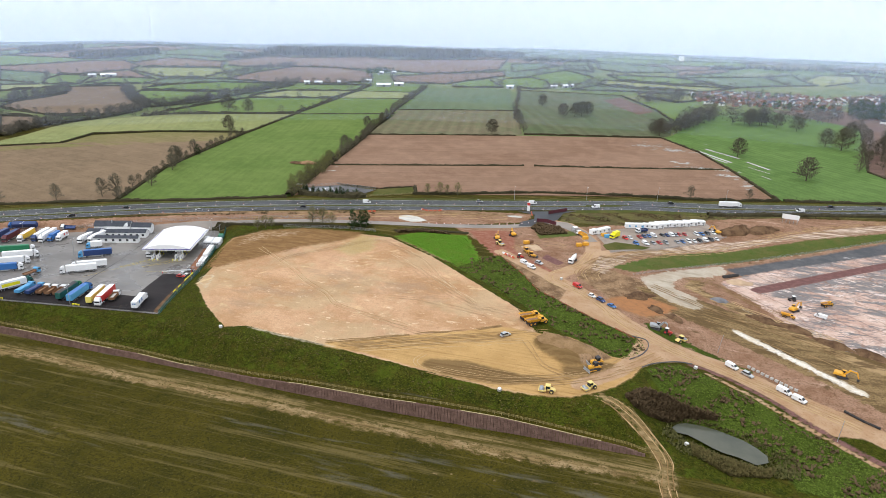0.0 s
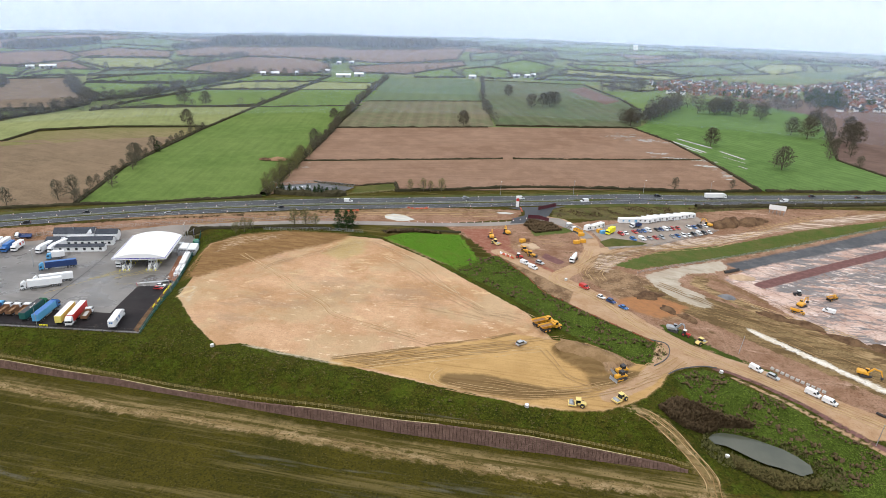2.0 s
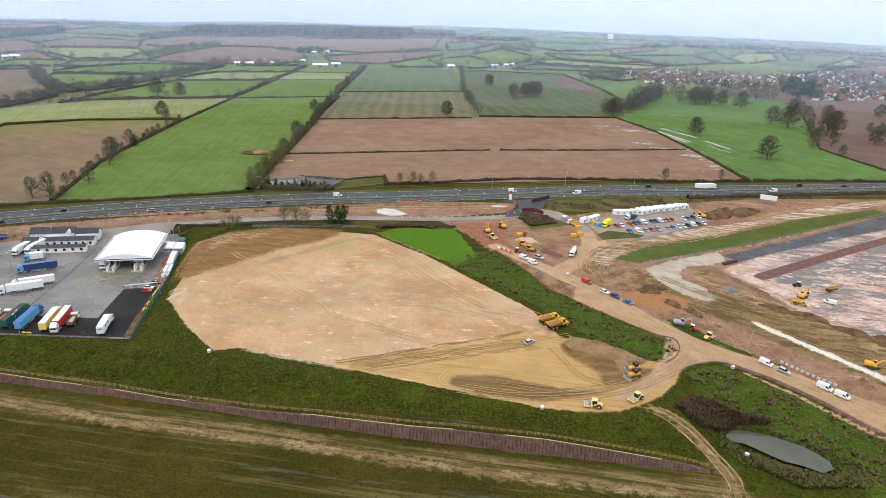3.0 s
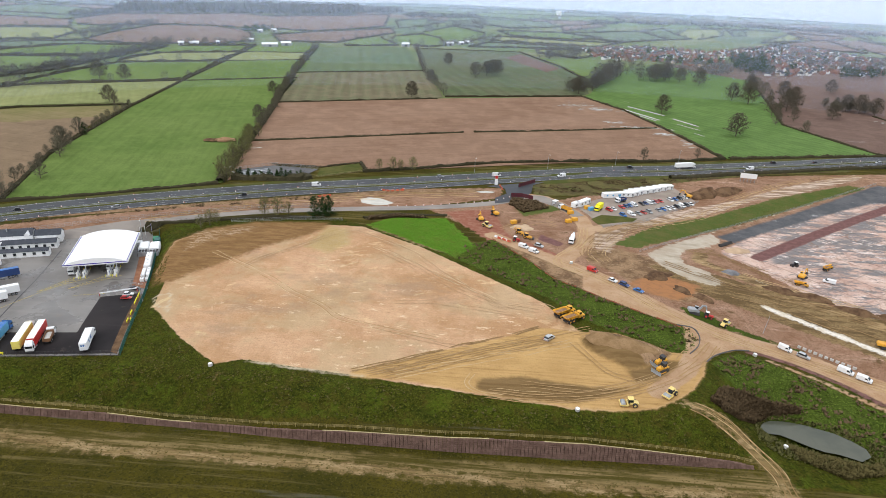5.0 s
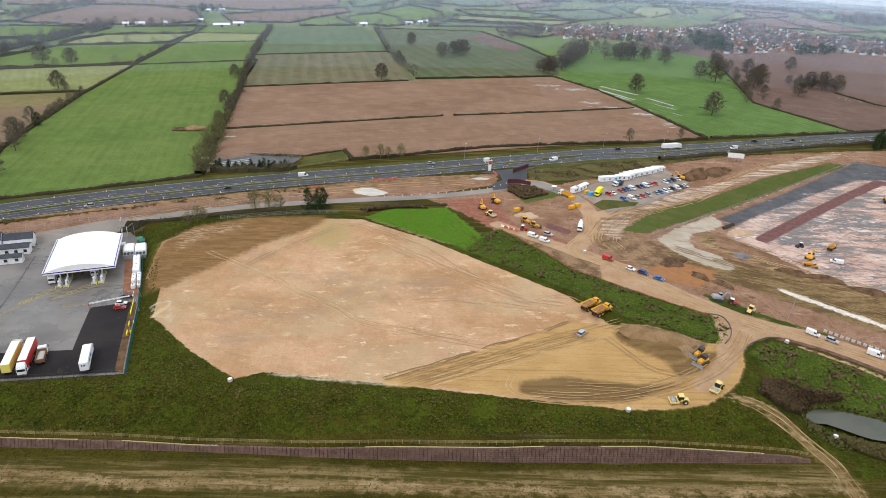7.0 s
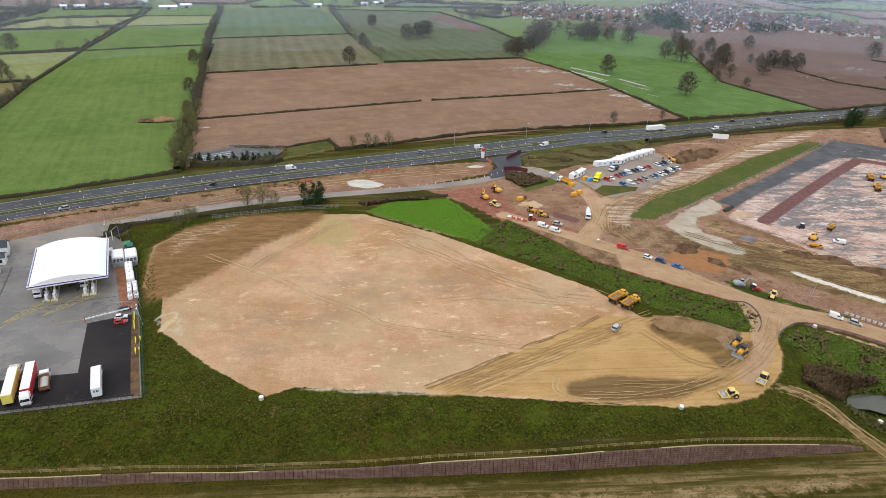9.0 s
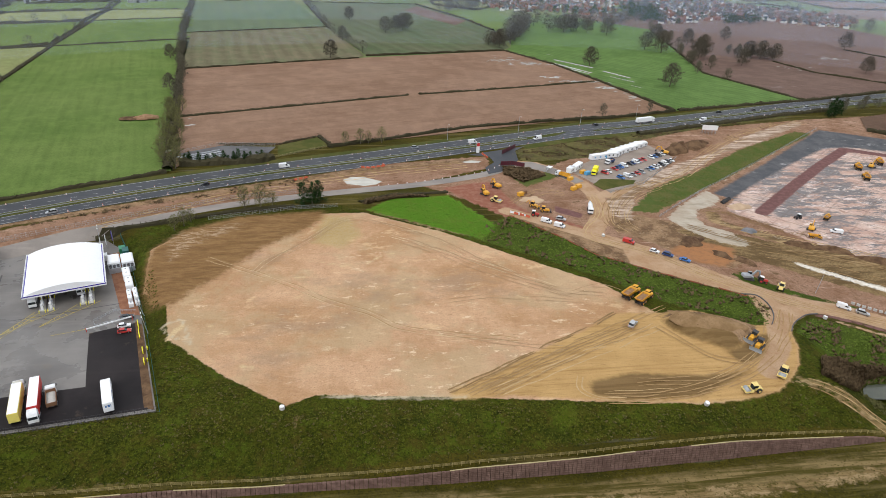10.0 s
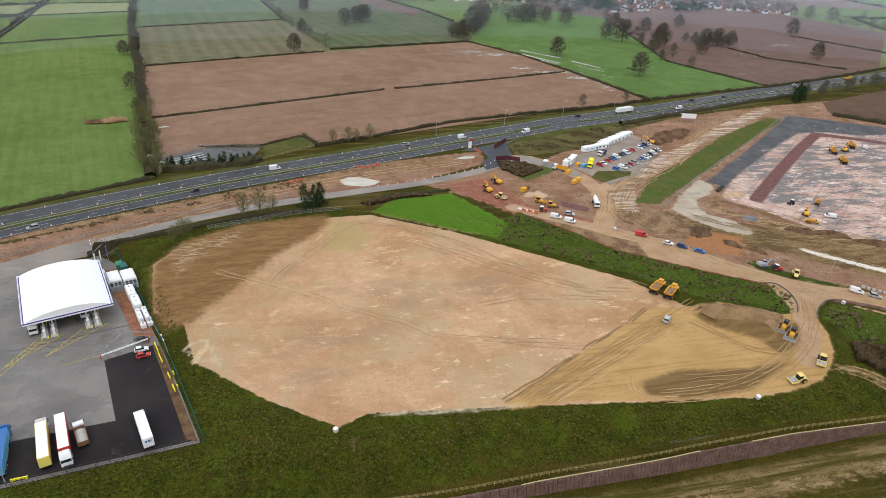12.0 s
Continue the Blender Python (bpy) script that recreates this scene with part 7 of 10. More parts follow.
# traffic on the main road
for x0, side, what in ((-262, 2.3, "car"), (-206, 5.9, "car"), (-170, 15.2, "van"), (-98, 19.2, "car"), (-60, 15.2, "van"), (-14, 5.9, "van"), (34, 19.2, "car"), (75, 15.2, "lorry"), (128, 5.9, "van"), (150, 19.2, "car"), (186, 15.2, "car"), (240, 5.9, "car"), (285, 19.2, "car"), (300, 15.2, "car"), (-330, 2.3, "car"), (-310, 15.2, "car"), (360, 15.2, "yellow")):
    lane = offset(MAIN, side)
    i = min(range(len(lane) - 1), key=lambda k: abs(lane[k][0] - x0))
    yaw = math.degrees(math.atan2(lane[i + 1][1] - lane[i][1], lane[i + 1][0] - lane[i][0])) + (180 if side < 9 else 0)
    paint, word = car_rng.choice(COLOURS[:5])
    if what == "car":
        ob = car(paint, f"{word} car on the main road", car_rng.choice(["hatch", "saloon", "suv"]), "passing traffic")
    elif what == "van":
        ob = van(WHITE, "white van on the main road", 5.6, 2.4, "passing traffic")
    elif what == "yellow":
        ob = tipper(YELLOW, YELLOW, "yellow lorry on the main road", LOAD, 9.0, None, "passing traffic")
    else:
        ob = artic(WHITE, CLEAN, "white articulated lorry on the main road")
    ob.matrix_basis = on_ground(*lane[i], yaw, 0.14)

# ---- fuel canopy ----
canopy = thing("fuel_canopy", "white barrel-roofed fuel canopy with purple trim", "canopy")
canopy.matrix_basis = pose(-238.1, 283, -3.9, 0, 0, 19.7)
CW, CL, EAVE, CROWN = 12.8, 16.6, 5.2, 2.6
arch = [(CW * math.sin(a) / math.sin(0.9), EAVE + 0.5 + CROWN * (math.cos(a) - math.cos(0.9)) / (1 - math.cos(0.9))) for a in np.linspace(-0.9, 0.9, 25)]
roof = Shape()
roof.prism(arch + [(CW, EAVE + 0.4), (-CW, EAVE + 0.4)], -CL, CL)
part("roof", roof, CLEAN, canopy)
for s, nm in ((-1, "front"), (1, "back")):
    part("fascia", Shape().box(0, s * (CL + 0.08), EAVE - 0.1, 2 * CW + 0.3, 0.16, 0.95), CLEAN, canopy)
    part("trim", Shape().box(0, s * (CL + 0.18), EAVE + 0.42, 2 * CW + 0.3, 0.05, 0.4), PURPLE, canopy, "purple band along the fascia")
for s in (-1, 1):
    part("fascia", Shape().box(s * (CW + 0.08), 0, EAVE - 0.1, 0.16, 2 * CL, 0.95), CLEAN, canopy)
    part("trim", Shape().box(s * (CW - 0.35), 0, EAVE + 0.62, 0.28, 2 * CL - 1, 0.12), PURPLE, canopy, "purple gutter line")
part("soffit", Shape().box(0, 0, EAVE - 0.02, 2 * CW, 2 * CL, 0.1), CLEAN, canopy)
column = Shape().box(0, 0, 0, 0.4, 0.4, EAVE, 0.0).box(0, 0, 0, 0.7, 0.7, 0.8, 0.1).mesh("column", CLEAN)
island = Shape().box(0, 0, 0, 2.0, 9.0, 0.22, 0.06).mesh("island", CONCRETE)
pump = Shape().box(0, 0, 0.2, 0.7, 1.1, 1.9, 0.12).box(0, 0, 2.1, 0.9, 1.3, 0.25, 0.05).mesh("fuel_pump", WHITE)
screen = Shape().box(0.36, 0, 1.1, 0.04, 0.7, 0.6).box(-0.36, 0, 1.1, 0.04, 0.7, 0.6).mesh("screen", BLUE)
hoop = Shape()
for y in (-0.5, 0.5):
    hoop.tube((0, y, 0), (0, y, 1.0), 0.08)
hoop.tube((0, -0.5, 1.0), (0, 0.5, 1.0), 0.08)
hoop_mesh = hoop.mesh("guard_hoop", HIVIS)
for ix in (-7.8, -5.2, 4.6, 7.2):
    for iy in (-14.5, -1, 11):
        p = new("island", island)
        p.parent, p.location = canopy, (ix, iy, 0)
        c = new("column", column)
        c.parent, c.location = canopy, (ix, iy + 1.6, 0.2)
        for k in (-2.6, 0.0):
            u = new("fuel_pump", pump)
            u.parent, u.location = p, (0, k, 0)
            s = new("screen", screen)
            s.parent, s.location = p, (0, k, 0)
        for k in (-4.7, 4.7):
            for side in (-0.9, 0.9):
                g = new("guard_hoop", hoop_mesh)
                g.parent, g.location = p, (side, k, 0)

# ---- service building: three white ranges under slate ----
service = thing("service_building", "white rendered service building with grey slate roofs", "building")
service.matrix_basis = pose(-280.7, 288.0, -3.9, 0, 0, 19)


def range_block(parent, x0, x1, y0, y1, eave, ridge, windows):
    ym = (y0 + y1) / 2
    w = part("wall", Shape().prism([(y0, 0), (y1, 0), (y1, eave), (ym, ridge), (y0, eave)], x0, x1, True), CLEAN, parent)
    rf = Shape()
    for ya, yb in ((y0 - 0.35, ym), (y1 + 0.35, ym)):
        za = eave - 0.2
        rf.add([(x0 - 0.25, ya, za), (x1 + 0.25, ya, za), (x1 + 0.25, yb, ridge + 0.08), (x0 - 0.25, yb, ridge + 0.08), (x0 - 0.25, ya, za + 0.2), (x1 + 0.25, ya, za + 0.2), (x1 + 0.25, yb, ridge + 0.28), (x0 - 0.25, yb, ridge + 0.28)],
               [(0, 1, 2, 3), (4, 5, 6, 7), (0, 1, 5, 4), (1, 2, 6, 5), (2, 3, 7, 6), (3, 0, 4, 7)])
    part("roof", rf, SLATE, parent)
    for i in range(windows):
        cx = x0 + (i + 0.5) * (x1 - x0) / windows
        win = part("window", Shape().box(cx, y0 - 0.02, 1.0, 1.3, 0.1, 1.2), GLASS, w)
        part("sill", Shape().box(cx, y0 - 0.09, 0.9, 1.5, 0.2, 0.1), CONCRETE, w)


range_block(service, -19, 2, 7, 13, 4.6, 6.8, 6)
range_block(service, 2.6, 14, 7.5, 12.5, 4.0, 5.8, 3)
range_block(service, -10, 14, -0.5, 3.6, 3.2, 4.4, 7)
range_block(service, -15, 13, -9.5, -6.2, 2.9, 3.7, 7)
range_block(service, -19, -12, -4.5, 5.5, 3.2, 5.0, 2)
part("link_roof", Shape().box(1, 5.4, 0, 24, 3.2, 2.6, 0.1), CLEAN, service)
part("dormer", Shape().prism([(-1.2, 4.8), (1.2, 4.8), (0, 6.4)], 5.6, 9), CLEAN, service)
part("flue", Shape().tube((-9, 9, 5.5), (-9, 9, 7.6), 0.3), GREY, service)

# ---- plant and tanks along the yard's east side ----
CX, CY, CYAW = -214.6, 275.0, 111
def strip_pose(along_m, across, up=0.12, turn=0.0):
    """A pose on the paved strip, measured along its length."""
    d = Vector((math.cos(radians(CYAW)), math.sin(radians(CYAW)), 0))
    q = Vector((CX, CY, 0)) + d * along_m + Vector((-d.y, d.x, 0)) * across
    return pose(q.x, q.y, hz(q.x, q.y) + up, 0, 0, CYAW + turn)


def tank(L, W, H, label, group="fuel tanks"):
    t = thing("storage_tank", label, "tank", group)
    part("shell", Shape().box(0, 0, 0.25, L, W, H, min(0.35, W * 0.2)), CLEAN, t)
    part("skid", Shape().box(0, 0, 0, L, W * 0.9, 0.25), GREY, t)
    part("hatch", Shape().tube((L * 0.25, 0, H + 0.24), (L * 0.25, 0, H + 0.4), 0.3).tube((-L * 0.2, 0, H + 0.24), (-L * 0.2, 0, H + 0.45), 0.22), GREY, t)
    part("door", Shape().box(-L / 2 - 0.02, 0, 0.5, 0.06, W * 0.6, H * 0.7), CLEAN, t)
    return t


for a, b, L, W, H in ((11.0, -0.3, 7.0, 2.7, 2.7), (3.2, -0.5, 7.0, 2.7, 2.7), (-5.4, 0.2, 6.4, 1.5, 2.1), (-5.2, -1.8, 7.2, 1.5, 2.1), (-11.6, 0.2, 1.8, 1.6, 1.6), (-11.2, -1.9, 1.7, 1.5, 1.5)):
    tank(L, W, H, "white steel fuel storage tank").matrix_basis = strip_pose(a, b)
for a, b in ((22.5, 3.2), (21.6, -1.6)):
    plant = thing("plant_cabin", "white plant enclosure with cooling fans", "plant cabin", "plant cabins")
    part("body", Shape().box(0, 0, 0, 7.5, 4.4, 3.6, 0.5), CLEAN, plant)
    part("plinth", Shape().box(-5.0, 0, 0, 2.8, 4.2, 2.2), GREY, plant)
    for i in range(2):
        for j in range(3):
            part("fan", Shape().tube((-5.6 + 1.3 * i, -1.3 + 1.3 * j, 2.2), (-5.6 + 1.3 * i, -1.3 + 1.3 * j, 2.5), 0.5, 0.5, 10), DARK, plant)
    plant.matrix_basis = strip_pose(a, b)
for a, b, paint, L in ((33.5, -0.6, GREEN, 3.6), (31.2, -1.6, TEAL, 4.0), (29.5, 6.2, CLEAN, 3.0)):
    box = thing("steel_container", "green steel store by the fence" if paint is not CLEAN else "white steel store by the fence", "container", "steel stores")
    part("body", Shape().box(0, 0, 0, L, 2.4, 2.4, 0.08), paint, box)
    part("door", Shape().box(-L / 2 - 0.03, 0, 0.2, 0.06, 2.0, 2.0), paint, box)
    box.matrix_basis = strip_pose(a, b)
for a, b in ((39, 4.5), (37.5, 6.5), (42, 2)):
    flag = thing("banner_flag", "tall white and purple feather flag", "flag", "banner flags")
    part("pole", Shape().tube((0, 0, 0), (0, 0, 6.5), 0.06), GREY, flag)
    part("banner", Shape().prism([(0.06, 1.4), (0.9, 1.7), (1.0, 5.2), (0.5, 6.4), (0.06, 6.4)], -0.02, 0.02), CLEAN if b > 2 else PURPLE, flag)
    flag.matrix_basis = strip_pose(a, b, 0.1, 20)
rails = thing("railing", "galvanised railings round a ramp", "railing")
for pts in ([(-219.6, 253.8), (-215.6, 260.8), (-208, 260)], [(-219.6, 253.8), (-218, 250.5), (-209, 255.5)]):
    run = densify(pts, 1.5)
    bar = Shape()
    for p, q in zip(run, run[1:]):
        for up in (0.5, 1.05):
            bar.tube((*p, hz(*p) + up + 0.1), (*q, hz(*q) + up + 0.1), 0.05, None, 5)
    for p in run:
        bar.tube((*p, hz(*p)), (*p, hz(*p) + 1.2), 0.05, None, 5)
    part("rail", bar, GREY, rails)
gate_bar = thing("height_barrier", "white height barrier with red ends", "barrier")
bar_z = hz(-213, 251) + 1.4
part("beam", Shape().beam((-219.7, 247.7, bar_z), (-207.5, 254.4, bar_z), 0.2, 0.45), CLEAN, gate_bar)
for x, y in ((-219.7, 247.7), (-207.5, 254.4)):
    part("post", Shape().tube((x, y, hz(x, y)), (x, y, bar_z + 0.3), 0.14), RED, gate_bar, "red end post")
for x, y, yaw, L in ((-204.6, 250.4, 110, 5.5), (-202.4, 244.0, 110, 6.0), (-198.4, 233.6, 110, 3.4), (-196.2, 227.2, 110, 3.2), (-195.4, 228.0, 110, 1.0), (-197.4, 235.0, 110, 1.2), (-226.0, 199.6, 8, 3.6), (-262.5, 193.9, 8, 3.0)):
    bar = thing("safety_barrier", "bright yellow steel safety barrier", "barrier", "yellow barriers")
    part("beam", Shape().box(0, 0, 0.5, L, 0.3, 0.5, 0.06), HIVIS, bar)
    for k in (-0.4, 0.4):
        part("post", Shape().box(k * L, 0, 0, 0.2, 0.24, 1.0), HIVIS, bar)
    bar.matrix_basis = on_ground(x, y, yaw, 0.1)


def lamp(x, y, tall, label, group, arms=1, yaw=0):
    p = thing("lamp_post", label, "lamp post", group)
    part("pole", Shape().tube((0, 0, 0), (0, 0, tall), 0.13, 0.07, 7), GREY, p)
    part("base", Shape().tube((0, 0, 0), (0, 0, 1.2), 0.18, 0.18, 7), GREY, p)
    for s in ([1] if arms == 1 else [1, -1]):
        a = part("arm", Shape().tube((0, 0, tall - 0.1), (s * 1.3, 0, tall + 0.1), 0.06, 0.05, 5), GREY, p)
        part("lamp_head", Shape().box(s * 1.6, 0, tall, 0.9, 0.35, 0.2, 0.05), LAMPGLASS, a)
    p.matrix_basis = on_ground(x, y, yaw, 0.05)
    return p


for x, y, tall in ((-229, 199.5, 9), (-236, 312, 9), (-282, 254, 9), (-312, 262, 9), (-332, 268, 9), (-204.5, 257, 7), (-200.0, 245, 7), (-275, 195, 8)):
    lamp(x, y, tall, "grey floodlight column in the lorry park", "yard lamps", 2, 110)
for x, y in ((-74, 433), (-24, 452), (26, 474), (76, 494)):
    lamp(x, y + 9, 10, "grey street lamp beside the main road", "street lamps", 1, -70)
for x, y, tall in ((80, 210, 9), (46.2, 255.4, 8)):
    p = thing("utility_pole", "thin grey pole beside the haul road", "pole", "poles")
    part("shaft", Shape().tube((0, 0, 0), (0, 0, tall), 0.12, 0.08, 7), GREY, p)
    part("cap", Shape().tube((0, 0, tall), (0, 0, tall + 0.2), 0.16, 0.1, 7), GREY, p)
    p.matrix_basis = on_ground(x, y)

# ---- fences ----
def mesh_fence(line, tall, label, paint, group, bay=3.0, pale=0.3):
    f = thing("mesh_fence", label, "fence", group)
    run = densify(line, bay)
    post = shared(f"fencepost{tall}", lambda: Shape().box(0, 0, 0, 0.1, 0.1, tall + 0.1, 0.02), paint)

    def net(L):
        s = Shape()
        cuts, bars = [0.0], []
        for i in range(1, max(2, int(L / pale))):
            cuts += [i * pale - 0.0175, i * pale + 0.0175]
            bars.append(len(cuts) - 2)
        cuts.append(L)
        ups = [0.1, 0.15, 0.21, tall * 0.5, tall * 0.5 + 0.06, tall - 0.06, tall]
        nx, nz = len(cuts), len(ups)
        solid_cell = {(i, j) for i in range(nx - 1) for j in range(nz - 1) if i in bars or j in (1, 3, 5)}
        vs = [(cx, y, cz) for y in (-0.018, 0.018) for cz in ups for cx in cuts]
        fs = []
        for i, j in solid_cell:
            a, b, c, d = j * nx + i, j * nx + i + 1, (j + 1) * nx + i + 1, (j + 1) * nx + i
            k = nx * nz
            fs += [(a, b, c, d), (d + k, c + k, b + k, a + k)]
            for (di, dj), (e, g) in (((0, -1), (a, b)), ((1, 0), (b, c)), ((0, 1), (c, d)), ((-1, 0), (d, a))):
                if (i + di, j + dj) not in solid_cell:
                    fs.append((g, e, e + k, g + k))
        used = sorted({i for f in fs for i in f})
        spot = {v: n for n, v in enumerate(used)}
        return s.add([vs[i] for i in used], [tuple(spot[i] for i in f) for f in fs])
    for (ax, ay), (bx, by) in zip(run, run[1:]):
        L = math.hypot(bx - ax, by - ay)
        p = new("post", post)
        p.parent, p.matrix_basis = f, pose(ax, ay, hz(ax, ay))
        panel = new("panel", shared(f"net{tall}{L:.1f}{pale}", lambda: net(L), paint))
        panel.parent = f
        panel.matrix_basis = pose(ax, ay, (hz(ax, ay) + hz(bx, by)) / 2, 0, 0, math.degrees(math.atan2(by - ay, bx - ax)))
    return f


mesh_fence([(-186.0, 204.2), (-201.6, 249), (-214, 281), (-225, 308), (-230, 318)], 2.4, "green steel mesh fence along the yard", TEAL, "yard fences", 3.0, 0.22)
mesh_fence([(-330, 182.6), (-261, 192.6), (-186.0, 204.2)], 2.2, "dark steel fence below the lorry park", DARK, "yard fences", 3.0, 0.35)
mesh_fence([(-420, 231), (-300, 296), (-236, 330), (-190, 351), (-160, 358)], 2.0, "temporary grey mesh fence beside the service road", GREY, "site fences", 3.5, 0.3)
mesh_fence([(-196, 328), (-160, 338), (-140, 340)], 1.8, "old grey mesh fence above the field", GREY, "site fences", 3.0, 0.35)
mesh_fence([(-2, 352), (22, 366), (68, 420)], 1.2, "grey mesh fence round the car park", GREY, "site fences", 3.0, 0.35)
mesh_fence([(11, 322), (27, 337), (58, 366.6), (95, 395), (167, 447.5), (204, 475.5)], 1.2, "low wire fence along the grass bund", GREY, "site fences", 4.0, 0.6)
mesh_fence([(-231, 416), (-209, 433), (-177, 430)], 2.0, "grey steel fence round a pumping station", GREY, "site fences", 3.0, 0.3)
mesh_fence([(-176, 410), (-146, 430)], 1.2, "yellow timber fence before the grass square", TIMBER, "timber fences", 2.5, 0.4)
for pts in ([(-50.5, 394.6), (-44, 395.5), (-37.5, 391.5)], [(-45.5, 414), (-40, 420), (-34.5, 426)]):
    hoard = thing("hoarding", "dark maroon timber site hoarding", "hoarding", "site hoardings")
    run = densify(pts, 1.25)
    for (ax, ay), (bx, by) in zip(run, run[1:]):
        L = math.hypot(bx - ax, by - ay)
        b = new("panel", shared(f"hoard{L:.1f}", lambda: Shape().box(L / 2, 0, 0, L - 0.03, 0.08, 2.5), MAROON))
        b.parent, b.matrix_basis = hoard, pose(ax, ay, hz(ax, ay), 0, 0, math.degrees(math.atan2(by - ay, bx - ax)))
        p = new("post", shared("hoardpost", lambda: Shape().box(0, 0, 0, 0.12, 0.16, 2.6), DARK))
        p.parent, p.matrix_basis = hoard, pose(ax, ay, hz(ax, ay))
totem = thing("sign_totem", "white and red roadside totem sign", "sign")
part("panel", Shape().box(0, 0, 0.2, 1.9, 0.4, 6.2, 0.06), CLEAN, totem)
part("top_panel", Shape().box(0, -0.21, 4.2, 1.9, 0.05, 2.0), RED, totem, "plain red top panel")
part("post", Shape().box(0, 0, 0, 1.2, 0.3, 0.3), DARK, totem)
totem.matrix_basis = on_ground(-59.5, 416.5, 12)
board = thing("billboard", "white double billboard on steel legs", "billboard")
part("panel", Shape().box(0, 0.6, 3.2, 10.5, 0.15, 3.2).add([(-5.2, 0.5, 6.4), (5.2, 0.5, 6.4), (5.2, 4.2, 5.4), (-5.2, 4.2, 5.4), (-5.2, 0.5, 6.55), (5.2, 0.5, 6.55), (5.2, 4.2, 5.55), (-5.2, 4.2, 5.55)], [(0, 1, 2, 3), (4, 5, 6, 7), (0, 1, 5, 4), (1, 2, 6, 5), (2, 3, 7, 6), (3, 0, 4, 7)]), CLEAN, board)
for x in (-4.5, -2.2, 0, 2.2, 4.5):
    part("leg", Shape().beam((x, 1.0, 0), (x, 0.8, 5.8), 0.2, 0.2).beam((x, 3.8, 0), (x, 1.0, 4.8), 0.16, 0.16), GREY, board)
board.matrix_basis = on_ground(112, 462, -12)

# ---- cones, plastic barriers, bollards ----
cone = thing("traffic_cone", "orange and white traffic cone", "traffic cone", "traffic cones")
cone_body = part("body", Shape().tube((0, 0, 0.04), (0, 0, 0.95), 0.24, 0.05, 8), CLEAN, cone)
part("base", Shape().box(0, 0, 0, 0.6, 0.6, 0.06), ORANGE, cone)
part("sleeve", Shape().tube((0, 0, 0.62), (0, 0, 0.97), 0.14, 0.06, 8), ORANGE, cone, "orange upper sleeve")
spots = [(x, y) for x, y, _ in beside([p for p in MAIN if -380 < p[0] < 300], 1.0, 14)]
spots += [(x, y) for x, y, _ in beside([p for p in MAIN if -380 < p[0] < 250], 13.6, 18)]
spots += [(x, y) for x, y, _ in beside([p for p in MAIN if -380 < p[0] < 60], 22.4, 24)]
spots += [(x, y) for x, y, _ in beside([p for p in SERVICE if -120 < p[0]], 3.4, 5)]
for i, (x, y) in enumerate(spots):
    if i:
        copy_thing(cone, on_ground(x, y, (i * 37) % 90, 0.14))
cone.matrix_basis = on_ground(*spots[0], 0, 0.14)


def water_barriers(line, paint, label, group):
    for x, y, yaw in beside(densify(line, 2.05), 0, 2.9):
        b = thing("plastic_barrier", label, "barrier", group)
        part("body", shared("pbar", lambda: Shape().add([(xx, yy, zz) for xx in (-0.98, 0.98) for yy, zz in ((-0.3, 0), (0.3, 0), (0.3, 0.25), (0.12, 0.4), (0.12, 0.95), (-0.12, 0.95), (-0.12, 0.4), (-0.3, 0.25))], [tuple(range(8))[::-1], tuple(range(8, 16))] + [(i, (i + 1) % 8, 8 + (i + 1) % 8, 8 + i) for i in range(8)]), paint), None, b)
        part("foot", shared("pfoot", lambda: Shape().box(-0.6, 0, 0, 0.3, 0.75, 0.12).box(0.6, 0, 0, 0.3, 0.75, 0.12), paint), None, b)
        b.matrix_basis = on_ground(x, y, yaw, 0.1)


water_barriers([(-127.3, 393), (-124, 391.8), (-115, 395.2), (-116, 396.2)], ORANGE, "orange plastic barrier on the road edge", "orange barriers")
water_barriers([(-162, 375), (-155, 379)], ORANGE, "orange plastic barrier on the road edge", "orange barriers")
water_barriers([(-59, 329.5), (-52, 324.5)], CLEAN, "white and red plastic barrier along a trench", "trench barriers")
water_barriers([(-57.5, 327.8), (-51, 323.2)], ORANGE, "orange plastic barrier along a trench", "trench barriers")
water_barriers([(-57, 414), (-55.5, 408)], ORANGE, "red and white barrier at the junction", "junction barriers")
netting = thing("orange_netting", "sagging muddy orange netting along the haul road", "netting")
net_line = densify([(-61, 327), (-52, 314), (-43, 302), (-37, 291), (-32.5, 284.2), (-24.5, 278.6), (-15.9, 270.8), (-7.3, 264.2), (1.1, 257.8), (8.0, 253.4), (12.5, 249.6)], 3)
for i, (p, q) in enumerate(zip(net_line, net_line[1:])):
    za, zb = hz(*p), hz(*q)
    ua, ub = 0.25 + 0.5 * math.sin(i * 1.9) ** 2, 0.25 + 0.5 * math.sin((i + 1) * 1.9) ** 2
    bay = Shape().add([(p[0] + d, p[1] + d, za + 0.08) for d in (0, 0.05)] + [(q[0] + d, q[1] + d, zb + 0.08) for d in (0, 0.05)] + [(q[0] + d, q[1] + d, zb + ub) for d in (0, 0.05)] + [(p[0] + d, p[1] + d, za + ua) for d in (0, 0.05)],
                      [(0, 2, 4, 6), (1, 7, 5, 3), (0, 1, 3, 2), (4, 5, 7, 6), (0, 6, 7, 1), (2, 3, 5, 4)])
    if i % 3 != 1:
        part("net", bay, NETTING, netting)
    part("pin", Shape().tube((*p, za), (*p, za + 1.15), 0.04, None, 5), RUSTY, netting)
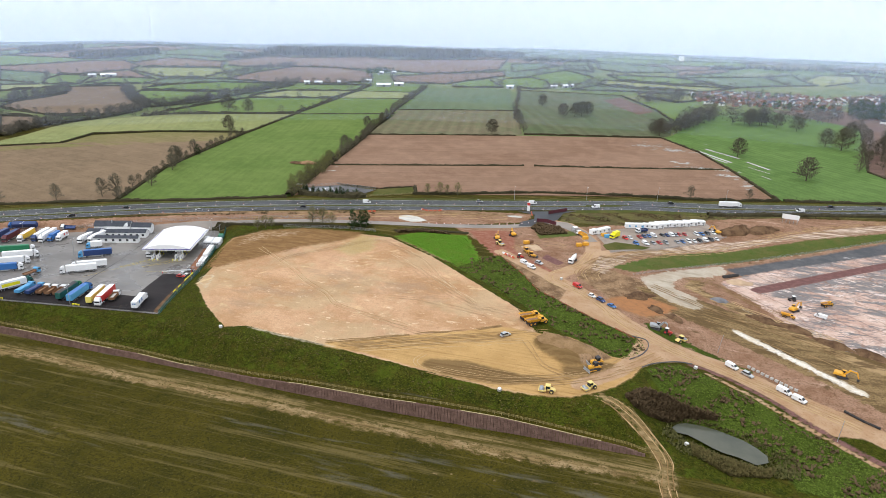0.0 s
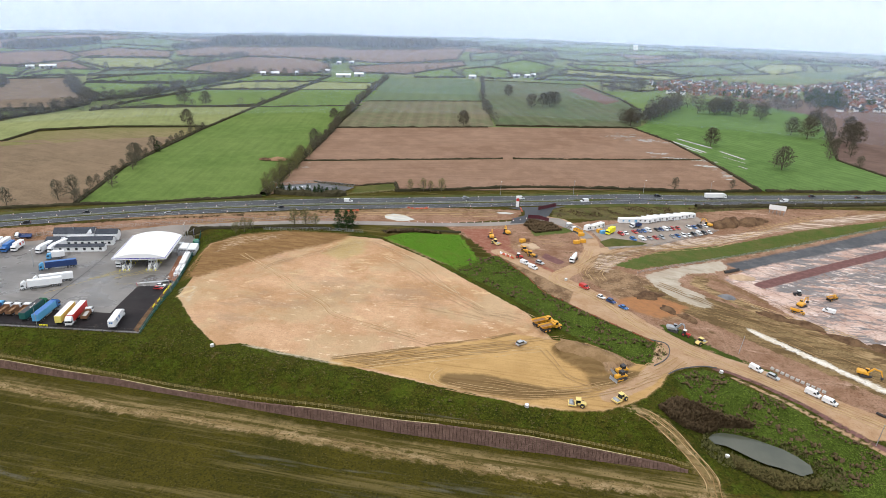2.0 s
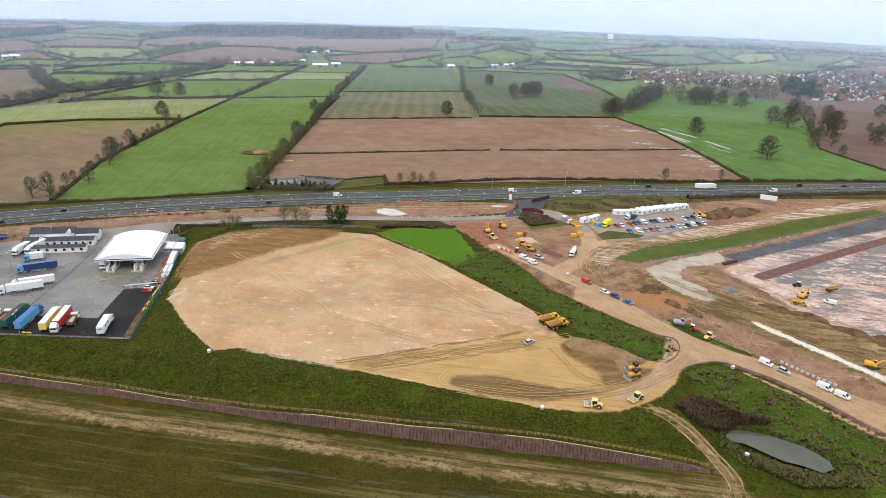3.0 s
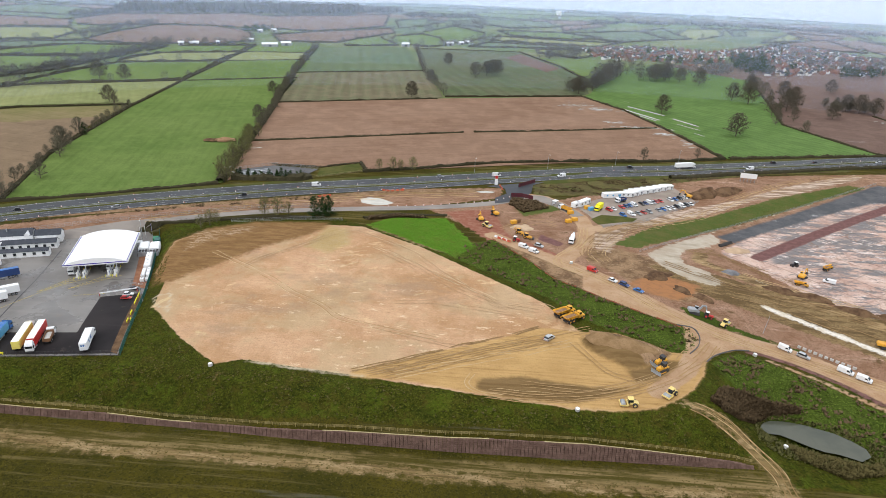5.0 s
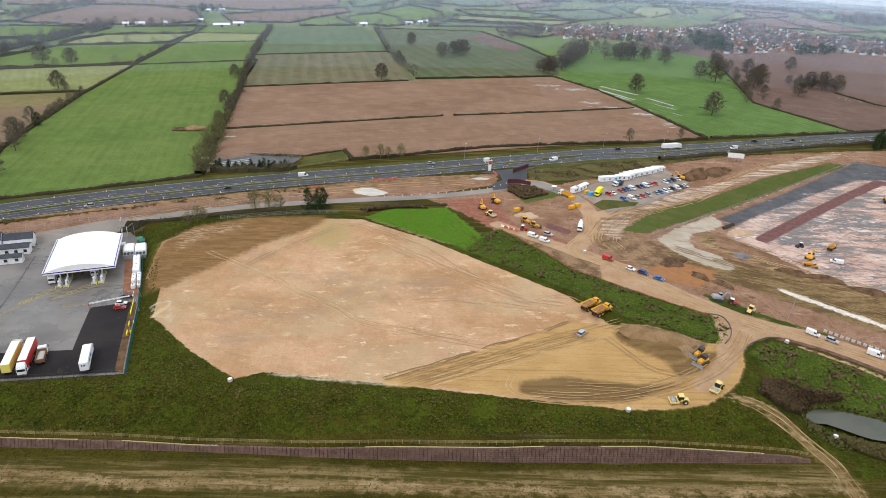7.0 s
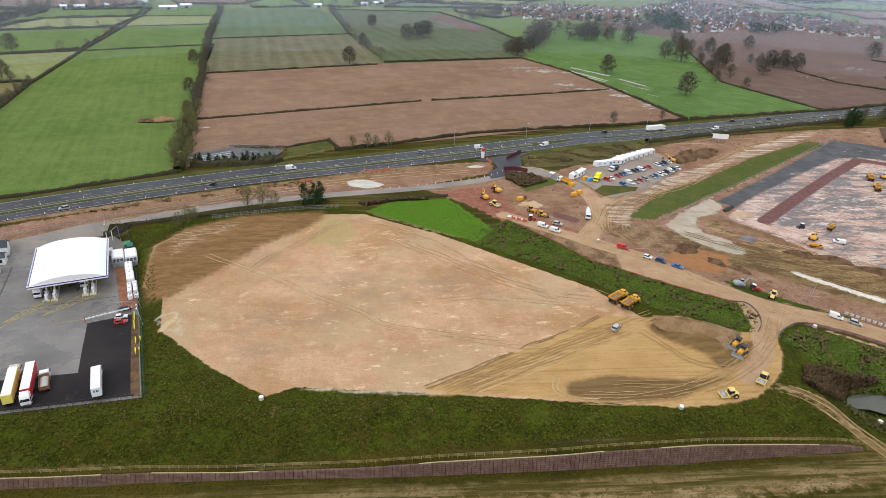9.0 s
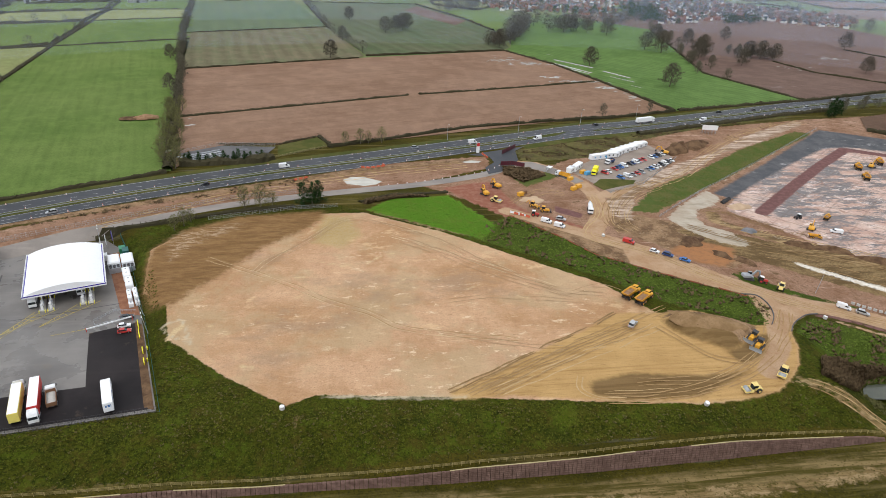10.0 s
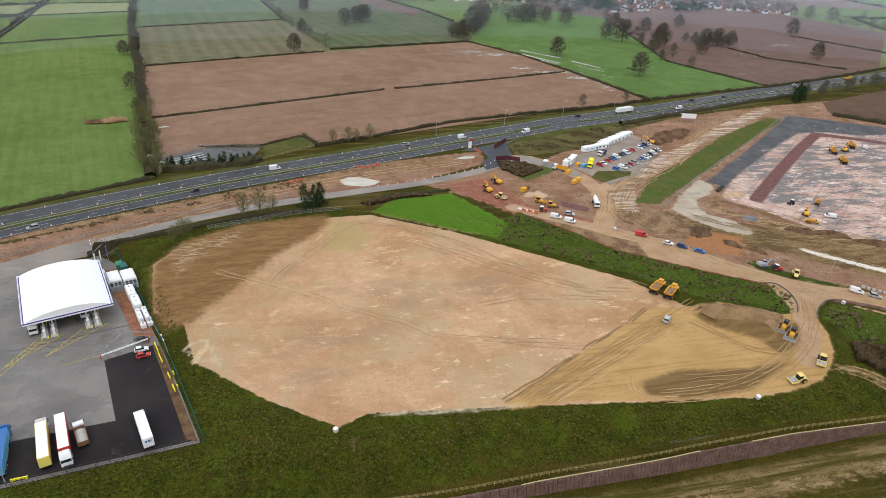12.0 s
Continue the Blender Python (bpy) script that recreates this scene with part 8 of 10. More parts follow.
for x, y in ((-153.5, 202.0), (-33.2, 193.8), (13.5, 201), (31, 193), (36, 236.4), (-24, 303)):
    ring = thing("manhole_ring", "pale concrete manhole ring in the grass", "manhole", "manhole rings")
    part("ring", Shape().tube((0, 0, -0.1), (0, 0, 0.9), 0.75, 0.75, 14), CONCRETE, ring)
    part("cover", Shape().tube((0, 0, 0.9), (0, 0, 1.0), 0.6, 0.6, 12), CLEAN, ring)
    ring.matrix_basis = on_ground(x, y)
for i in range(11):
    b = thing("concrete_block", "grey concrete block beside the haul road", "concrete block", "concrete blocks")
    part("block", shared("cblock", lambda: Shape().box(0, 0, 0, 1.2, 0.8, 0.9, 0.08), CONCRETE), None, b)
    part("loop", shared("cloop", lambda: Shape().tube((-0.2, 0, 0.9), (0, 0, 1.1), 0.03, None, 5).tube((0, 0, 1.1), (0.2, 0, 0.9), 0.03, None, 5), DARK), None, b)
    b.matrix_basis = on_ground(57.2 + 1.5 * i, 248.2 - 1.15 * i, -38)

# ---- compound cabins ----
def cabin(x, y, yaw, label, paint=CLEAN, L=9.6, stack=1, blue=False, group="site cabins"):
    c = thing("site_cabin", label, "cabin", group)
    for k in range(stack):
        b = part("body", Shape().box(0, 0, 0.2 + 2.7 * k, L, 3.0, 2.6, 0.08), paint, c)
        for i in range(3):
            part("window", Shape().box(-L / 2 + (i + 0.6) * L / 3, -1.51, 1.2 + 2.7 * k, 1.1, 0.06, 0.9), GLASS if not blue else SKYBLUE, b)
        part("door", Shape().box(L / 2 - 0.9, -1.52, 0.25 + 2.7 * k, 0.9, 0.06, 2.0), SKYBLUE if blue else GREY, b)
    part("plinth", Shape().box(0, 0, 0, L * 0.94, 2.7, 0.2), DARK, c)
    part("roof", Shape().box(0, 0, 0.2 + 2.7 * stack, L + 0.1, 3.1, 0.12, 0.04), CLEAN, c)
    c.matrix_basis = on_ground(x, y, yaw, 0.1)
    return c


cabin(10.5, 405, 22, "white cabin with light blue doors", CLEAN, 12.0, 1, True)
for x, y in ((20.5, 410), (24, 414), (27.5, 418), (32, 421.5), (36.5, 425.5), (41, 429), (46, 433.5), (51, 437.5)):
    cabin(x, y, 20, "white site cabin in a row", CLEAN, 9.6)
cabin(-8.5, 387.5, 50, "long white welfare cabin", CLEAN, 11.0, 1)
cabin(-13.5, 383, 50, "small white gate cabin", CLEAN, 5.0, 1)
for x, y, paint, word in ((-17.5, 371, YELLOW, "yellow"), (-20, 357, YELLOW, "yellow"), (-16.5, 360, YELLOW, "yellow"), (-49.8, 350.5, YELLOW, "yellow"), (-7, 381, YELLOW, "yellow"), (-5, 379, SKYBLUE, "blue"), (-47.8, 352.6, RUSTY, "rusty brown")):
    s = thing("storage_skid", f"{word} steel storage bin on bare ground", "container", "storage bins")
    part("body", Shape().box(0, 0, 0.15, 3.2, 2.0, 1.7, 0.12), paint, s)
    part("lid", Shape().box(0, 0, 1.85, 3.0, 1.8, 0.12, 0.04), paint, s)
    part("skid", Shape().box(0, -0.8, 0, 3.4, 0.2, 0.15).box(0, 0.8, 0, 3.4, 0.2, 0.15), DARK, s)
    s.matrix_basis = on_ground(x, y, 30)
shelter = thing("gate_shelter", "white gate shelter with mesh sides", "shelter")
part("roof", Shape().box(0, 0, 2.5, 3.2, 2.6, 0.15, 0.05), CLEAN, shelter)
for sx in (-1.4, 1.4):
    for sy in (-1.1, 1.1):
        part("post", Shape().box(sx, sy, 0, 0.12, 0.12, 2.5), GREY, shelter)
part("wall", Shape().box(0, 1.1, 0.1, 2.8, 0.06, 2.3), CLEAN, shelter)
shelter.matrix_basis = on_ground(-25, 385, 50)

# ---- heaps ----
def heap(x, y, rx, ry, tall, yaw, material, label, seed, category="heap", group="heaps"):
    r = random.Random(seed)
    s, rings, n = Shape(), 9, 28
    ox, oy = r.uniform(0, 90), r.uniform(0, 90)
    vs = []
    for k in range(rings):
        f = 1 - k / (rings - 1)
        for i in range(n):
            a = 2 * math.pi * i / n
            wob = 1 + 0.5 * noise.noise((math.cos(a) * 1.6 + ox, math.sin(a) * 1.6 + oy, f * 2))
            px, py = rx * f * wob * math.cos(a), ry * f * wob * math.sin(a)
            up = tall * (1 - f ** 1.5) * (1 + 0.6 * noise.noise((px * 0.3 + ox, py * 0.3 + oy, 0.0)))
            vs.append((px, py, -0.4 if k == 0 else up))
    fs = [(k * n + i, k * n + (i + 1) % n, (k + 1) * n + (i + 1) % n, (k + 1) * n + i) for k in range(rings - 1) for i in range(n)]
    ob = solid("mound", s.add(vs, fs), material, label, category, group, smooth=True)
    ob.matrix_basis = on_ground(x, y, yaw)
    return ob


heap(-19, 233, 8, 5, 1.7, -35, MOUND, "tipped mound of brown soil behind the bulldozers", 51)
heap(-11, 230.5, 8, 4.5, 1.5, -30, MOUND, "low mound of brown soil behind the bulldozers", 52)
heap(66, 343, 8, 4, 1.8, 20, SAND, "low heap of pale sand", 1)
heap(53, 313, 4.5, 3, 1.8, 10, STONE, "grey heap of crushed stone", 2)
heap(76, 434, 14, 7, 4.6, 40, SPOIL, "tall brown spoil heap by the compound", 3)
heap(91, 441, 13, 6, 3.4, 30, SPOIL, "brown spoil heap by the compound", 4)
heap(-45, 345, 6, 4, 1.6, 0, SAND, "low heap of tan soil by the roadworks", 5)
heap(22, 284, 4.5, 3, 1.2, -40, SPOIL, "brown soil heap beside orange earth", 6)
heap(30, 279, 5, 3, 1.4, -40, SPOIL, "brown soil heap beside the haul road", 7)
heap(14, 296, 8, 5, 1.6, 30, SPOIL, "low olive soil bank", 8)
heap(-194, 424, 4, 2, 0.9, 10, STONE, "small stone heap at the pumping station", 9)
for k in range(7):
    heap(70 + 13 * k, 299 - 7.5 * k + 2 * math.sin(k * 2.1), 8.5, 3.2, 1.9, -30, SPOIL, "ridge of dark stripped soil", 20 + k, "soil ridge", "soil ridges")
heap(-264, 489, 8, 3.5, 2.4, 10, LOAD, "muck heap on green pasture", 40).location.z += 1.4
heap(-274, 488, 8, 4, 1.0, 10, SPOIL, "brown muddy patch round a muck heap", 41).location.z += 1.4
for a, b in (((58, 347), (63, 351)), ((61, 350), (66.5, 354))):
    roll_ob = thing("pipe_bundle", "bundle of black plastic pipes", "pipes", "pipe bundles")
    for k in range(5):
        part("pipe", Shape().tube((a[0], a[1] + 0.5 * k - 1, hz(*a) + 0.35 + 0.3 * (k % 2)), (b[0], b[1] + 0.5 * k - 1, hz(*b) + 0.35 + 0.3 * (k % 2)), 0.4, None, 9), RUBBER, roll_ob)
long_pipe = thing("drain_pipe", "long black corrugated drain pipe", "pipe")
for a, b in (((86, 227), (91, 222.6)), ((91, 222.6), (95.5, 220))):
    part("pipe", Shape().tube((*a, hz(*a) + 0.45), (*b, hz(*b) + 0.45), 0.45, None, 10), RUBBER, long_pipe)

# ---- pumping station ----
hut = thing("brick_hut", "small orange brick hut with a flat roof", "hut")
part("wall", Shape().box(0, 0, 0, 4.2, 3.4, 2.8), BRICKDUST, hut)
part("roof", Shape().box(0, 0, 2.8, 4.6, 3.8, 0.2, 0.04), CONCRETE, hut)
part("door", Shape().box(0.6, -1.72, 0.05, 1.0, 0.06, 2.0), GREEN, hut)
hut.matrix_basis = on_ground(-232, 413.5, 15, 0.3)
works = thing("pipework", "pale blue-grey pumping station pipework", "pipework")
for k, (x0, y0, x1, y1) in enumerate(((-226, 409, -207, 421), (-224, 407, -206, 418), (-221, 405.5, -204, 415), (-216, 404.5, -202, 412))):
    z0, z1 = hz(x0, y0) + 1.1, hz(x1, y1) + 1.1
    part("pipe", Shape().tube((x0, y0, z0), (x1, y1, z1), 0.4, None, 9), SILVER if k % 2 else GREY, works)
    part("flange", Shape().tube((x0 + 6, y0 + 3.7, z0), (x0 + 6.4, y0 + 3.95, z0), 0.6, None, 9), GREY, works)
    part("support", Shape().box(x0 + 2, y0 + 1.3, z0 - 1.1, 0.4, 0.4, 1.0).box(x1 - 2, y1 - 1.3, z1 - 1.1, 0.4, 0.4, 1.0), CONCRETE, works)
part("header", Shape().tube((-228, 410, hz(-228, 410) + 1.1), (-214, 403, hz(-214, 403) + 1.1), 0.45, None, 9), SILVER, works)
kiosk = thing("control_kiosk", "cream control kiosk beside pipework", "kiosk")
part("body", Shape().box(0, 0, 0, 1.6, 0.9, 2.0, 0.08), CLEAN, kiosk)
part("plinth", Shape().box(0, 0, -0.1, 1.8, 1.1, 0.15), CONCRETE, kiosk)
kiosk.matrix_basis = on_ground(-210, 412, 30, 0.45)

# ---- trees: tapered trunk, limbs and a crown of many fine twigs ----
def bare_tree(seed, tall, spread, twigs, thick=0.05):
    """A winter tree: short trunk, rising limbs, and fine twigs filling a wide uneven dome."""
    r = random.Random(seed)
    wood, crown = Shape(), Shape()
    tips = []

    def grow(a, d, length, rad, level):
        b = a + d * length
        wood.tube(a, b, rad, rad * 0.55, 6 if level == 0 else 4 if level == 1 else 3, False)
        tips.append((a.lerp(b, 0.5), b, level))
        if level == 2:
            return
        for k in range((9, 4)[level]):
            turn = 2 * math.pi * (k * 0.382 + r.uniform(-0.06, 0.06)) if level == 0 else 2 * math.pi * r.random()
            side = Vector((math.cos(turn), math.sin(turn), 0))
            f = (k + 1) / 9 if level == 0 else r.uniform(0.45, 1.0)
            if level == 0:
                lift, reach = 0.15 + 1.1 * f, tall * (0.44 - 0.16 * f) * r.uniform(0.8, 1.15)
                nd = (side * spread * (1.15 - 0.55 * f) + Vector((0, 0, lift))).normalized()
                start = a.lerp(b, 0.35 + 0.65 * f)
            else:
                reach = tall * 0.2 * r.uniform(0.7, 1.2)
                nd = (side * spread * 0.8 + Vector((0, 0, r.uniform(-0.1, 0.5))) + d * 0.8).normalized()
                start = a.lerp(b, f)
            grow(start, nd, reach, rad * 0.5, level + 1)

    grow(Vector((0, 0, -0.3)), Vector((r.uniform(-0.06, 0.06), r.uniform(-0.06, 0.06), 1)).normalized(), tall * 0.56, tall * 0.026, 0)
    ox = r.uniform(0, 50)
    for k in range(twigs):
        if k % 3:
            a, f = r.uniform(0, 2 * math.pi), r.uniform(0.0, 1.0)
            shell = math.sqrt(max(0.0, 1 - (2 * f - 0.86) ** 2 / 1.35)) * (0.78 + 0.5 * noise.noise((math.cos(a) * 1.4 + ox, math.sin(a) * 1.4, f * 3)))
            rad = tall * 0.46 * spread * shell * math.sqrt(r.uniform(0.12, 1.0))
            p = Vector((rad * math.cos(a), rad * math.sin(a), tall * (0.2 + 0.8 * f)))
        else:
            a, b, level = r.choice([t for t in tips if t[2] > 0])
            p = a.lerp(b, r.uniform(0.1, 1.1))
        out = Vector((p.x, p.y, (p.z - tall * 0.45) * 0.8)).normalized()
        d = (out + Vector((r.gauss(0, 0.7), r.gauss(0, 0.7), r.gauss(0.2, 0.6)))).normalized() * tall * r.uniform(0.05, 0.12)
        w = d.cross(Vector((r.gauss(0, 1), r.gauss(0, 1), r.gauss(0, 1)))).normalized() * thick * r.uniform(0.6, 1.4)
        q = p + d * 0.55 + Vector((r.gauss(0, 1), r.gauss(0, 1), r.gauss(0, 1))) * tall * 0.015
        crown.add([p - w, p + w, q + w * 0.8, p + d, q - w * 0.8], [(0, 1, 2, 4), (4, 2, 3)])
    return wood, crown


def leafy_tree(seed, tall, wide, leaves, size):
    """A tree clothed in ivy or needles: a trunk and many small leaf sprays in uneven clumps."""
    r = random.Random(seed)
    wood, crown = Shape(), Shape()
    wood.tube((0, 0, -0.3), (0, 0, tall * 0.8), tall * 0.03, tall * 0.008, 6)
    clumps = []
    for k in range(26):
        f = r.uniform(0.1, 1.0)
        rad = wide * (1 - 0.75 * f ** 1.6) * r.uniform(0.35, 1.0)
        a = r.uniform(0, 2 * math.pi)
        c = Vector((rad * math.cos(a), rad * math.sin(a), tall * f))
        wood.tube((0, 0, c.z * 0.85), c, tall * 0.008, 0.02, 3, False)
        clumps.append((c, wide * r.uniform(0.25, 0.5)))
    for k in range(leaves):
        c, rad = r.choice(clumps)
        p = c + Vector((r.gauss(0, 0.5), r.gauss(0, 0.5), r.gauss(0, 0.6))) * rad
        u = Vector((r.gauss(0, 1), r.gauss(0, 1), r.gauss(0, 0.6))).normalized() * size * r.uniform(0.6, 1.4)
        w = u.cross(Vector((r.gauss(0, 1), r.gauss(0, 1), r.gauss(0, 1)))).normalized() * size * 0.5
        crown.add([p - u, p + w, p + u, p - w], [(0, 1, 2, 3)])
    return wood, crown


def template(kind, key, label, crown_material, group):
    wood, crown = kind
    t = thing("tree", label, "tree", group)
    part("trunk", wood, BARK, t)
    part("crown", crown, crown_material, t)
    return t


class Grove:
    """Hands out copies of tree templates."""

    def __init__(self, templates):
        self.templates, self.used = templates, set()

    def plant(self, x, y, kind, size, yaw, lean=0.0):
        t = self.templates[kind]
        m = pose(x, y, hz(x, y), lean, 0, yaw) @ Matrix.Scale(size, 4)
        if kind not in self.used:
            self.used.add(kind)
            t.matrix_basis = m
            return t
        ob = copy_thing(t, Matrix())
        ob.matrix_basis = m
        return ob


OAKS = [template(bare_tree(s, 12, 1.1, 2600, 0.06), f"oak{s}", "broad leafless oak in winter", TWIGS, "field trees") for s in (1, 2, 3)]
ASHES = [template(bare_tree(s, 12, 0.75, 1200, 0.055), f"ash{s}", "tall leafless hedgerow tree", ASHTWIGS, "hedgerow trees") for s in (11, 12)]
LICHEN = [template(bare_tree(s, 11, 0.75, 900, 0.05), f"lich{s}", "leafless tree with green-brown twigs", GREENTWIGS, "roadside trees") for s in (21, 22)]
IVY = [template(leafy_tree(s, 12, 3.6, 1700, 0.34), f"ivy{s}", "dark ivy-clad tree beside a hedge", EVERGREEN, "evergreen trees") for s in (31, 32)]
grove = Grove({f"{n}{i}": t for n, l in (("oak", OAKS), ("ash", ASHES), ("lichen", LICHEN), ("ivy", IVY)) for i, t in enumerate(l)})
tree_rng = random.Random(8)


distant = {"far": [], "fardark": []}


def plant(x, y, name, count, size):
    if name in distant:
        distant[name].append((x, y, 1.3 * size * tree_rng.uniform(0.85, 1.15)))
        return
    grove.plant(x, y, f"{name}{tree_rng.randrange(count)}", size * tree_rng.uniform(0.9, 1.1), tree_rng.uniform(0, 360))


# single trees in the parkland and fields
for x, y, s in ((152.8, 608.5, 1.35), (109, 699, 1.15), (252, 859, 1.3), (285, 839, 1.2), (251, 745, 1.5), (362, 886, 1.2), (284, 712, 1.1), (264, 762, 1.4), (223, 779, 1.5), (212, 800, 1.3), (151, 923, 1.4),
                (184, 925, 1.3), (203, 902, 1.3), (168, 940, 1.2), (35, 794, 1.3), (78, 874, 1.4), (66, 850, 1.3), (55, 825, 1.2), (-66, 910, 1.3), (-75, 905, 1.1), (-89, 887, 1.2), (-141, 826, 1.0), (491, 824, 1.3),
                (407, 680, 1.1), (343, 745, 1.2), (330, 752, 1.3), (320, 760, 1.1), (-517, 745, 1.5), (-486, 744, 1.2), (-435, 624, 1.1), (-301, 708, 0.85), (-271, 579, 0.75), (-152, 722, 1.1), (-133, 998, 1.2), (-59, 926, 1.3)):
    plant(x, y, "oak", 3, s * 1.3)
for x, y, s in ((-376, 484, 1.1), (-360, 438, 1.2), (-366, 450, 1.1), (-352, 424, 1.0), (-334, 378, 0.9), (-338, 348, 1.1), (-345, 342, 0.9), (-366, 324, 0.9), (-395, 306, 0.8), (51, 506, 0.7), (95, 522, 0.6),
                (210, 668, 0.9), (226, 640, 0.8), (236, 690, 1.0), (232, 720, 1.0), (-415, 600, 0.9)):
    plant(x, y, "ash", 2, s * 1.15)
for x, y, s in ((-137, 432, 0.75), (-128, 434, 0.8), (-123, 436, 0.7), (-115, 437, 0.85), (-182, 339, 1.05), (-175, 339, 1.0), (-170, 341, 0.8), (-205, 322, 0.7), (-203, 326, 0.6), (-208, 318, 0.6)):
    plant(x, y, "lichen", 2, s)
for x, y, s in ((-156, 342, 1.0), (-149, 345.5, 0.95), (-152, 344, 0.8), (242, 511, 1.1), (249, 515, 0.9), (256, 520, 0.8), (-374, 486, 0.7), (238, 508, 0.8)):
    plant(x, y, "ivy", 2, s)
# tree belts
for line, step, name, count, lo, hi, wide in (([(-228, 396), (-240, 450), (-252, 514)], 3.2, "lichen", 2, 0.6, 1.0, 5), ([(-252, 514), (-282, 662), (-321, 856), (-372, 1158)], 8, "ash", 2, 0.5, 0.95, 3),
                                              ([(-329, 338), (-362, 426), (-404, 605)], 12, "ash", 2, 0.35, 0.8, 3), ([(25, 805), (45, 828), (66, 870)], 3.5, "far", 3, 0.6, 1.0, 8), ([(68, 880), (97, 939), (113, 972)], 7, "far", 3, 1.0, 1.5, 9), ([(143, 931), (160, 933), (176, 932)], 4, "far", 3, 1.0, 1.5, 14), ([(12, 1124), (34, 1145), (61, 1150), (81, 1184)], 4.5, "far", 3, 0.8, 1.2, 8),
                                              ([(107, 1262), (136, 1170), (211, 1122), (260, 1120)], 9, "far", 3, 0.5, 0.8, 10), ([(190, 1130), (303, 1108), (352, 1070)], 9, "fardark", 3, 0.6, 1.0, 16), ([(220, 1000), (251, 996), (300, 1040)], 9, "far", 3, 1.0, 1.5, 10), ([(292, 965), (250, 800), (217, 669)], 26, "ash", 2, 0.8, 1.2, 6),
                                              ([(440, 1185), (640, 1045), (671, 851)], 16, "far", 3, 0.8, 1.3, 10), ([(250, 522), (330, 548), (440, 590), (600, 650)], 8, "ash", 2, 0.5, 0.9, 5),
                                              ([(-205, 1198), (-158, 906), (-119, 740)], 24, "far", 3, 0.5, 0.9, 3), ([(-602, 483), (-615, 514), (-627, 559), (-622, 609), (-616, 648), (-621, 688), (-623, 716)], 2.6, "far", 3, 0.5, 0.8, 8),
                                              ([(-783, 861), (-710, 786), (-654, 742), (-627, 731), (-602, 795), (-603, 865), (-599, 922), (-600, 992), (-593, 1058)], 3.0, "far", 3, 0.5, 0.85, 7), ([(-586, 652), (-559, 680), (-525, 702)], 4.5, "far", 3, 0.35, 0.6, 3), ([(-836, 681), (-834, 702), (-837, 756), (-847, 805)], 2.4, "far", 3, 0.6, 0.9, 9),
                                              ([(-766, 1105), (-781, 1186), (-804, 1311), (-819, 1466)], 5.0, "far", 3, 0.6, 0.9, 10), ([(-572, 1364), (-555, 1443)], 4.0, "fardark", 3, 0.7, 1.1, 14), ([(-615, 1066), (-540, 1110), (-470, 1150)], 9, "far", 3, 0.5, 0.9, 10), ([(-160, 1262), (-120, 1300), (-60, 1370)], 7, "far", 3, 0.5, 0.9, 8),
                                              ([(-240, 1460), (-160, 1560), (-90, 1490)], 12, "far", 3, 0.6, 1.0, 12), ([(330, 1050), (350, 1130), (380, 1220)], 2.2, "fardark", 3, 0.6, 1.0, 26), ([(330, 1050), (350, 1130), (380, 1220)], 3.0, "far", 3, 0.6, 1.0, 26), ([(442, 1041), (500, 1060), (530, 1070)], 5.0, "fardark", 3, 0.7, 1.0, 10),
                                              ([(309, 783), (318, 768), (337, 762), (342, 750)], 3.0, "ash", 2, 0.7, 1.0, 4), ([(110, 985), (150, 992), (200, 975)], 7, "far", 3, 0.9, 1.3, 10),
                                              ([(-222, 401), (-205, 403), (-190, 404), (-179, 408)], 2.2, "ivy", 2, 0.35, 0.55, 1.6)):
    for x, y, _ in beside(densify(line, 5), 0, step):
        plant(x + tree_rng.uniform(-wide, wide), y + tree_rng.uniform(-wide, wide), name, count, tree_rng.uniform(lo, hi))


# ---- hedges: a ragged body of twigs ----
def hedge(line, tall, wide, label, step=1.5, sprigs=5, group="field hedges", material=None, seed=0):
    r = random.Random(seed)
    run, s = densify(line, step), Shape()
    side = [offset(run, w) for w in (-0.5 * wide, -0.42 * wide, -0.15 * wide, 0.2 * wide, 0.45 * wide, 0.5 * wide)]
    up = (0.0, 0.72, 1.0, 0.96, 0.68, 0.0)
    vs, fs, k = [], [], len(up)
    for i in range(len(run)):
        swell = 1 + 0.45 * noise.noise((run[i][0] * 0.11, run[i][1] * 0.11, seed))
        for j in range(k):
            x, y = side[j][i]
            x, y = x + r.uniform(-0.2, 0.2) * wide * 0.5, y + r.uniform(-0.2, 0.2) * wide * 0.5
            vs.append((x, y, hz(x, y) - 0.3 + tall * up[j] * swell * r.uniform(0.82, 1.15)))
    for i in range(len(run) - 1):
        for j in range(k - 1):
            fs.append((i * k + j, i * k + j + 1, (i + 1) * k + j + 1, (i + 1) * k + j))
    s.add(vs, fs)
    for i in range(len(run) - 1):
        for _ in range(sprigs):
            x, y = run[i][0] + r.uniform(-wide, wide) * 0.5, run[i][1] + r.uniform(-wide, wide) * 0.5
            z = hz(x, y) + tall * r.uniform(0.3, 1.0)
            u = Vector((r.gauss(0, 0.5), r.gauss(0, 0.5), abs(r.gauss(0.5, 0.4)))) * tall * 0.35
            w = Vector((r.gauss(0, 1), r.gauss(0, 1), 0)).normalized() * 0.12
            p = Vector((x, y, z))
            s.add([p - w, p + w, p + u + w * 0.6, p + u - w * 0.6], [(0, 1, 2, 3)])
    ob = new("hedge", s.mesh("hedge", material or HEDGE))
    return tagged(ob, label, "hedge", group)


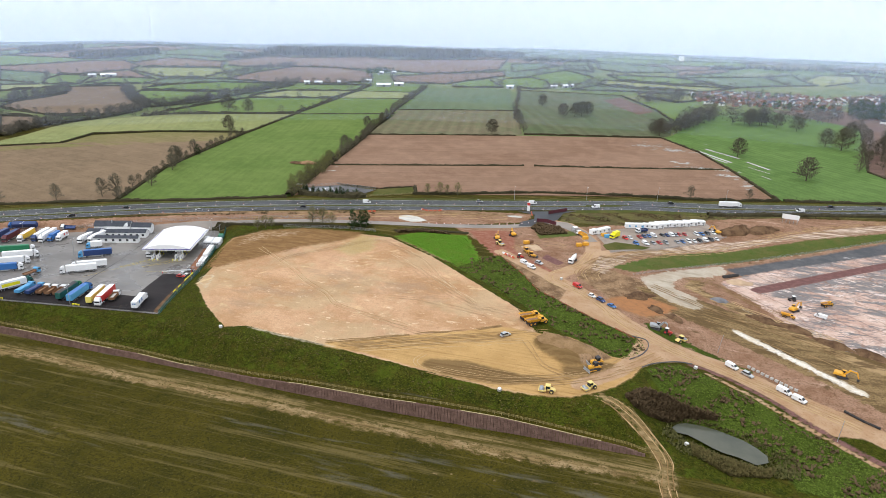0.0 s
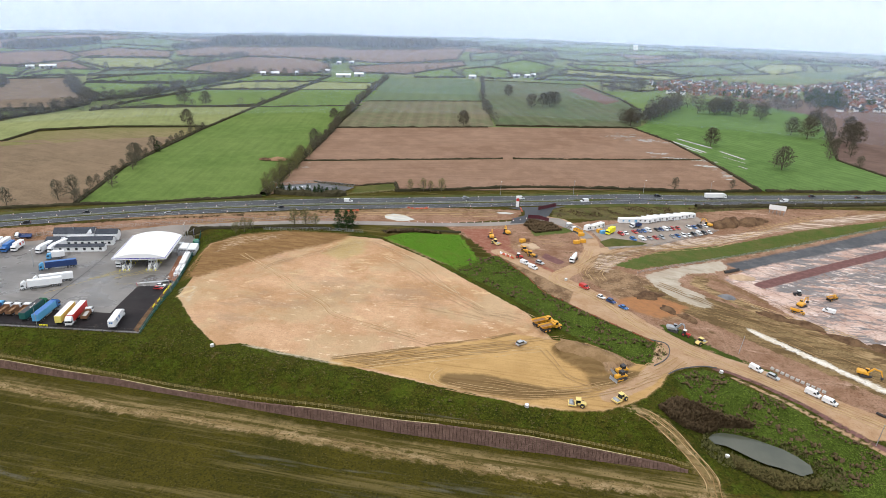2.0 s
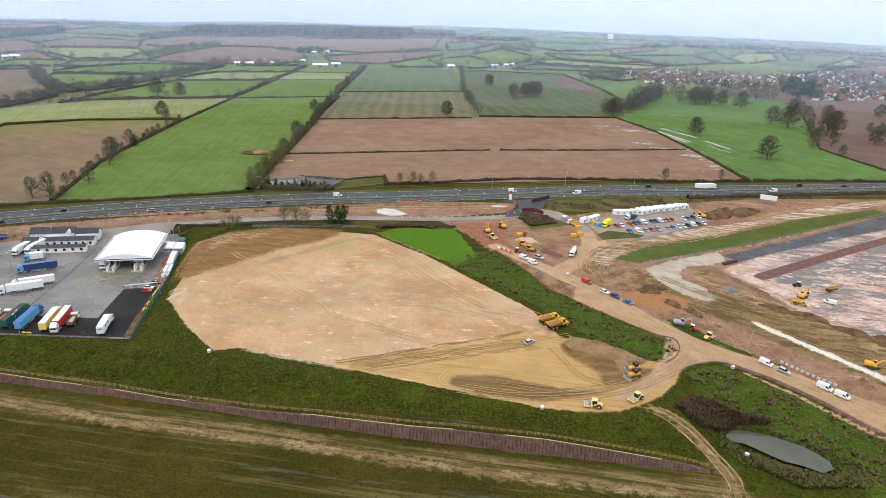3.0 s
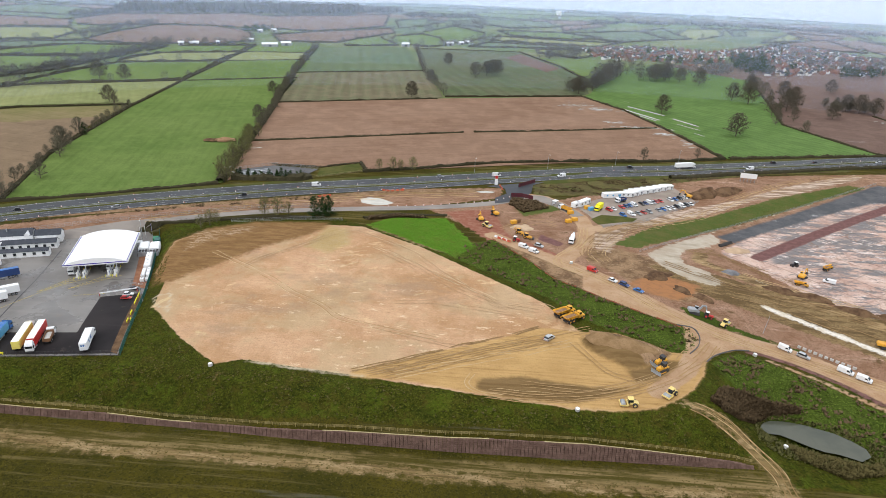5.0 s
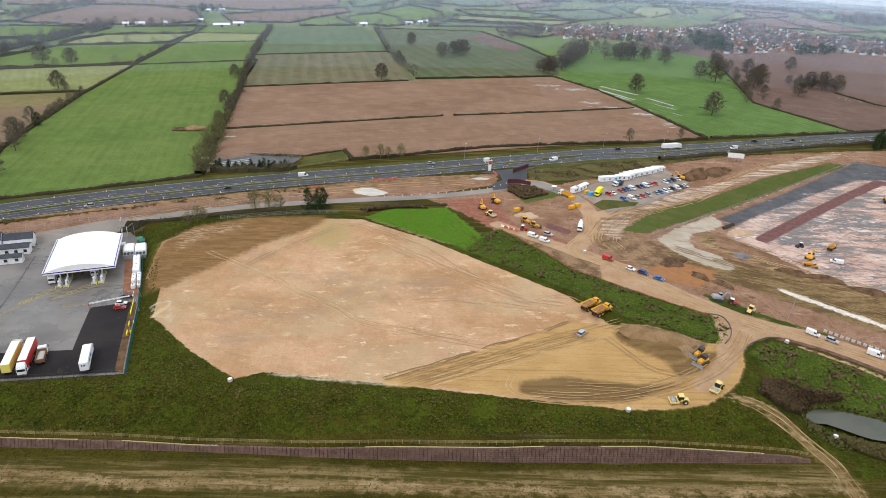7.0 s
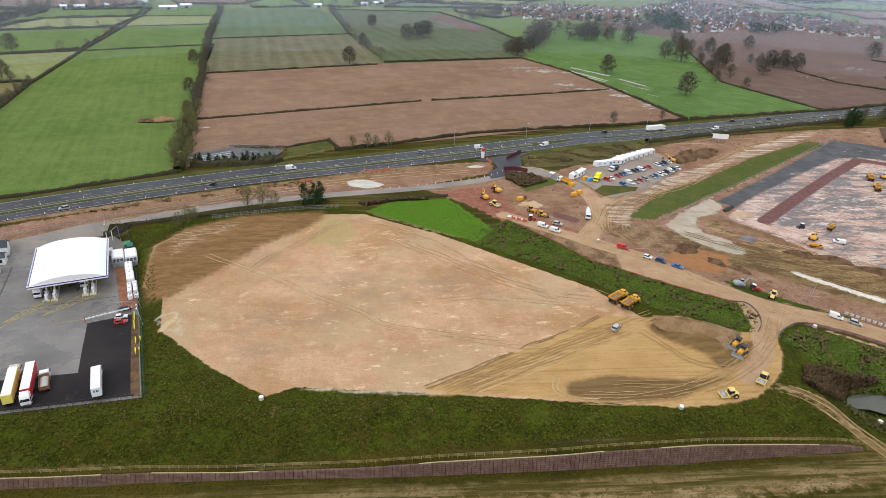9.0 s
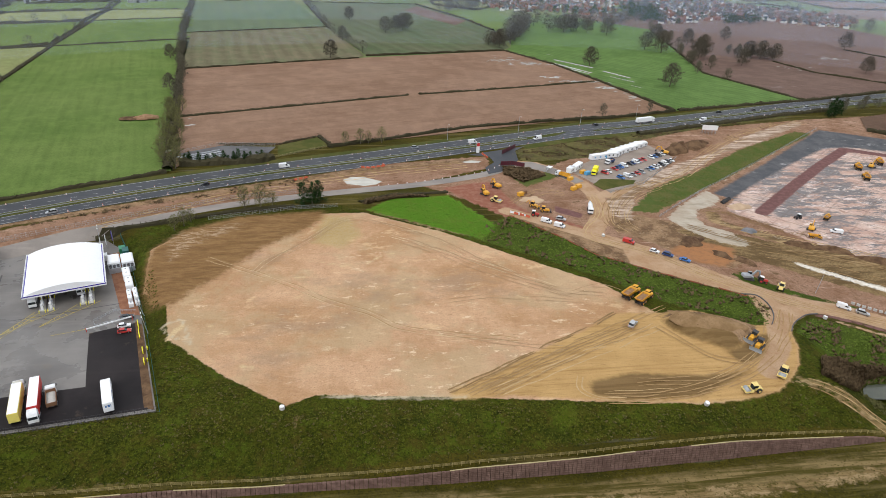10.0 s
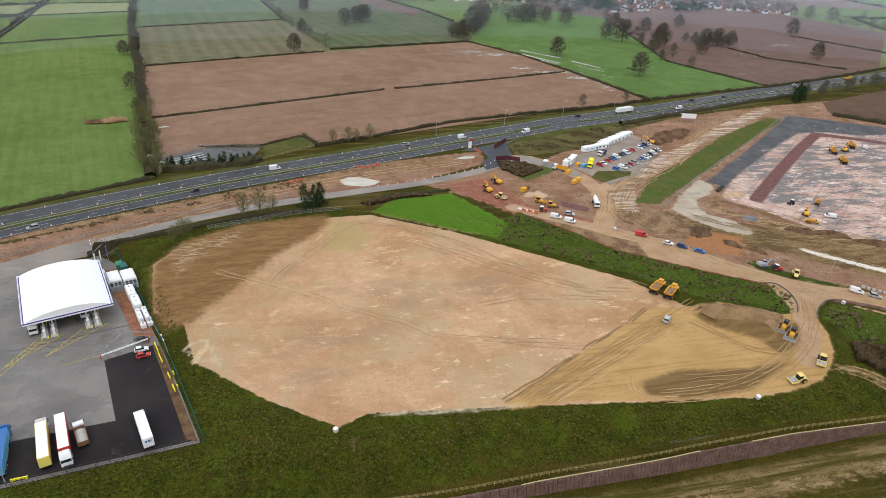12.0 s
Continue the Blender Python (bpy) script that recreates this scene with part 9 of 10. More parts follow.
DENSE = "dark clipped hawthorn hedge between fields"
for i, (line, tall, wide) in enumerate((
        ([(-520, 215), (-392, 303), (-329, 337), (-290, 354), (-228, 388)], 1.8, 2.2), ([(-147, 428), (-98, 449), (-57, 469), (13, 488), (87, 513), (116, 523)], 2.2, 2.6),
        ([(120, 525), (253, 560), (316, 580), (437, 625), (640, 700)], 2.4, 3.0), ([(-245, 495), (-170, 529), (-88, 566)], 1.8, 2.2), ([(-79, 569), (0, 595), (88, 627)], 1.8, 2.2),
        ([(-279, 660), (-200, 692), (-124, 722)], 2.0, 2.2), ([(-117, 735), (-40, 757), (37, 778)], 2.2, 2.6), ([(37, 777), (72, 705), (94, 627), (110, 557), (116, 524)], 2.2, 2.6),
        ([(292, 966), (252, 800), (218, 669), (254, 560)], 2.0, 2.4), ([(-228, 390), (-252, 514), (-282, 662)], 3.6, 5.0), ([(-282, 662), (-321, 856), (-372, 1158)], 3.0, 4.5),
        ([(-329, 337), (-362, 426), (-404, 605)], 2.4, 3.0), ([(-404, 605), (-427, 773), (-444, 932), (-480, 1120)], 2.6, 3.5), ([(-425, 758), (-366, 787), (-307, 817)], 1.8, 2.5),
        ([(-444, 933), (-390, 958), (-336, 984)], 1.8, 2.5), ([(-456, 1037), (-358, 1066)], 1.8, 2.5), ([(-321, 857), (-240, 891), (-160, 925)], 1.8, 2.4), ([(338, 738), (347, 681), (397, 626)], 2.0, 2.6),
        ([(491, 824), (531, 710)], 2.0, 2.6), ([(-560, 440), (-522, 478), (-538, 535), (-492, 580), (-411, 615)], 1.8, 2.2), ([(-585, 660), (-565, 688), (-510, 718), (-427, 758)], 1.8, 2.4), ([(-566, 872), (-452, 930)], 1.8, 2.4), ([(-570, 980), (-456, 1040)], 1.8, 2.4), ([(-602, 483), (-615, 514), (-627, 559), (-622, 609), (-616, 648), (-621, 700)], 3.2, 7.0), ([(-783, 861), (-710, 786), (-654, 742), (-627, 731), (-602, 795), (-603, 865), (-599, 922), (-600, 992)], 3.2, 7.0), ([(-836, 681), (-834, 702), (-837, 756), (-847, 805)], 3.2, 8.0),
        ([(-205, 1200), (-21, 1204)], 2.0, 3.0), ([(55, 925), (34, 1034), (-21, 1203)], 2.5, 4.0), ([(-158, 908), (-205, 1198)], 2.2, 3.0), ([(240, 470), (330, 395), (520, 430)], 2.6, 3.5),
        ([(60, 462), (130, 487), (200, 512), (252, 528)], 2.4, 4.0), ([(-240, 318), (-215, 325), (-190, 335), (-160, 341)], 1.6, 2.4), ([(-130, 345), (-114, 353), (-86, 356)], 1.3, 2.0),
        ([(-210, 434), (-176, 434), (-154, 450)], 1.2, 1.4), ([(-153, 450), (-146, 432)], 1.8, 2.6), ([(-224, 399), (-200, 401), (-182, 404), (-177, 409)], 3.6, 5.0))):
    far_line = max(p[1] for p in line) > 700
    hedge(line, tall, wide, DENSE, 3.0 if far_line else 1.5, 3 if far_line else 6, "field hedges", None, i)
hedgerow = Shape()
row_rng = random.Random(23)
probe = np.linspace(0, 1, 9)
for i, line in enumerate(field_hedges + far_hedges):
    px, py = line[0][0] + (line[1][0] - line[0][0]) * probe, line[0][1] + (line[1][1] - line[0][1]) * probe
    if i >= len(field_hedges) and any((inside(px, py, o) > 5).any() for o in KEEP_OUT):
        continue
    run = densify(line, 9)
    la, lb = offset(run, -2.4), offset(run, 2.4)
    vs, fs = [], []
    for k, (p, q, c) in enumerate(zip(la, lb, run)):
        z, up = hz(*c), 3.0 * row_rng.uniform(0.6, 1.5)
        vs += [(*p, z - 0.5), (c[0] + row_rng.uniform(-0.9, 0.9), c[1] + row_rng.uniform(-0.9, 0.9), z + up), (*q, z - 0.5)]
        if k:
            n0 = 3 * k
            fs += [(n0 - 3, n0, n0 + 1, n0 - 2), (n0 - 2, n0 + 1, n0 + 2, n0 - 1)]
    hedgerow.add(vs, fs)
    for x, y, _ in beside(densify(line, 20), 0, tree_rng.uniform(22, 70), tree_rng.uniform(5, 30)):
        if math.hypot(x, y) < 2500:
            plant(x + tree_rng.uniform(-3, 3), y + tree_rng.uniform(-3, 3), "far", 3, tree_rng.uniform(0.4, 0.85))
tagged(solid("hedgerows", hedgerow, HEDGE, "distant dark hedgerows between small fields", "hedgerow", "", "stuff"))


# ---- low scrub, tussocks and rushes ----
def tufts(name, outline, count, tall, wide, material, label, seed, holes=(), patchy=0.0):
    r = random.Random(seed)
    xs, ys = [p[0] for p in outline], [p[1] for p in outline]
    px = np.array([r.uniform(min(xs), max(xs)) for _ in range(count * 3)])
    py = np.array([r.uniform(min(ys), max(ys)) for _ in range(count * 3)])
    ok = inside(px, py, outline) > 0.4
    for hole in holes:
        ok &= inside(px, py, hole) < -0.3
    vs, fs = [], []
    zs = height(px, py)
    for x, y, z in list(zip(px[ok], py[ok], zs[ok]))[:count]:
        if patchy and noise.noise((x * 0.09, y * 0.09, seed)) < patchy - 0.5:
            continue
        k = r.uniform(0.5, 1.4)
        for _ in range(4):
            a = r.uniform(0, 2 * math.pi)
            d = Vector((math.cos(a), math.sin(a), 0))
            w = Vector((-d.y, d.x, 0)) * wide * k * 0.45
            p = Vector((x, y, z - 0.05)) + d * wide * 0.15
            q = p + d * wide * k * r.uniform(0.3, 0.9) + Vector((0, 0, tall * k * r.uniform(0.6, 1.1)))
            n0 = len(vs)
            vs += [tuple(p - w), tuple(p + w), tuple(q + w * 0.4), tuple(q - w * 0.4)]
            fs.append((n0, n0 + 1, n0 + 2, n0 + 3))
    me = bpy.data.meshes.new(name)
    me.from_pydata(vs, [], fs)
    me.materials.append(material)
    return tagged(new(name, me), label, "vegetation", kind="stuff")


GRASSTUFT = leafy("grass_tufts", (0.028, 0.034, 0.005), (0.115, 0.118, 0.016))
SWARDTUFT = leafy("verge_tufts", (0.055, 0.085, 0.013), (0.14, 0.19, 0.032))
BUNDTUFT = leafy("bund_tufts", (0.07, 0.095, 0.022), (0.13, 0.145, 0.04))
DEADTUFT = leafy("dead_grass_tufts", (0.09, 0.075, 0.03), (0.15, 0.125, 0.05))
BANK = [(-330, 183), (-190, 182.5), (-60, 184), (16, 186), (10, 200), (0, 197), (-30, 192), (-100, 200.5), (-150, 201.5), (-172, 216), (-196, 240), (-200, 262), (-208, 285), (-214, 282), (-186, 205), (-330, 184)]
POND = [(26.8, 202.2), (28.6, 204.8), (31.4, 206.3), (35.9, 206.5), (42.0, 205.4), (46.2, 203.6), (49.9, 202.1), (53.6, 199.0), (56.3, 195.7), (56.1, 192.1), (52.2, 189.6), (46.8, 192.0), (42.6, 192.8), (39.3, 194.5), (35.2, 197.3), (31.9, 199.3), (28.4, 199.6)]
tufts("grass_tufts", BANK, 15000, 0.24, 0.46, GRASSTUFT, "rough green tussocks on the bank", 1)
tufts("dead_grass_tufts", BANK, 6000, 0.28, 0.4, DEADTUFT, "straw-coloured dead grass on the bank", 2, (), 0.45)
tufts("grass_tufts", VERGE, 5200, 0.22, 0.45, SWARDTUFT, "rough green tussocks on the verge", 3)
tufts("scrub", VERGE, 700, 0.7, 0.9, SCRUB, "brown brambles on the verge", 4, (), 0.4)
tufts("scrub", [(-76, 302), (-50, 279), (-28, 261), (-13, 246), (4, 231), (2, 236), (-14, 251), (-30, 267), (-50, 284), (-72, 305)], 420, 0.7, 0.8, SCRUB, "dark brambles along the foot of the verge", 24, (), 0.5)
tufts("grass_tufts", EASTBANK, 5500, 0.22, 0.45, SWARDTUFT, "rough green tussocks above the pond", 5, (POND,))
tufts("scrub", EASTBANK, 900, 0.7, 0.9, SCRUB, "brown brambles above the pond", 6, (POND,), 0.4)
tufts("scrub", [(9.8, 203.4), (16.7, 212.3), (24.9, 214.5), (32.1, 212.1), (41.2, 211.8), (42.8, 209), (31.4, 207.5), (26.1, 203.5), (18.3, 197.5), (12.8, 198.3)], 2600, 1.3, 0.9, SCRUB, "dense brown reeds beside a track", 7)
tufts("rushes", [(22, 194), (27, 208), (40, 209), (54, 204), (66, 195), (64, 184), (40, 184), (28, 188)], 1100, 0.7, 0.6, RUSHES, "olive rushes round the pond", 8, (POND,))
tufts("rushes", [(31.5, 197), (38.7, 192), (51.9, 188), (58.8, 190), (54.8, 183), (43.2, 180.3), (32.4, 187.7)], 1500, 0.8, 0.7, DEADTUFT, "tan dead rushes below the pond", 30, (POND,))
tufts("grass_tufts", [(25.6, 360.4), (53, 383.8), (118, 432.8), (182, 469), (190, 464), (132, 422.3), (88.5, 389.5), (58, 367.2), (26, 339), (13, 328)], 4500, 0.2, 0.5, BUNDTUFT, "rough grass on the long bund", 31)
tufts("scrub", [(-90, 350), (-112, 354), (-128, 347), (-128, 342), (-112, 349), (-88, 351)], 600, 1.0, 1.2, SCRUB, "brown scrub above the green field", 9)
tufts("scrub", [(-50, 393), (-36, 390), (-28, 378), (-44, 368), (-52, 380)], 900, 0.9, 1.1, SCRUB, "brown scrub below the hoarding", 10)
tufts("scrub", [(-34, 402), (12, 410), (60, 454), (150, 486), (150, 494), (60, 464), (-10, 432), (-32, 420)], 5000, 0.45, 0.6, SCRUB, "brown scrub on the roadside bank", 11, (), 0.5)
tufts("dead_grass_tufts", [(-250, 110), (-250, 176), (20, 180), (30, 165), (20, 110)], 16000, 0.2, 0.3, leafy("field_tufts", (0.045, 0.042, 0.012), (0.105, 0.085, 0.02)), "short wiry grass in the near field", 12)
tufts("scrub", [(-300, 308), (-236, 340), (-190, 358), (-150, 372), (-150, 380), (-192, 366), (-260, 332), (-300, 312)], 900, 0.6, 1.0, SCRUB, "brown weeds beside the main road", 13, (), 0.5)

# ---- village, farms and water tower ----
BRICK = earthy("house_brick", (0.24, 0.11, 0.075), (0.30, 0.15, 0.10), (0.18, 0.08, 0.06), 0.1, 1.2)
RENDER = earthy("house_render", (0.66, 0.65, 0.62), (0.76, 0.74, 0.71), (0.58, 0.56, 0.52), 0.1, 1.2)
BUFF = earthy("house_buff", (0.38, 0.30, 0.22), (0.44, 0.35, 0.27), (0.3, 0.24, 0.18), 0.1, 1.2)
TILES = earthy("clay_tiles", (0.17, 0.085, 0.06), (0.22, 0.115, 0.085), (0.12, 0.06, 0.05), 0.2, 1.5)
BROWNTILES = earthy("brown_tiles", (0.11, 0.085, 0.075), (0.15, 0.115, 0.1), (0.08, 0.06, 0.055), 0.2, 1.5)


GREYTILES = earthy("grey_tiles", (0.10, 0.092, 0.092), (0.145, 0.13, 0.128), (0.07, 0.065, 0.065), 0.03, 1.5)


def house(wall_mat, roof_mat, label, L, W):
    c = thing("house", label, "house", "village houses")
    h, w = L / 2, W / 2
    wall = part("wall", Shape().prism([(-w, -1), (w, -1), (w, 5), (0, 7.8), (-w, 5)], -h, h, True), wall_mat, c)
    rf = Shape()
    for s in (-1, 1):
        rf.add([(-h - 0.3, s * (w + 0.4), 4.75), (h + 0.3, s * (w + 0.4), 4.75), (h + 0.3, 0, 8.0), (-h - 0.3, 0, 8.0), (-h - 0.3, s * (w + 0.4), 4.95), (h + 0.3, s * (w + 0.4), 4.95), (h + 0.3, 0, 8.25), (-h - 0.3, 0, 8.25)],
               [(0, 1, 2, 3), (4, 5, 6, 7), (0, 1, 5, 4), (1, 2, 6, 5), (2, 3, 7, 6), (3, 0, 4, 7)])
    part("roof", rf, roof_mat, c)
    part("chimney", Shape().box(h - 0.8, 0, 7.2, 0.9, 0.7, 2.0), wall_mat, c)
    for i in (-1, 1):
        part("window", Shape().box(i * h * 0.5, -w - 0.02, 0.9, 1.5, 0.08, 1.2), GLASS, wall)
    return c


HOUSES = [house(BRICK, TILES, "red brick house with a clay tile roof", 10, 7), house(RENDER, SLATE, "white rendered house with a slate roof", 11, 7), house(BUFF, BROWNTILES, "buff brick house with brown tiles", 9, 7),
          house(BRICK, BROWNTILES, "brick terrace house with brown tiles", 14, 7), house(RENDER, TILES, "pale rendered house with a red roof", 9, 6.5)]
town_rng = random.Random(17)
placed = 0
taken = []
village_rest = [{"wall": Shape(), "roof": Shape()} for _ in range(5)]
plots = np.array([(town_rng.uniform(90, 780), town_rng.uniform(1000, 1560)) for _ in range(9000)])
plots = plots[(inside(plots[:, 0], plots[:, 1], VILLAGE) > 4) & (inside(plots[:, 0], plots[:, 1], VILLAGE_WOOD) < -6)].tolist()
for x, y in plots:
    if placed == 820:
        break
    if any((x - a) ** 2 + (y - b) ** 2 < 120 for a, b in taken):
        continue
    taken.append((x, y))
    sort = town_rng.choice((0, 1, 2, 3, 4, 1, 0))
    t = HOUSES[sort]
    yaw = 20 + 90 * town_rng.randrange(2) + 25 * math.sin(x / 160) + town_rng.uniform(-8, 8)
    m = pose(x, y, hz(x, y), 0, 0, yaw) @ Matrix.Scale(0.72, 4)
    if placed >= 270:
        for o in t.children:
            if o.name.split(".")[0] in village_rest[sort]:
                village_rest[sort][o.name.split(".")[0]].add([m @ v.co for v in o.data.vertices], [tuple(q.vertices) for q in o.data.polygons])
    elif placed < 5:
        HOUSES[placed].matrix_basis = m
    else:
        copy_thing(t, Matrix()).matrix_basis = m
    placed += 1
    for _ in range(2):
        if town_rng.random() < 0.4:
            tx, ty = x + town_rng.uniform(-16, 16), y + town_rng.uniform(-16, 16)
            if (tx - x) ** 2 + (ty - y) ** 2 > 64:
                plant(tx, ty, "fardark" if town_rng.random() < 0.5 else "far", 1, town_rng.uniform(0.3, 0.7))


for rest, walls, roofs, tint in zip(village_rest, (BRICK, RENDER, BUFF, BRICK, RENDER), (TILES, SLATE, BROWNTILES, GREYTILES, TILES), ("red brick", "white rendered", "buff", "dull brick", "pale rendered")):
    solid("village_walls", rest["wall"], walls, f"{tint} walls of many village houses", "houses", kind="stuff")
    solid("village_roofs", rest["roof"], roofs, f"tiled roofs of {tint} village houses", "houses", kind="stuff")


def barn(x, y, yaw, L, W, label, paint=CLEAN):
    b = thing("barn", label, "barn", "farm barns")
    w = W / 2
    wall = part("wall", Shape().prism([(-w, -1), (w, -1), (w, 4.5), (0, 6.5), (-w, 4.5)], -L / 2, L / 2, True), GREY, b)
    rf = Shape()
    for s in (-1, 1):
        rf.add([(-L / 2 - 0.3, s * (w + 0.5), 4.3), (L / 2 + 0.3, s * (w + 0.5), 4.3), (L / 2 + 0.3, 0, 6.6), (-L / 2 - 0.3, 0, 6.6), (-L / 2 - 0.3, s * (w + 0.5), 4.5), (L / 2 + 0.3, s * (w + 0.5), 4.5), (L / 2 + 0.3, 0, 6.85), (-L / 2 - 0.3, 0, 6.85)],
               [(0, 1, 2, 3), (4, 5, 6, 7), (0, 1, 5, 4), (1, 2, 6, 5), (2, 3, 7, 6), (3, 0, 4, 7)])
    part("roof", rf, paint, b)
    part("door", Shape().box(0, -w - 0.03, 0, 4, 0.1, 3.8), DARK, wall)
    b.matrix_basis = pose(x, y, hz(x, y), 0, 0, yaw)


for x, y, yaw, L, W in ((-446, 1128, 22, 40, 16), (-428, 1160, 22, 26, 14), (-502, 1187, 20, 20, 14), (-562, 1094, 25, 22, 10), (-580, 1084, 25, 14, 8), (-534, 1123, 25, 9, 7), (-977, 992, 30, 20, 9), (-960, 1002, 30, 16, 9), (-953, 1014, 30, 24, 12), (-228, 1229, 20, 20, 12), (-150, 1270, 20, 20, 8), (-130, 1284, 40, 16, 8), (-120, 1300, 20, 14, 8), (-560, 1400, 20, 20, 9), (-540, 1430, 40, 16, 8)):
    barn(x, y, yaw, L * 0.65, W * 0.75, "white-roofed farm barn far off")
tower = thing("water_tower", "white water tower on the skyline", "water tower")
part("tank", Shape().box(0, 0, 12, 14, 14, 13, 1.0), CLEAN, tower)
for sx in (-5, 5):
    for sy in (-5, 5):
        part("leg", Shape().box(sx, sy, -2, 1.4, 1.4, 14), CONCRETE, tower)
tower.matrix_basis = pose(130, 2200, hz(130, 2200))

# far woods
def wood_mass(line, deep, count, tall, label, seed):
    r = random.Random(seed)
    s = Shape()
    pts = densify(line, 10)
    for _ in range(count):
        x, y = r.choice(pts)
        x, y = x + r.uniform(-10, 10), y + r.uniform(0, deep)
        z, rad, top = hz(x, y), r.uniform(5, 9), tall * r.uniform(0.7, 1.2)
        n = 7
        vs = [(x, y, z + top)]
        for k, (f, g) in enumerate(((0.55, 0.92), (1.0, 0.62), (0.8, 0.3))):
            for i in range(n):
                a = 2 * math.pi * (i + r.uniform(-0.25, 0.25)) / n
                q = rad * f * r.uniform(0.65, 1.2)
                vs.append((x + q * math.cos(a), y + q * math.sin(a), z + top * g * r.uniform(0.88, 1.08)))
        fs = [(0, 1 + i, 1 + (i + 1) % n) for i in range(n)]
        for k in range(2):
            fs += [(1 + k * n + i, 1 + (k + 1) * n + i, 1 + (k + 1) * n + (i + 1) % n, 1 + k * n + (i + 1) % n) for i in range(n)]
        s.add(vs, fs)
        s.tube((x, y, z - 1), (x, y, z + top * 0.4), 0.5, 0.4, 4, False)
    me = bpy.data.meshes.new("wood")
    me.from_pydata(s.v, [], s.f)
    me.materials.append(HEDGE)
    tagged(new("wood", me), label, "wood", kind="stuff")


wood_mass([(-1027, 1680), (-932, 1773), (-782, 1846), (-677, 1815), (-563, 1835), (-480, 1890)], 150, 1100, 23, "dark leafless wood on a far hill", 1)
wood_mass([(-1030, 1500), (-1026, 1649)], 30, 120, 13, "dark belt of trees on a far slope", 4)
wood_mass([(-450, 2020), (-380, 2130)], 120, 160, 16, "dark wood on a far hill", 2)
wood_mass([(-1334, 1295), (-1273, 1331), (-1239, 1408)], 100, 260, 17, "dark wood on a far slope", 3)
wood_mass([(-1593, 1387), (-1562, 1409), (-1506, 1420)], 90, 140, 15, "dark wood on a misty slope", 7)
wood_mass([(-313, 1911), (-207, 1984), (-130, 2067)], 60, 110, 12, "dark belt of trees beyond a green hill", 8)
wood_mass([(200, 1990), (600, 2060), (1200, 1960)], 60, 260, 12, "dark belt of far trees", 5)
wood_mass([(890, 1600), (930, 1610), (1010, 1660)], 110, 170, 16, "dark wood beyond the village", 6)

# distant trees, each a short trunk under a ragged dome of twigs
def far_trees(name, spots, material, label, seed, sprays, lo, hi, slim):
    r = np.random.default_rng(seed)
    vs, fs = [], []
    for x, y, size in spots:
        z, tall, n0 = hz(x, y), 12 * size, len(vs)
        w = 0.25 * size
        vs += [(x - w, y, z - 0.5), (x + w, y, z - 0.5), (x + w * 0.6, y, z + tall * 0.5), (x - w * 0.6, y, z + tall * 0.5), (x, y - w, z - 0.5), (x, y + w, z - 0.5), (x, y + w * 0.6, z + tall * 0.5), (x, y - w * 0.6, z + tall * 0.5)]
        fs += [(n0, n0 + 1, n0 + 2, n0 + 3), (n0 + 4, n0 + 5, n0 + 6, n0 + 7)]
        a, f = r.uniform(0, 6.283, sprays), r.uniform(0.22, 1.0, sprays)
        rad = tall * slim * np.sqrt(np.clip(1 - ((f - 0.55) / 0.47) ** 2, 0, 1)) * r.uniform(0.3, 1.05, sprays)
        centre = np.column_stack([x + rad * np.cos(a), y + rad * np.sin(a), z + tall * f])
        u = r.normal(0, 1, (sprays, 3)) * tall * lo
        v = r.normal(0, 1, (sprays, 3)) * tall * hi
        n0 = len(vs)
        quad = np.stack([centre - u, centre - v, centre + u, centre + v], 1).reshape(-1, 3)
        vs += [tuple(p) for p in quad]
        fs += [(n0 + 4 * i, n0 + 4 * i + 1, n0 + 4 * i + 2, n0 + 4 * i + 3) for i in range(sprays)]
    me = bpy.data.meshes.new(name)
    me.from_pydata(vs, [], fs)
    me.materials.append(material)
    tagged(new(name, me), label, "trees", kind="stuff")


far_trees("distant_trees", distant["far"], HAZYTWIGS, "distant leafless hedgerow and garden trees", 5, 230, 0.065, 0.009, 0.44)
far_trees("distant_evergreens", distant["fardark"], EVERGREEN, "distant dark evergreen garden trees", 6, 110, 0.05, 0.03, 0.3)

# ---- haze imitated by tinted sheets over the far country, and a glowing pale ring ----
def haze_sheet_material(name, share):
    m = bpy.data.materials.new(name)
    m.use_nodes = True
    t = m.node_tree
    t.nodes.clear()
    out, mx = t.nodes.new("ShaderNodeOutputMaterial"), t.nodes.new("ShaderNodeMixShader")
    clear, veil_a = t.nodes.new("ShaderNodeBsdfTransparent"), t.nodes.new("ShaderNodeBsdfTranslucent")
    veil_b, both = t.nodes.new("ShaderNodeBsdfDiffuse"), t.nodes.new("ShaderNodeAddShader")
    # bluish haze tint painted into each see-through sheet
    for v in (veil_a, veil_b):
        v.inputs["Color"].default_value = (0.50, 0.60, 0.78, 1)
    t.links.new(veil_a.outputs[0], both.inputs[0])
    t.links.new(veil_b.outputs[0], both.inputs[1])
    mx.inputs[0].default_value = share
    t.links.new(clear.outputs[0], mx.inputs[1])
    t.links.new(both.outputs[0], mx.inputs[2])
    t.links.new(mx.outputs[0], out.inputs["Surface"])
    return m


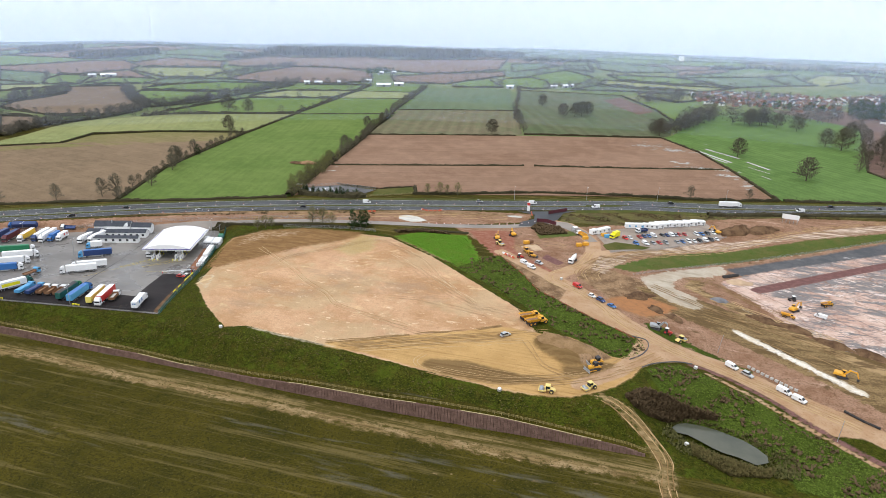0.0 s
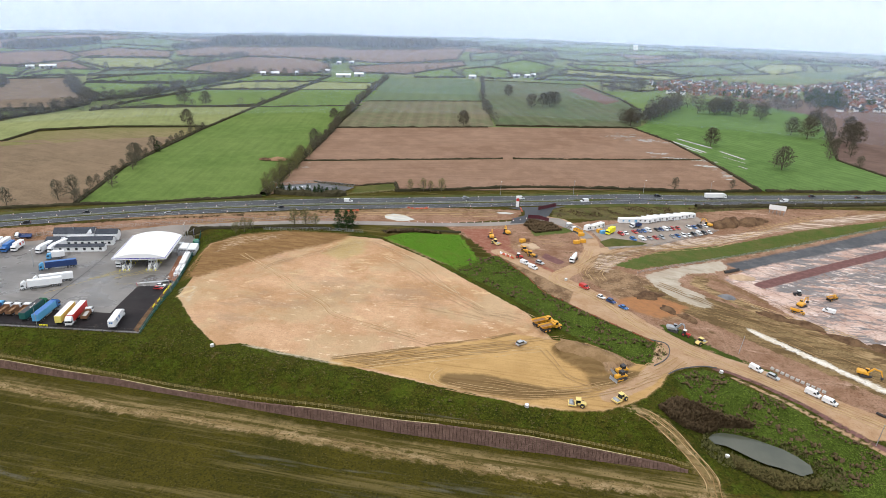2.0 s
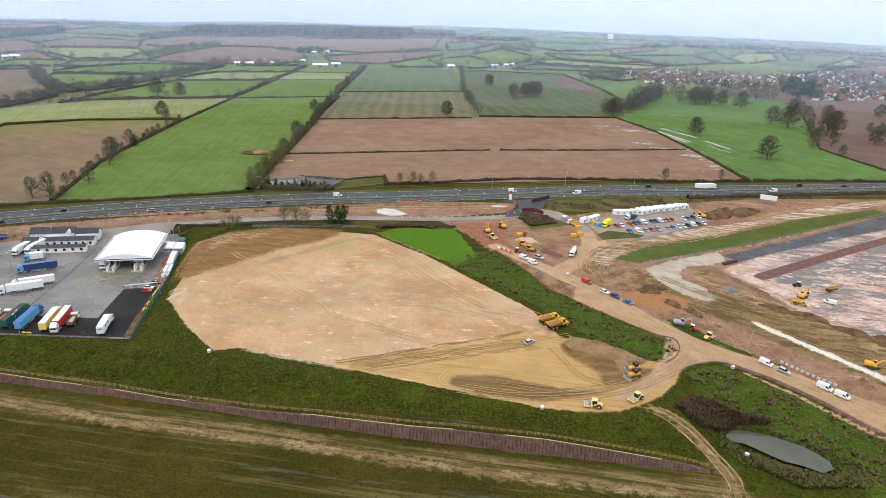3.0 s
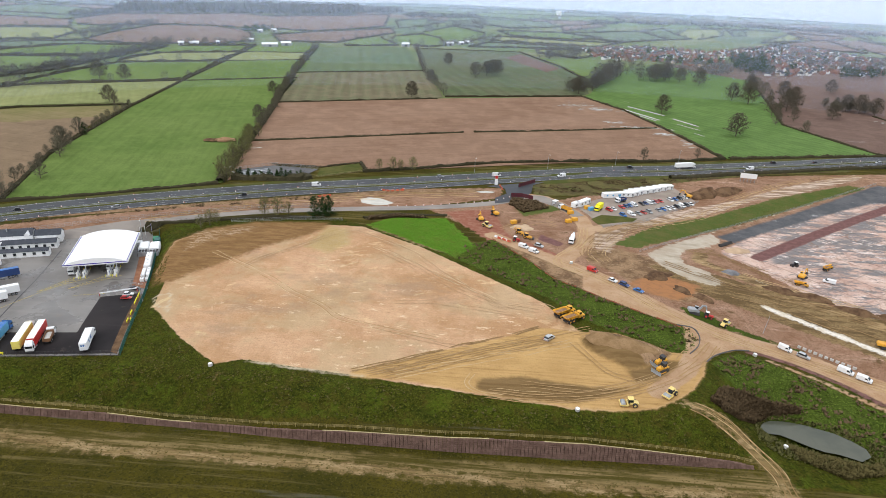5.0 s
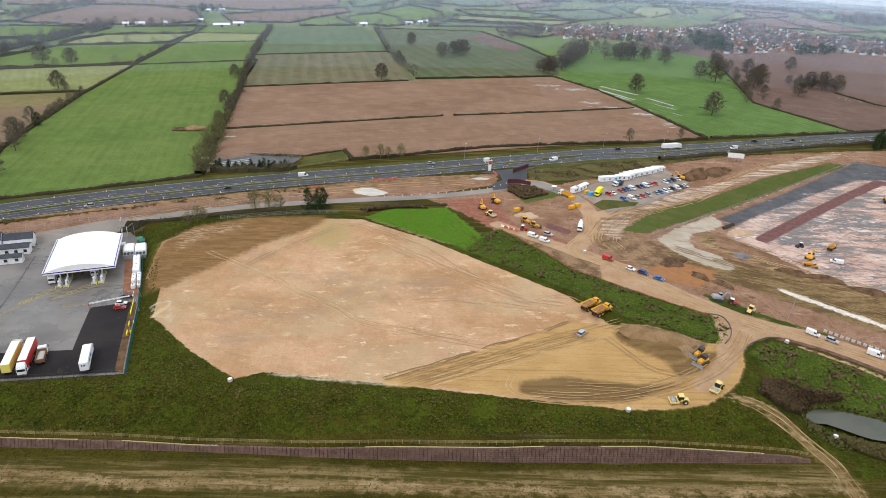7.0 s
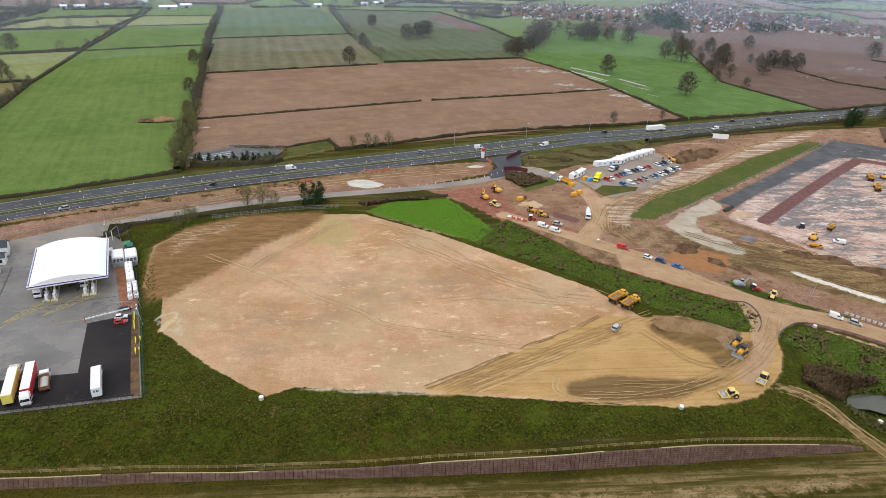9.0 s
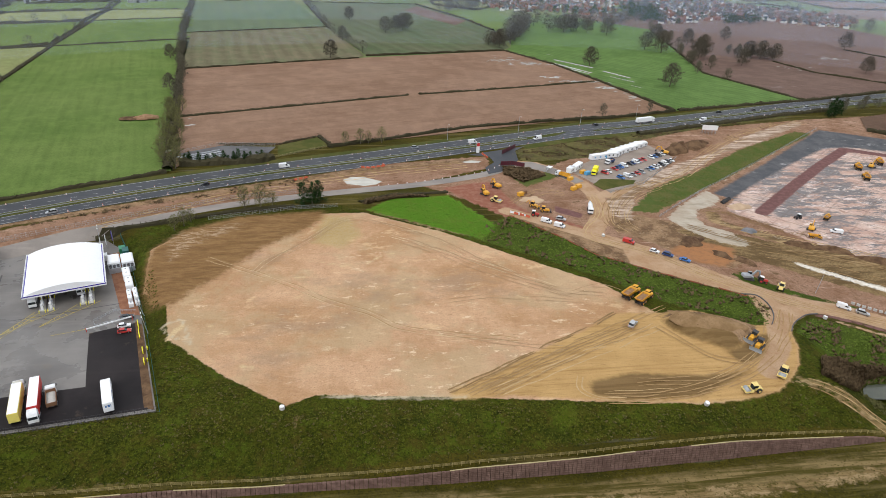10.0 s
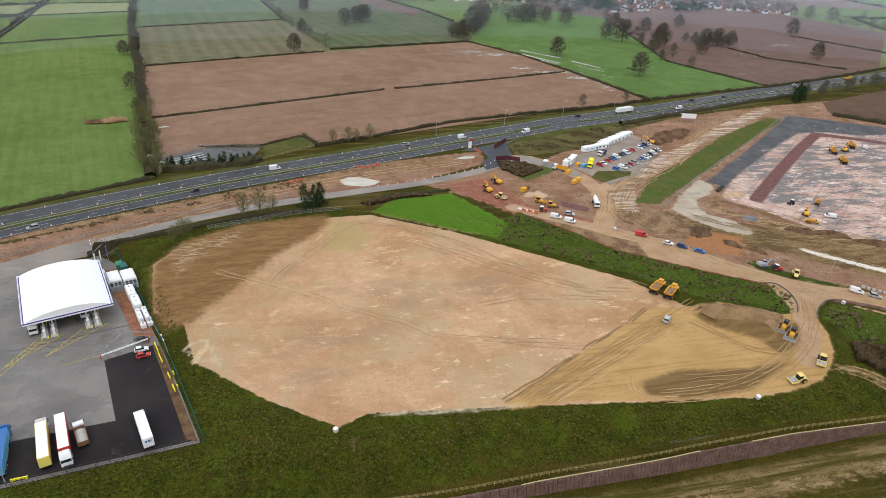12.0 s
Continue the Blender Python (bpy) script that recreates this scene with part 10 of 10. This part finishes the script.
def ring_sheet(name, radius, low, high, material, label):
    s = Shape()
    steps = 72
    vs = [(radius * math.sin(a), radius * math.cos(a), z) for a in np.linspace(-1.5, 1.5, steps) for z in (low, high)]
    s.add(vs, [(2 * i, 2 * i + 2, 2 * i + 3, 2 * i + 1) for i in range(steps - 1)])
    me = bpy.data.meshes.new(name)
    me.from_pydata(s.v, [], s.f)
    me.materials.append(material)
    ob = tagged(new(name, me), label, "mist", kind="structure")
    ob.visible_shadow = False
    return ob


HAZE = haze_sheet_material("thin_haze_sheet", 0.062)
HAZE3 = haze_sheet_material("far_haze_sheet", 0.17)
HAZE2 = haze_sheet_material("thicker_haze_sheet", 0.085)
LUSH = [(-126, 337), (-114, 349), (-87, 351), (-70, 317), (-78, 304), (-92, 313)]
tufts("grass_tufts", LUSH, 5000, 0.18, 0.35, leafy("lush_tufts", (0.075, 0.165, 0.016), (0.115, 0.225, 0.026)), "bright green grass tufts", 21)
# added sheets, denser with distance, that stand in for haze
for radius, material in ((820, haze_sheet_material("first_haze_sheet", 0.04)), (1010, HAZE), (1240, HAZE), (1480, HAZE), (1760, HAZE2), (2060, HAZE2), (2380, HAZE3), (2700, HAZE3), (2900, HAZE3)):
    ring_sheet("backdrop", radius, -40, 260, material, "tinted see-through sheet added as haze over the far country")
# backdrop ring that glows: horizon haze painted as a pale emission gradient
haze_glow = bpy.data.materials.new("glowing_haze_backdrop")
haze_glow.use_nodes = True
ft = haze_glow.node_tree
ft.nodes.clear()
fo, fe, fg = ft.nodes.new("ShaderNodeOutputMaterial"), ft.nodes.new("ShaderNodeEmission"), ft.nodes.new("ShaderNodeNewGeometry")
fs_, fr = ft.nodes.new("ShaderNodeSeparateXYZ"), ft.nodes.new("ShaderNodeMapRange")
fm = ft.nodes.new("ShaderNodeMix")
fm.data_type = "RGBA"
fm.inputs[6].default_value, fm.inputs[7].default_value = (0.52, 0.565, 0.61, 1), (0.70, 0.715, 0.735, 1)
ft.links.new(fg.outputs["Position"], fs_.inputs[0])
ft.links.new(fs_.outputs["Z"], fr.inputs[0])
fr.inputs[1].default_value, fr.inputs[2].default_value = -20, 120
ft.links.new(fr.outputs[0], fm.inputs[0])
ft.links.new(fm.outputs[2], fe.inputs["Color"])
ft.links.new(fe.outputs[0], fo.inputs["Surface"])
ring_sheet("backdrop", 3100, -80, 420, haze_glow, "glowing backdrop ring with pale haze painted as a gradient")
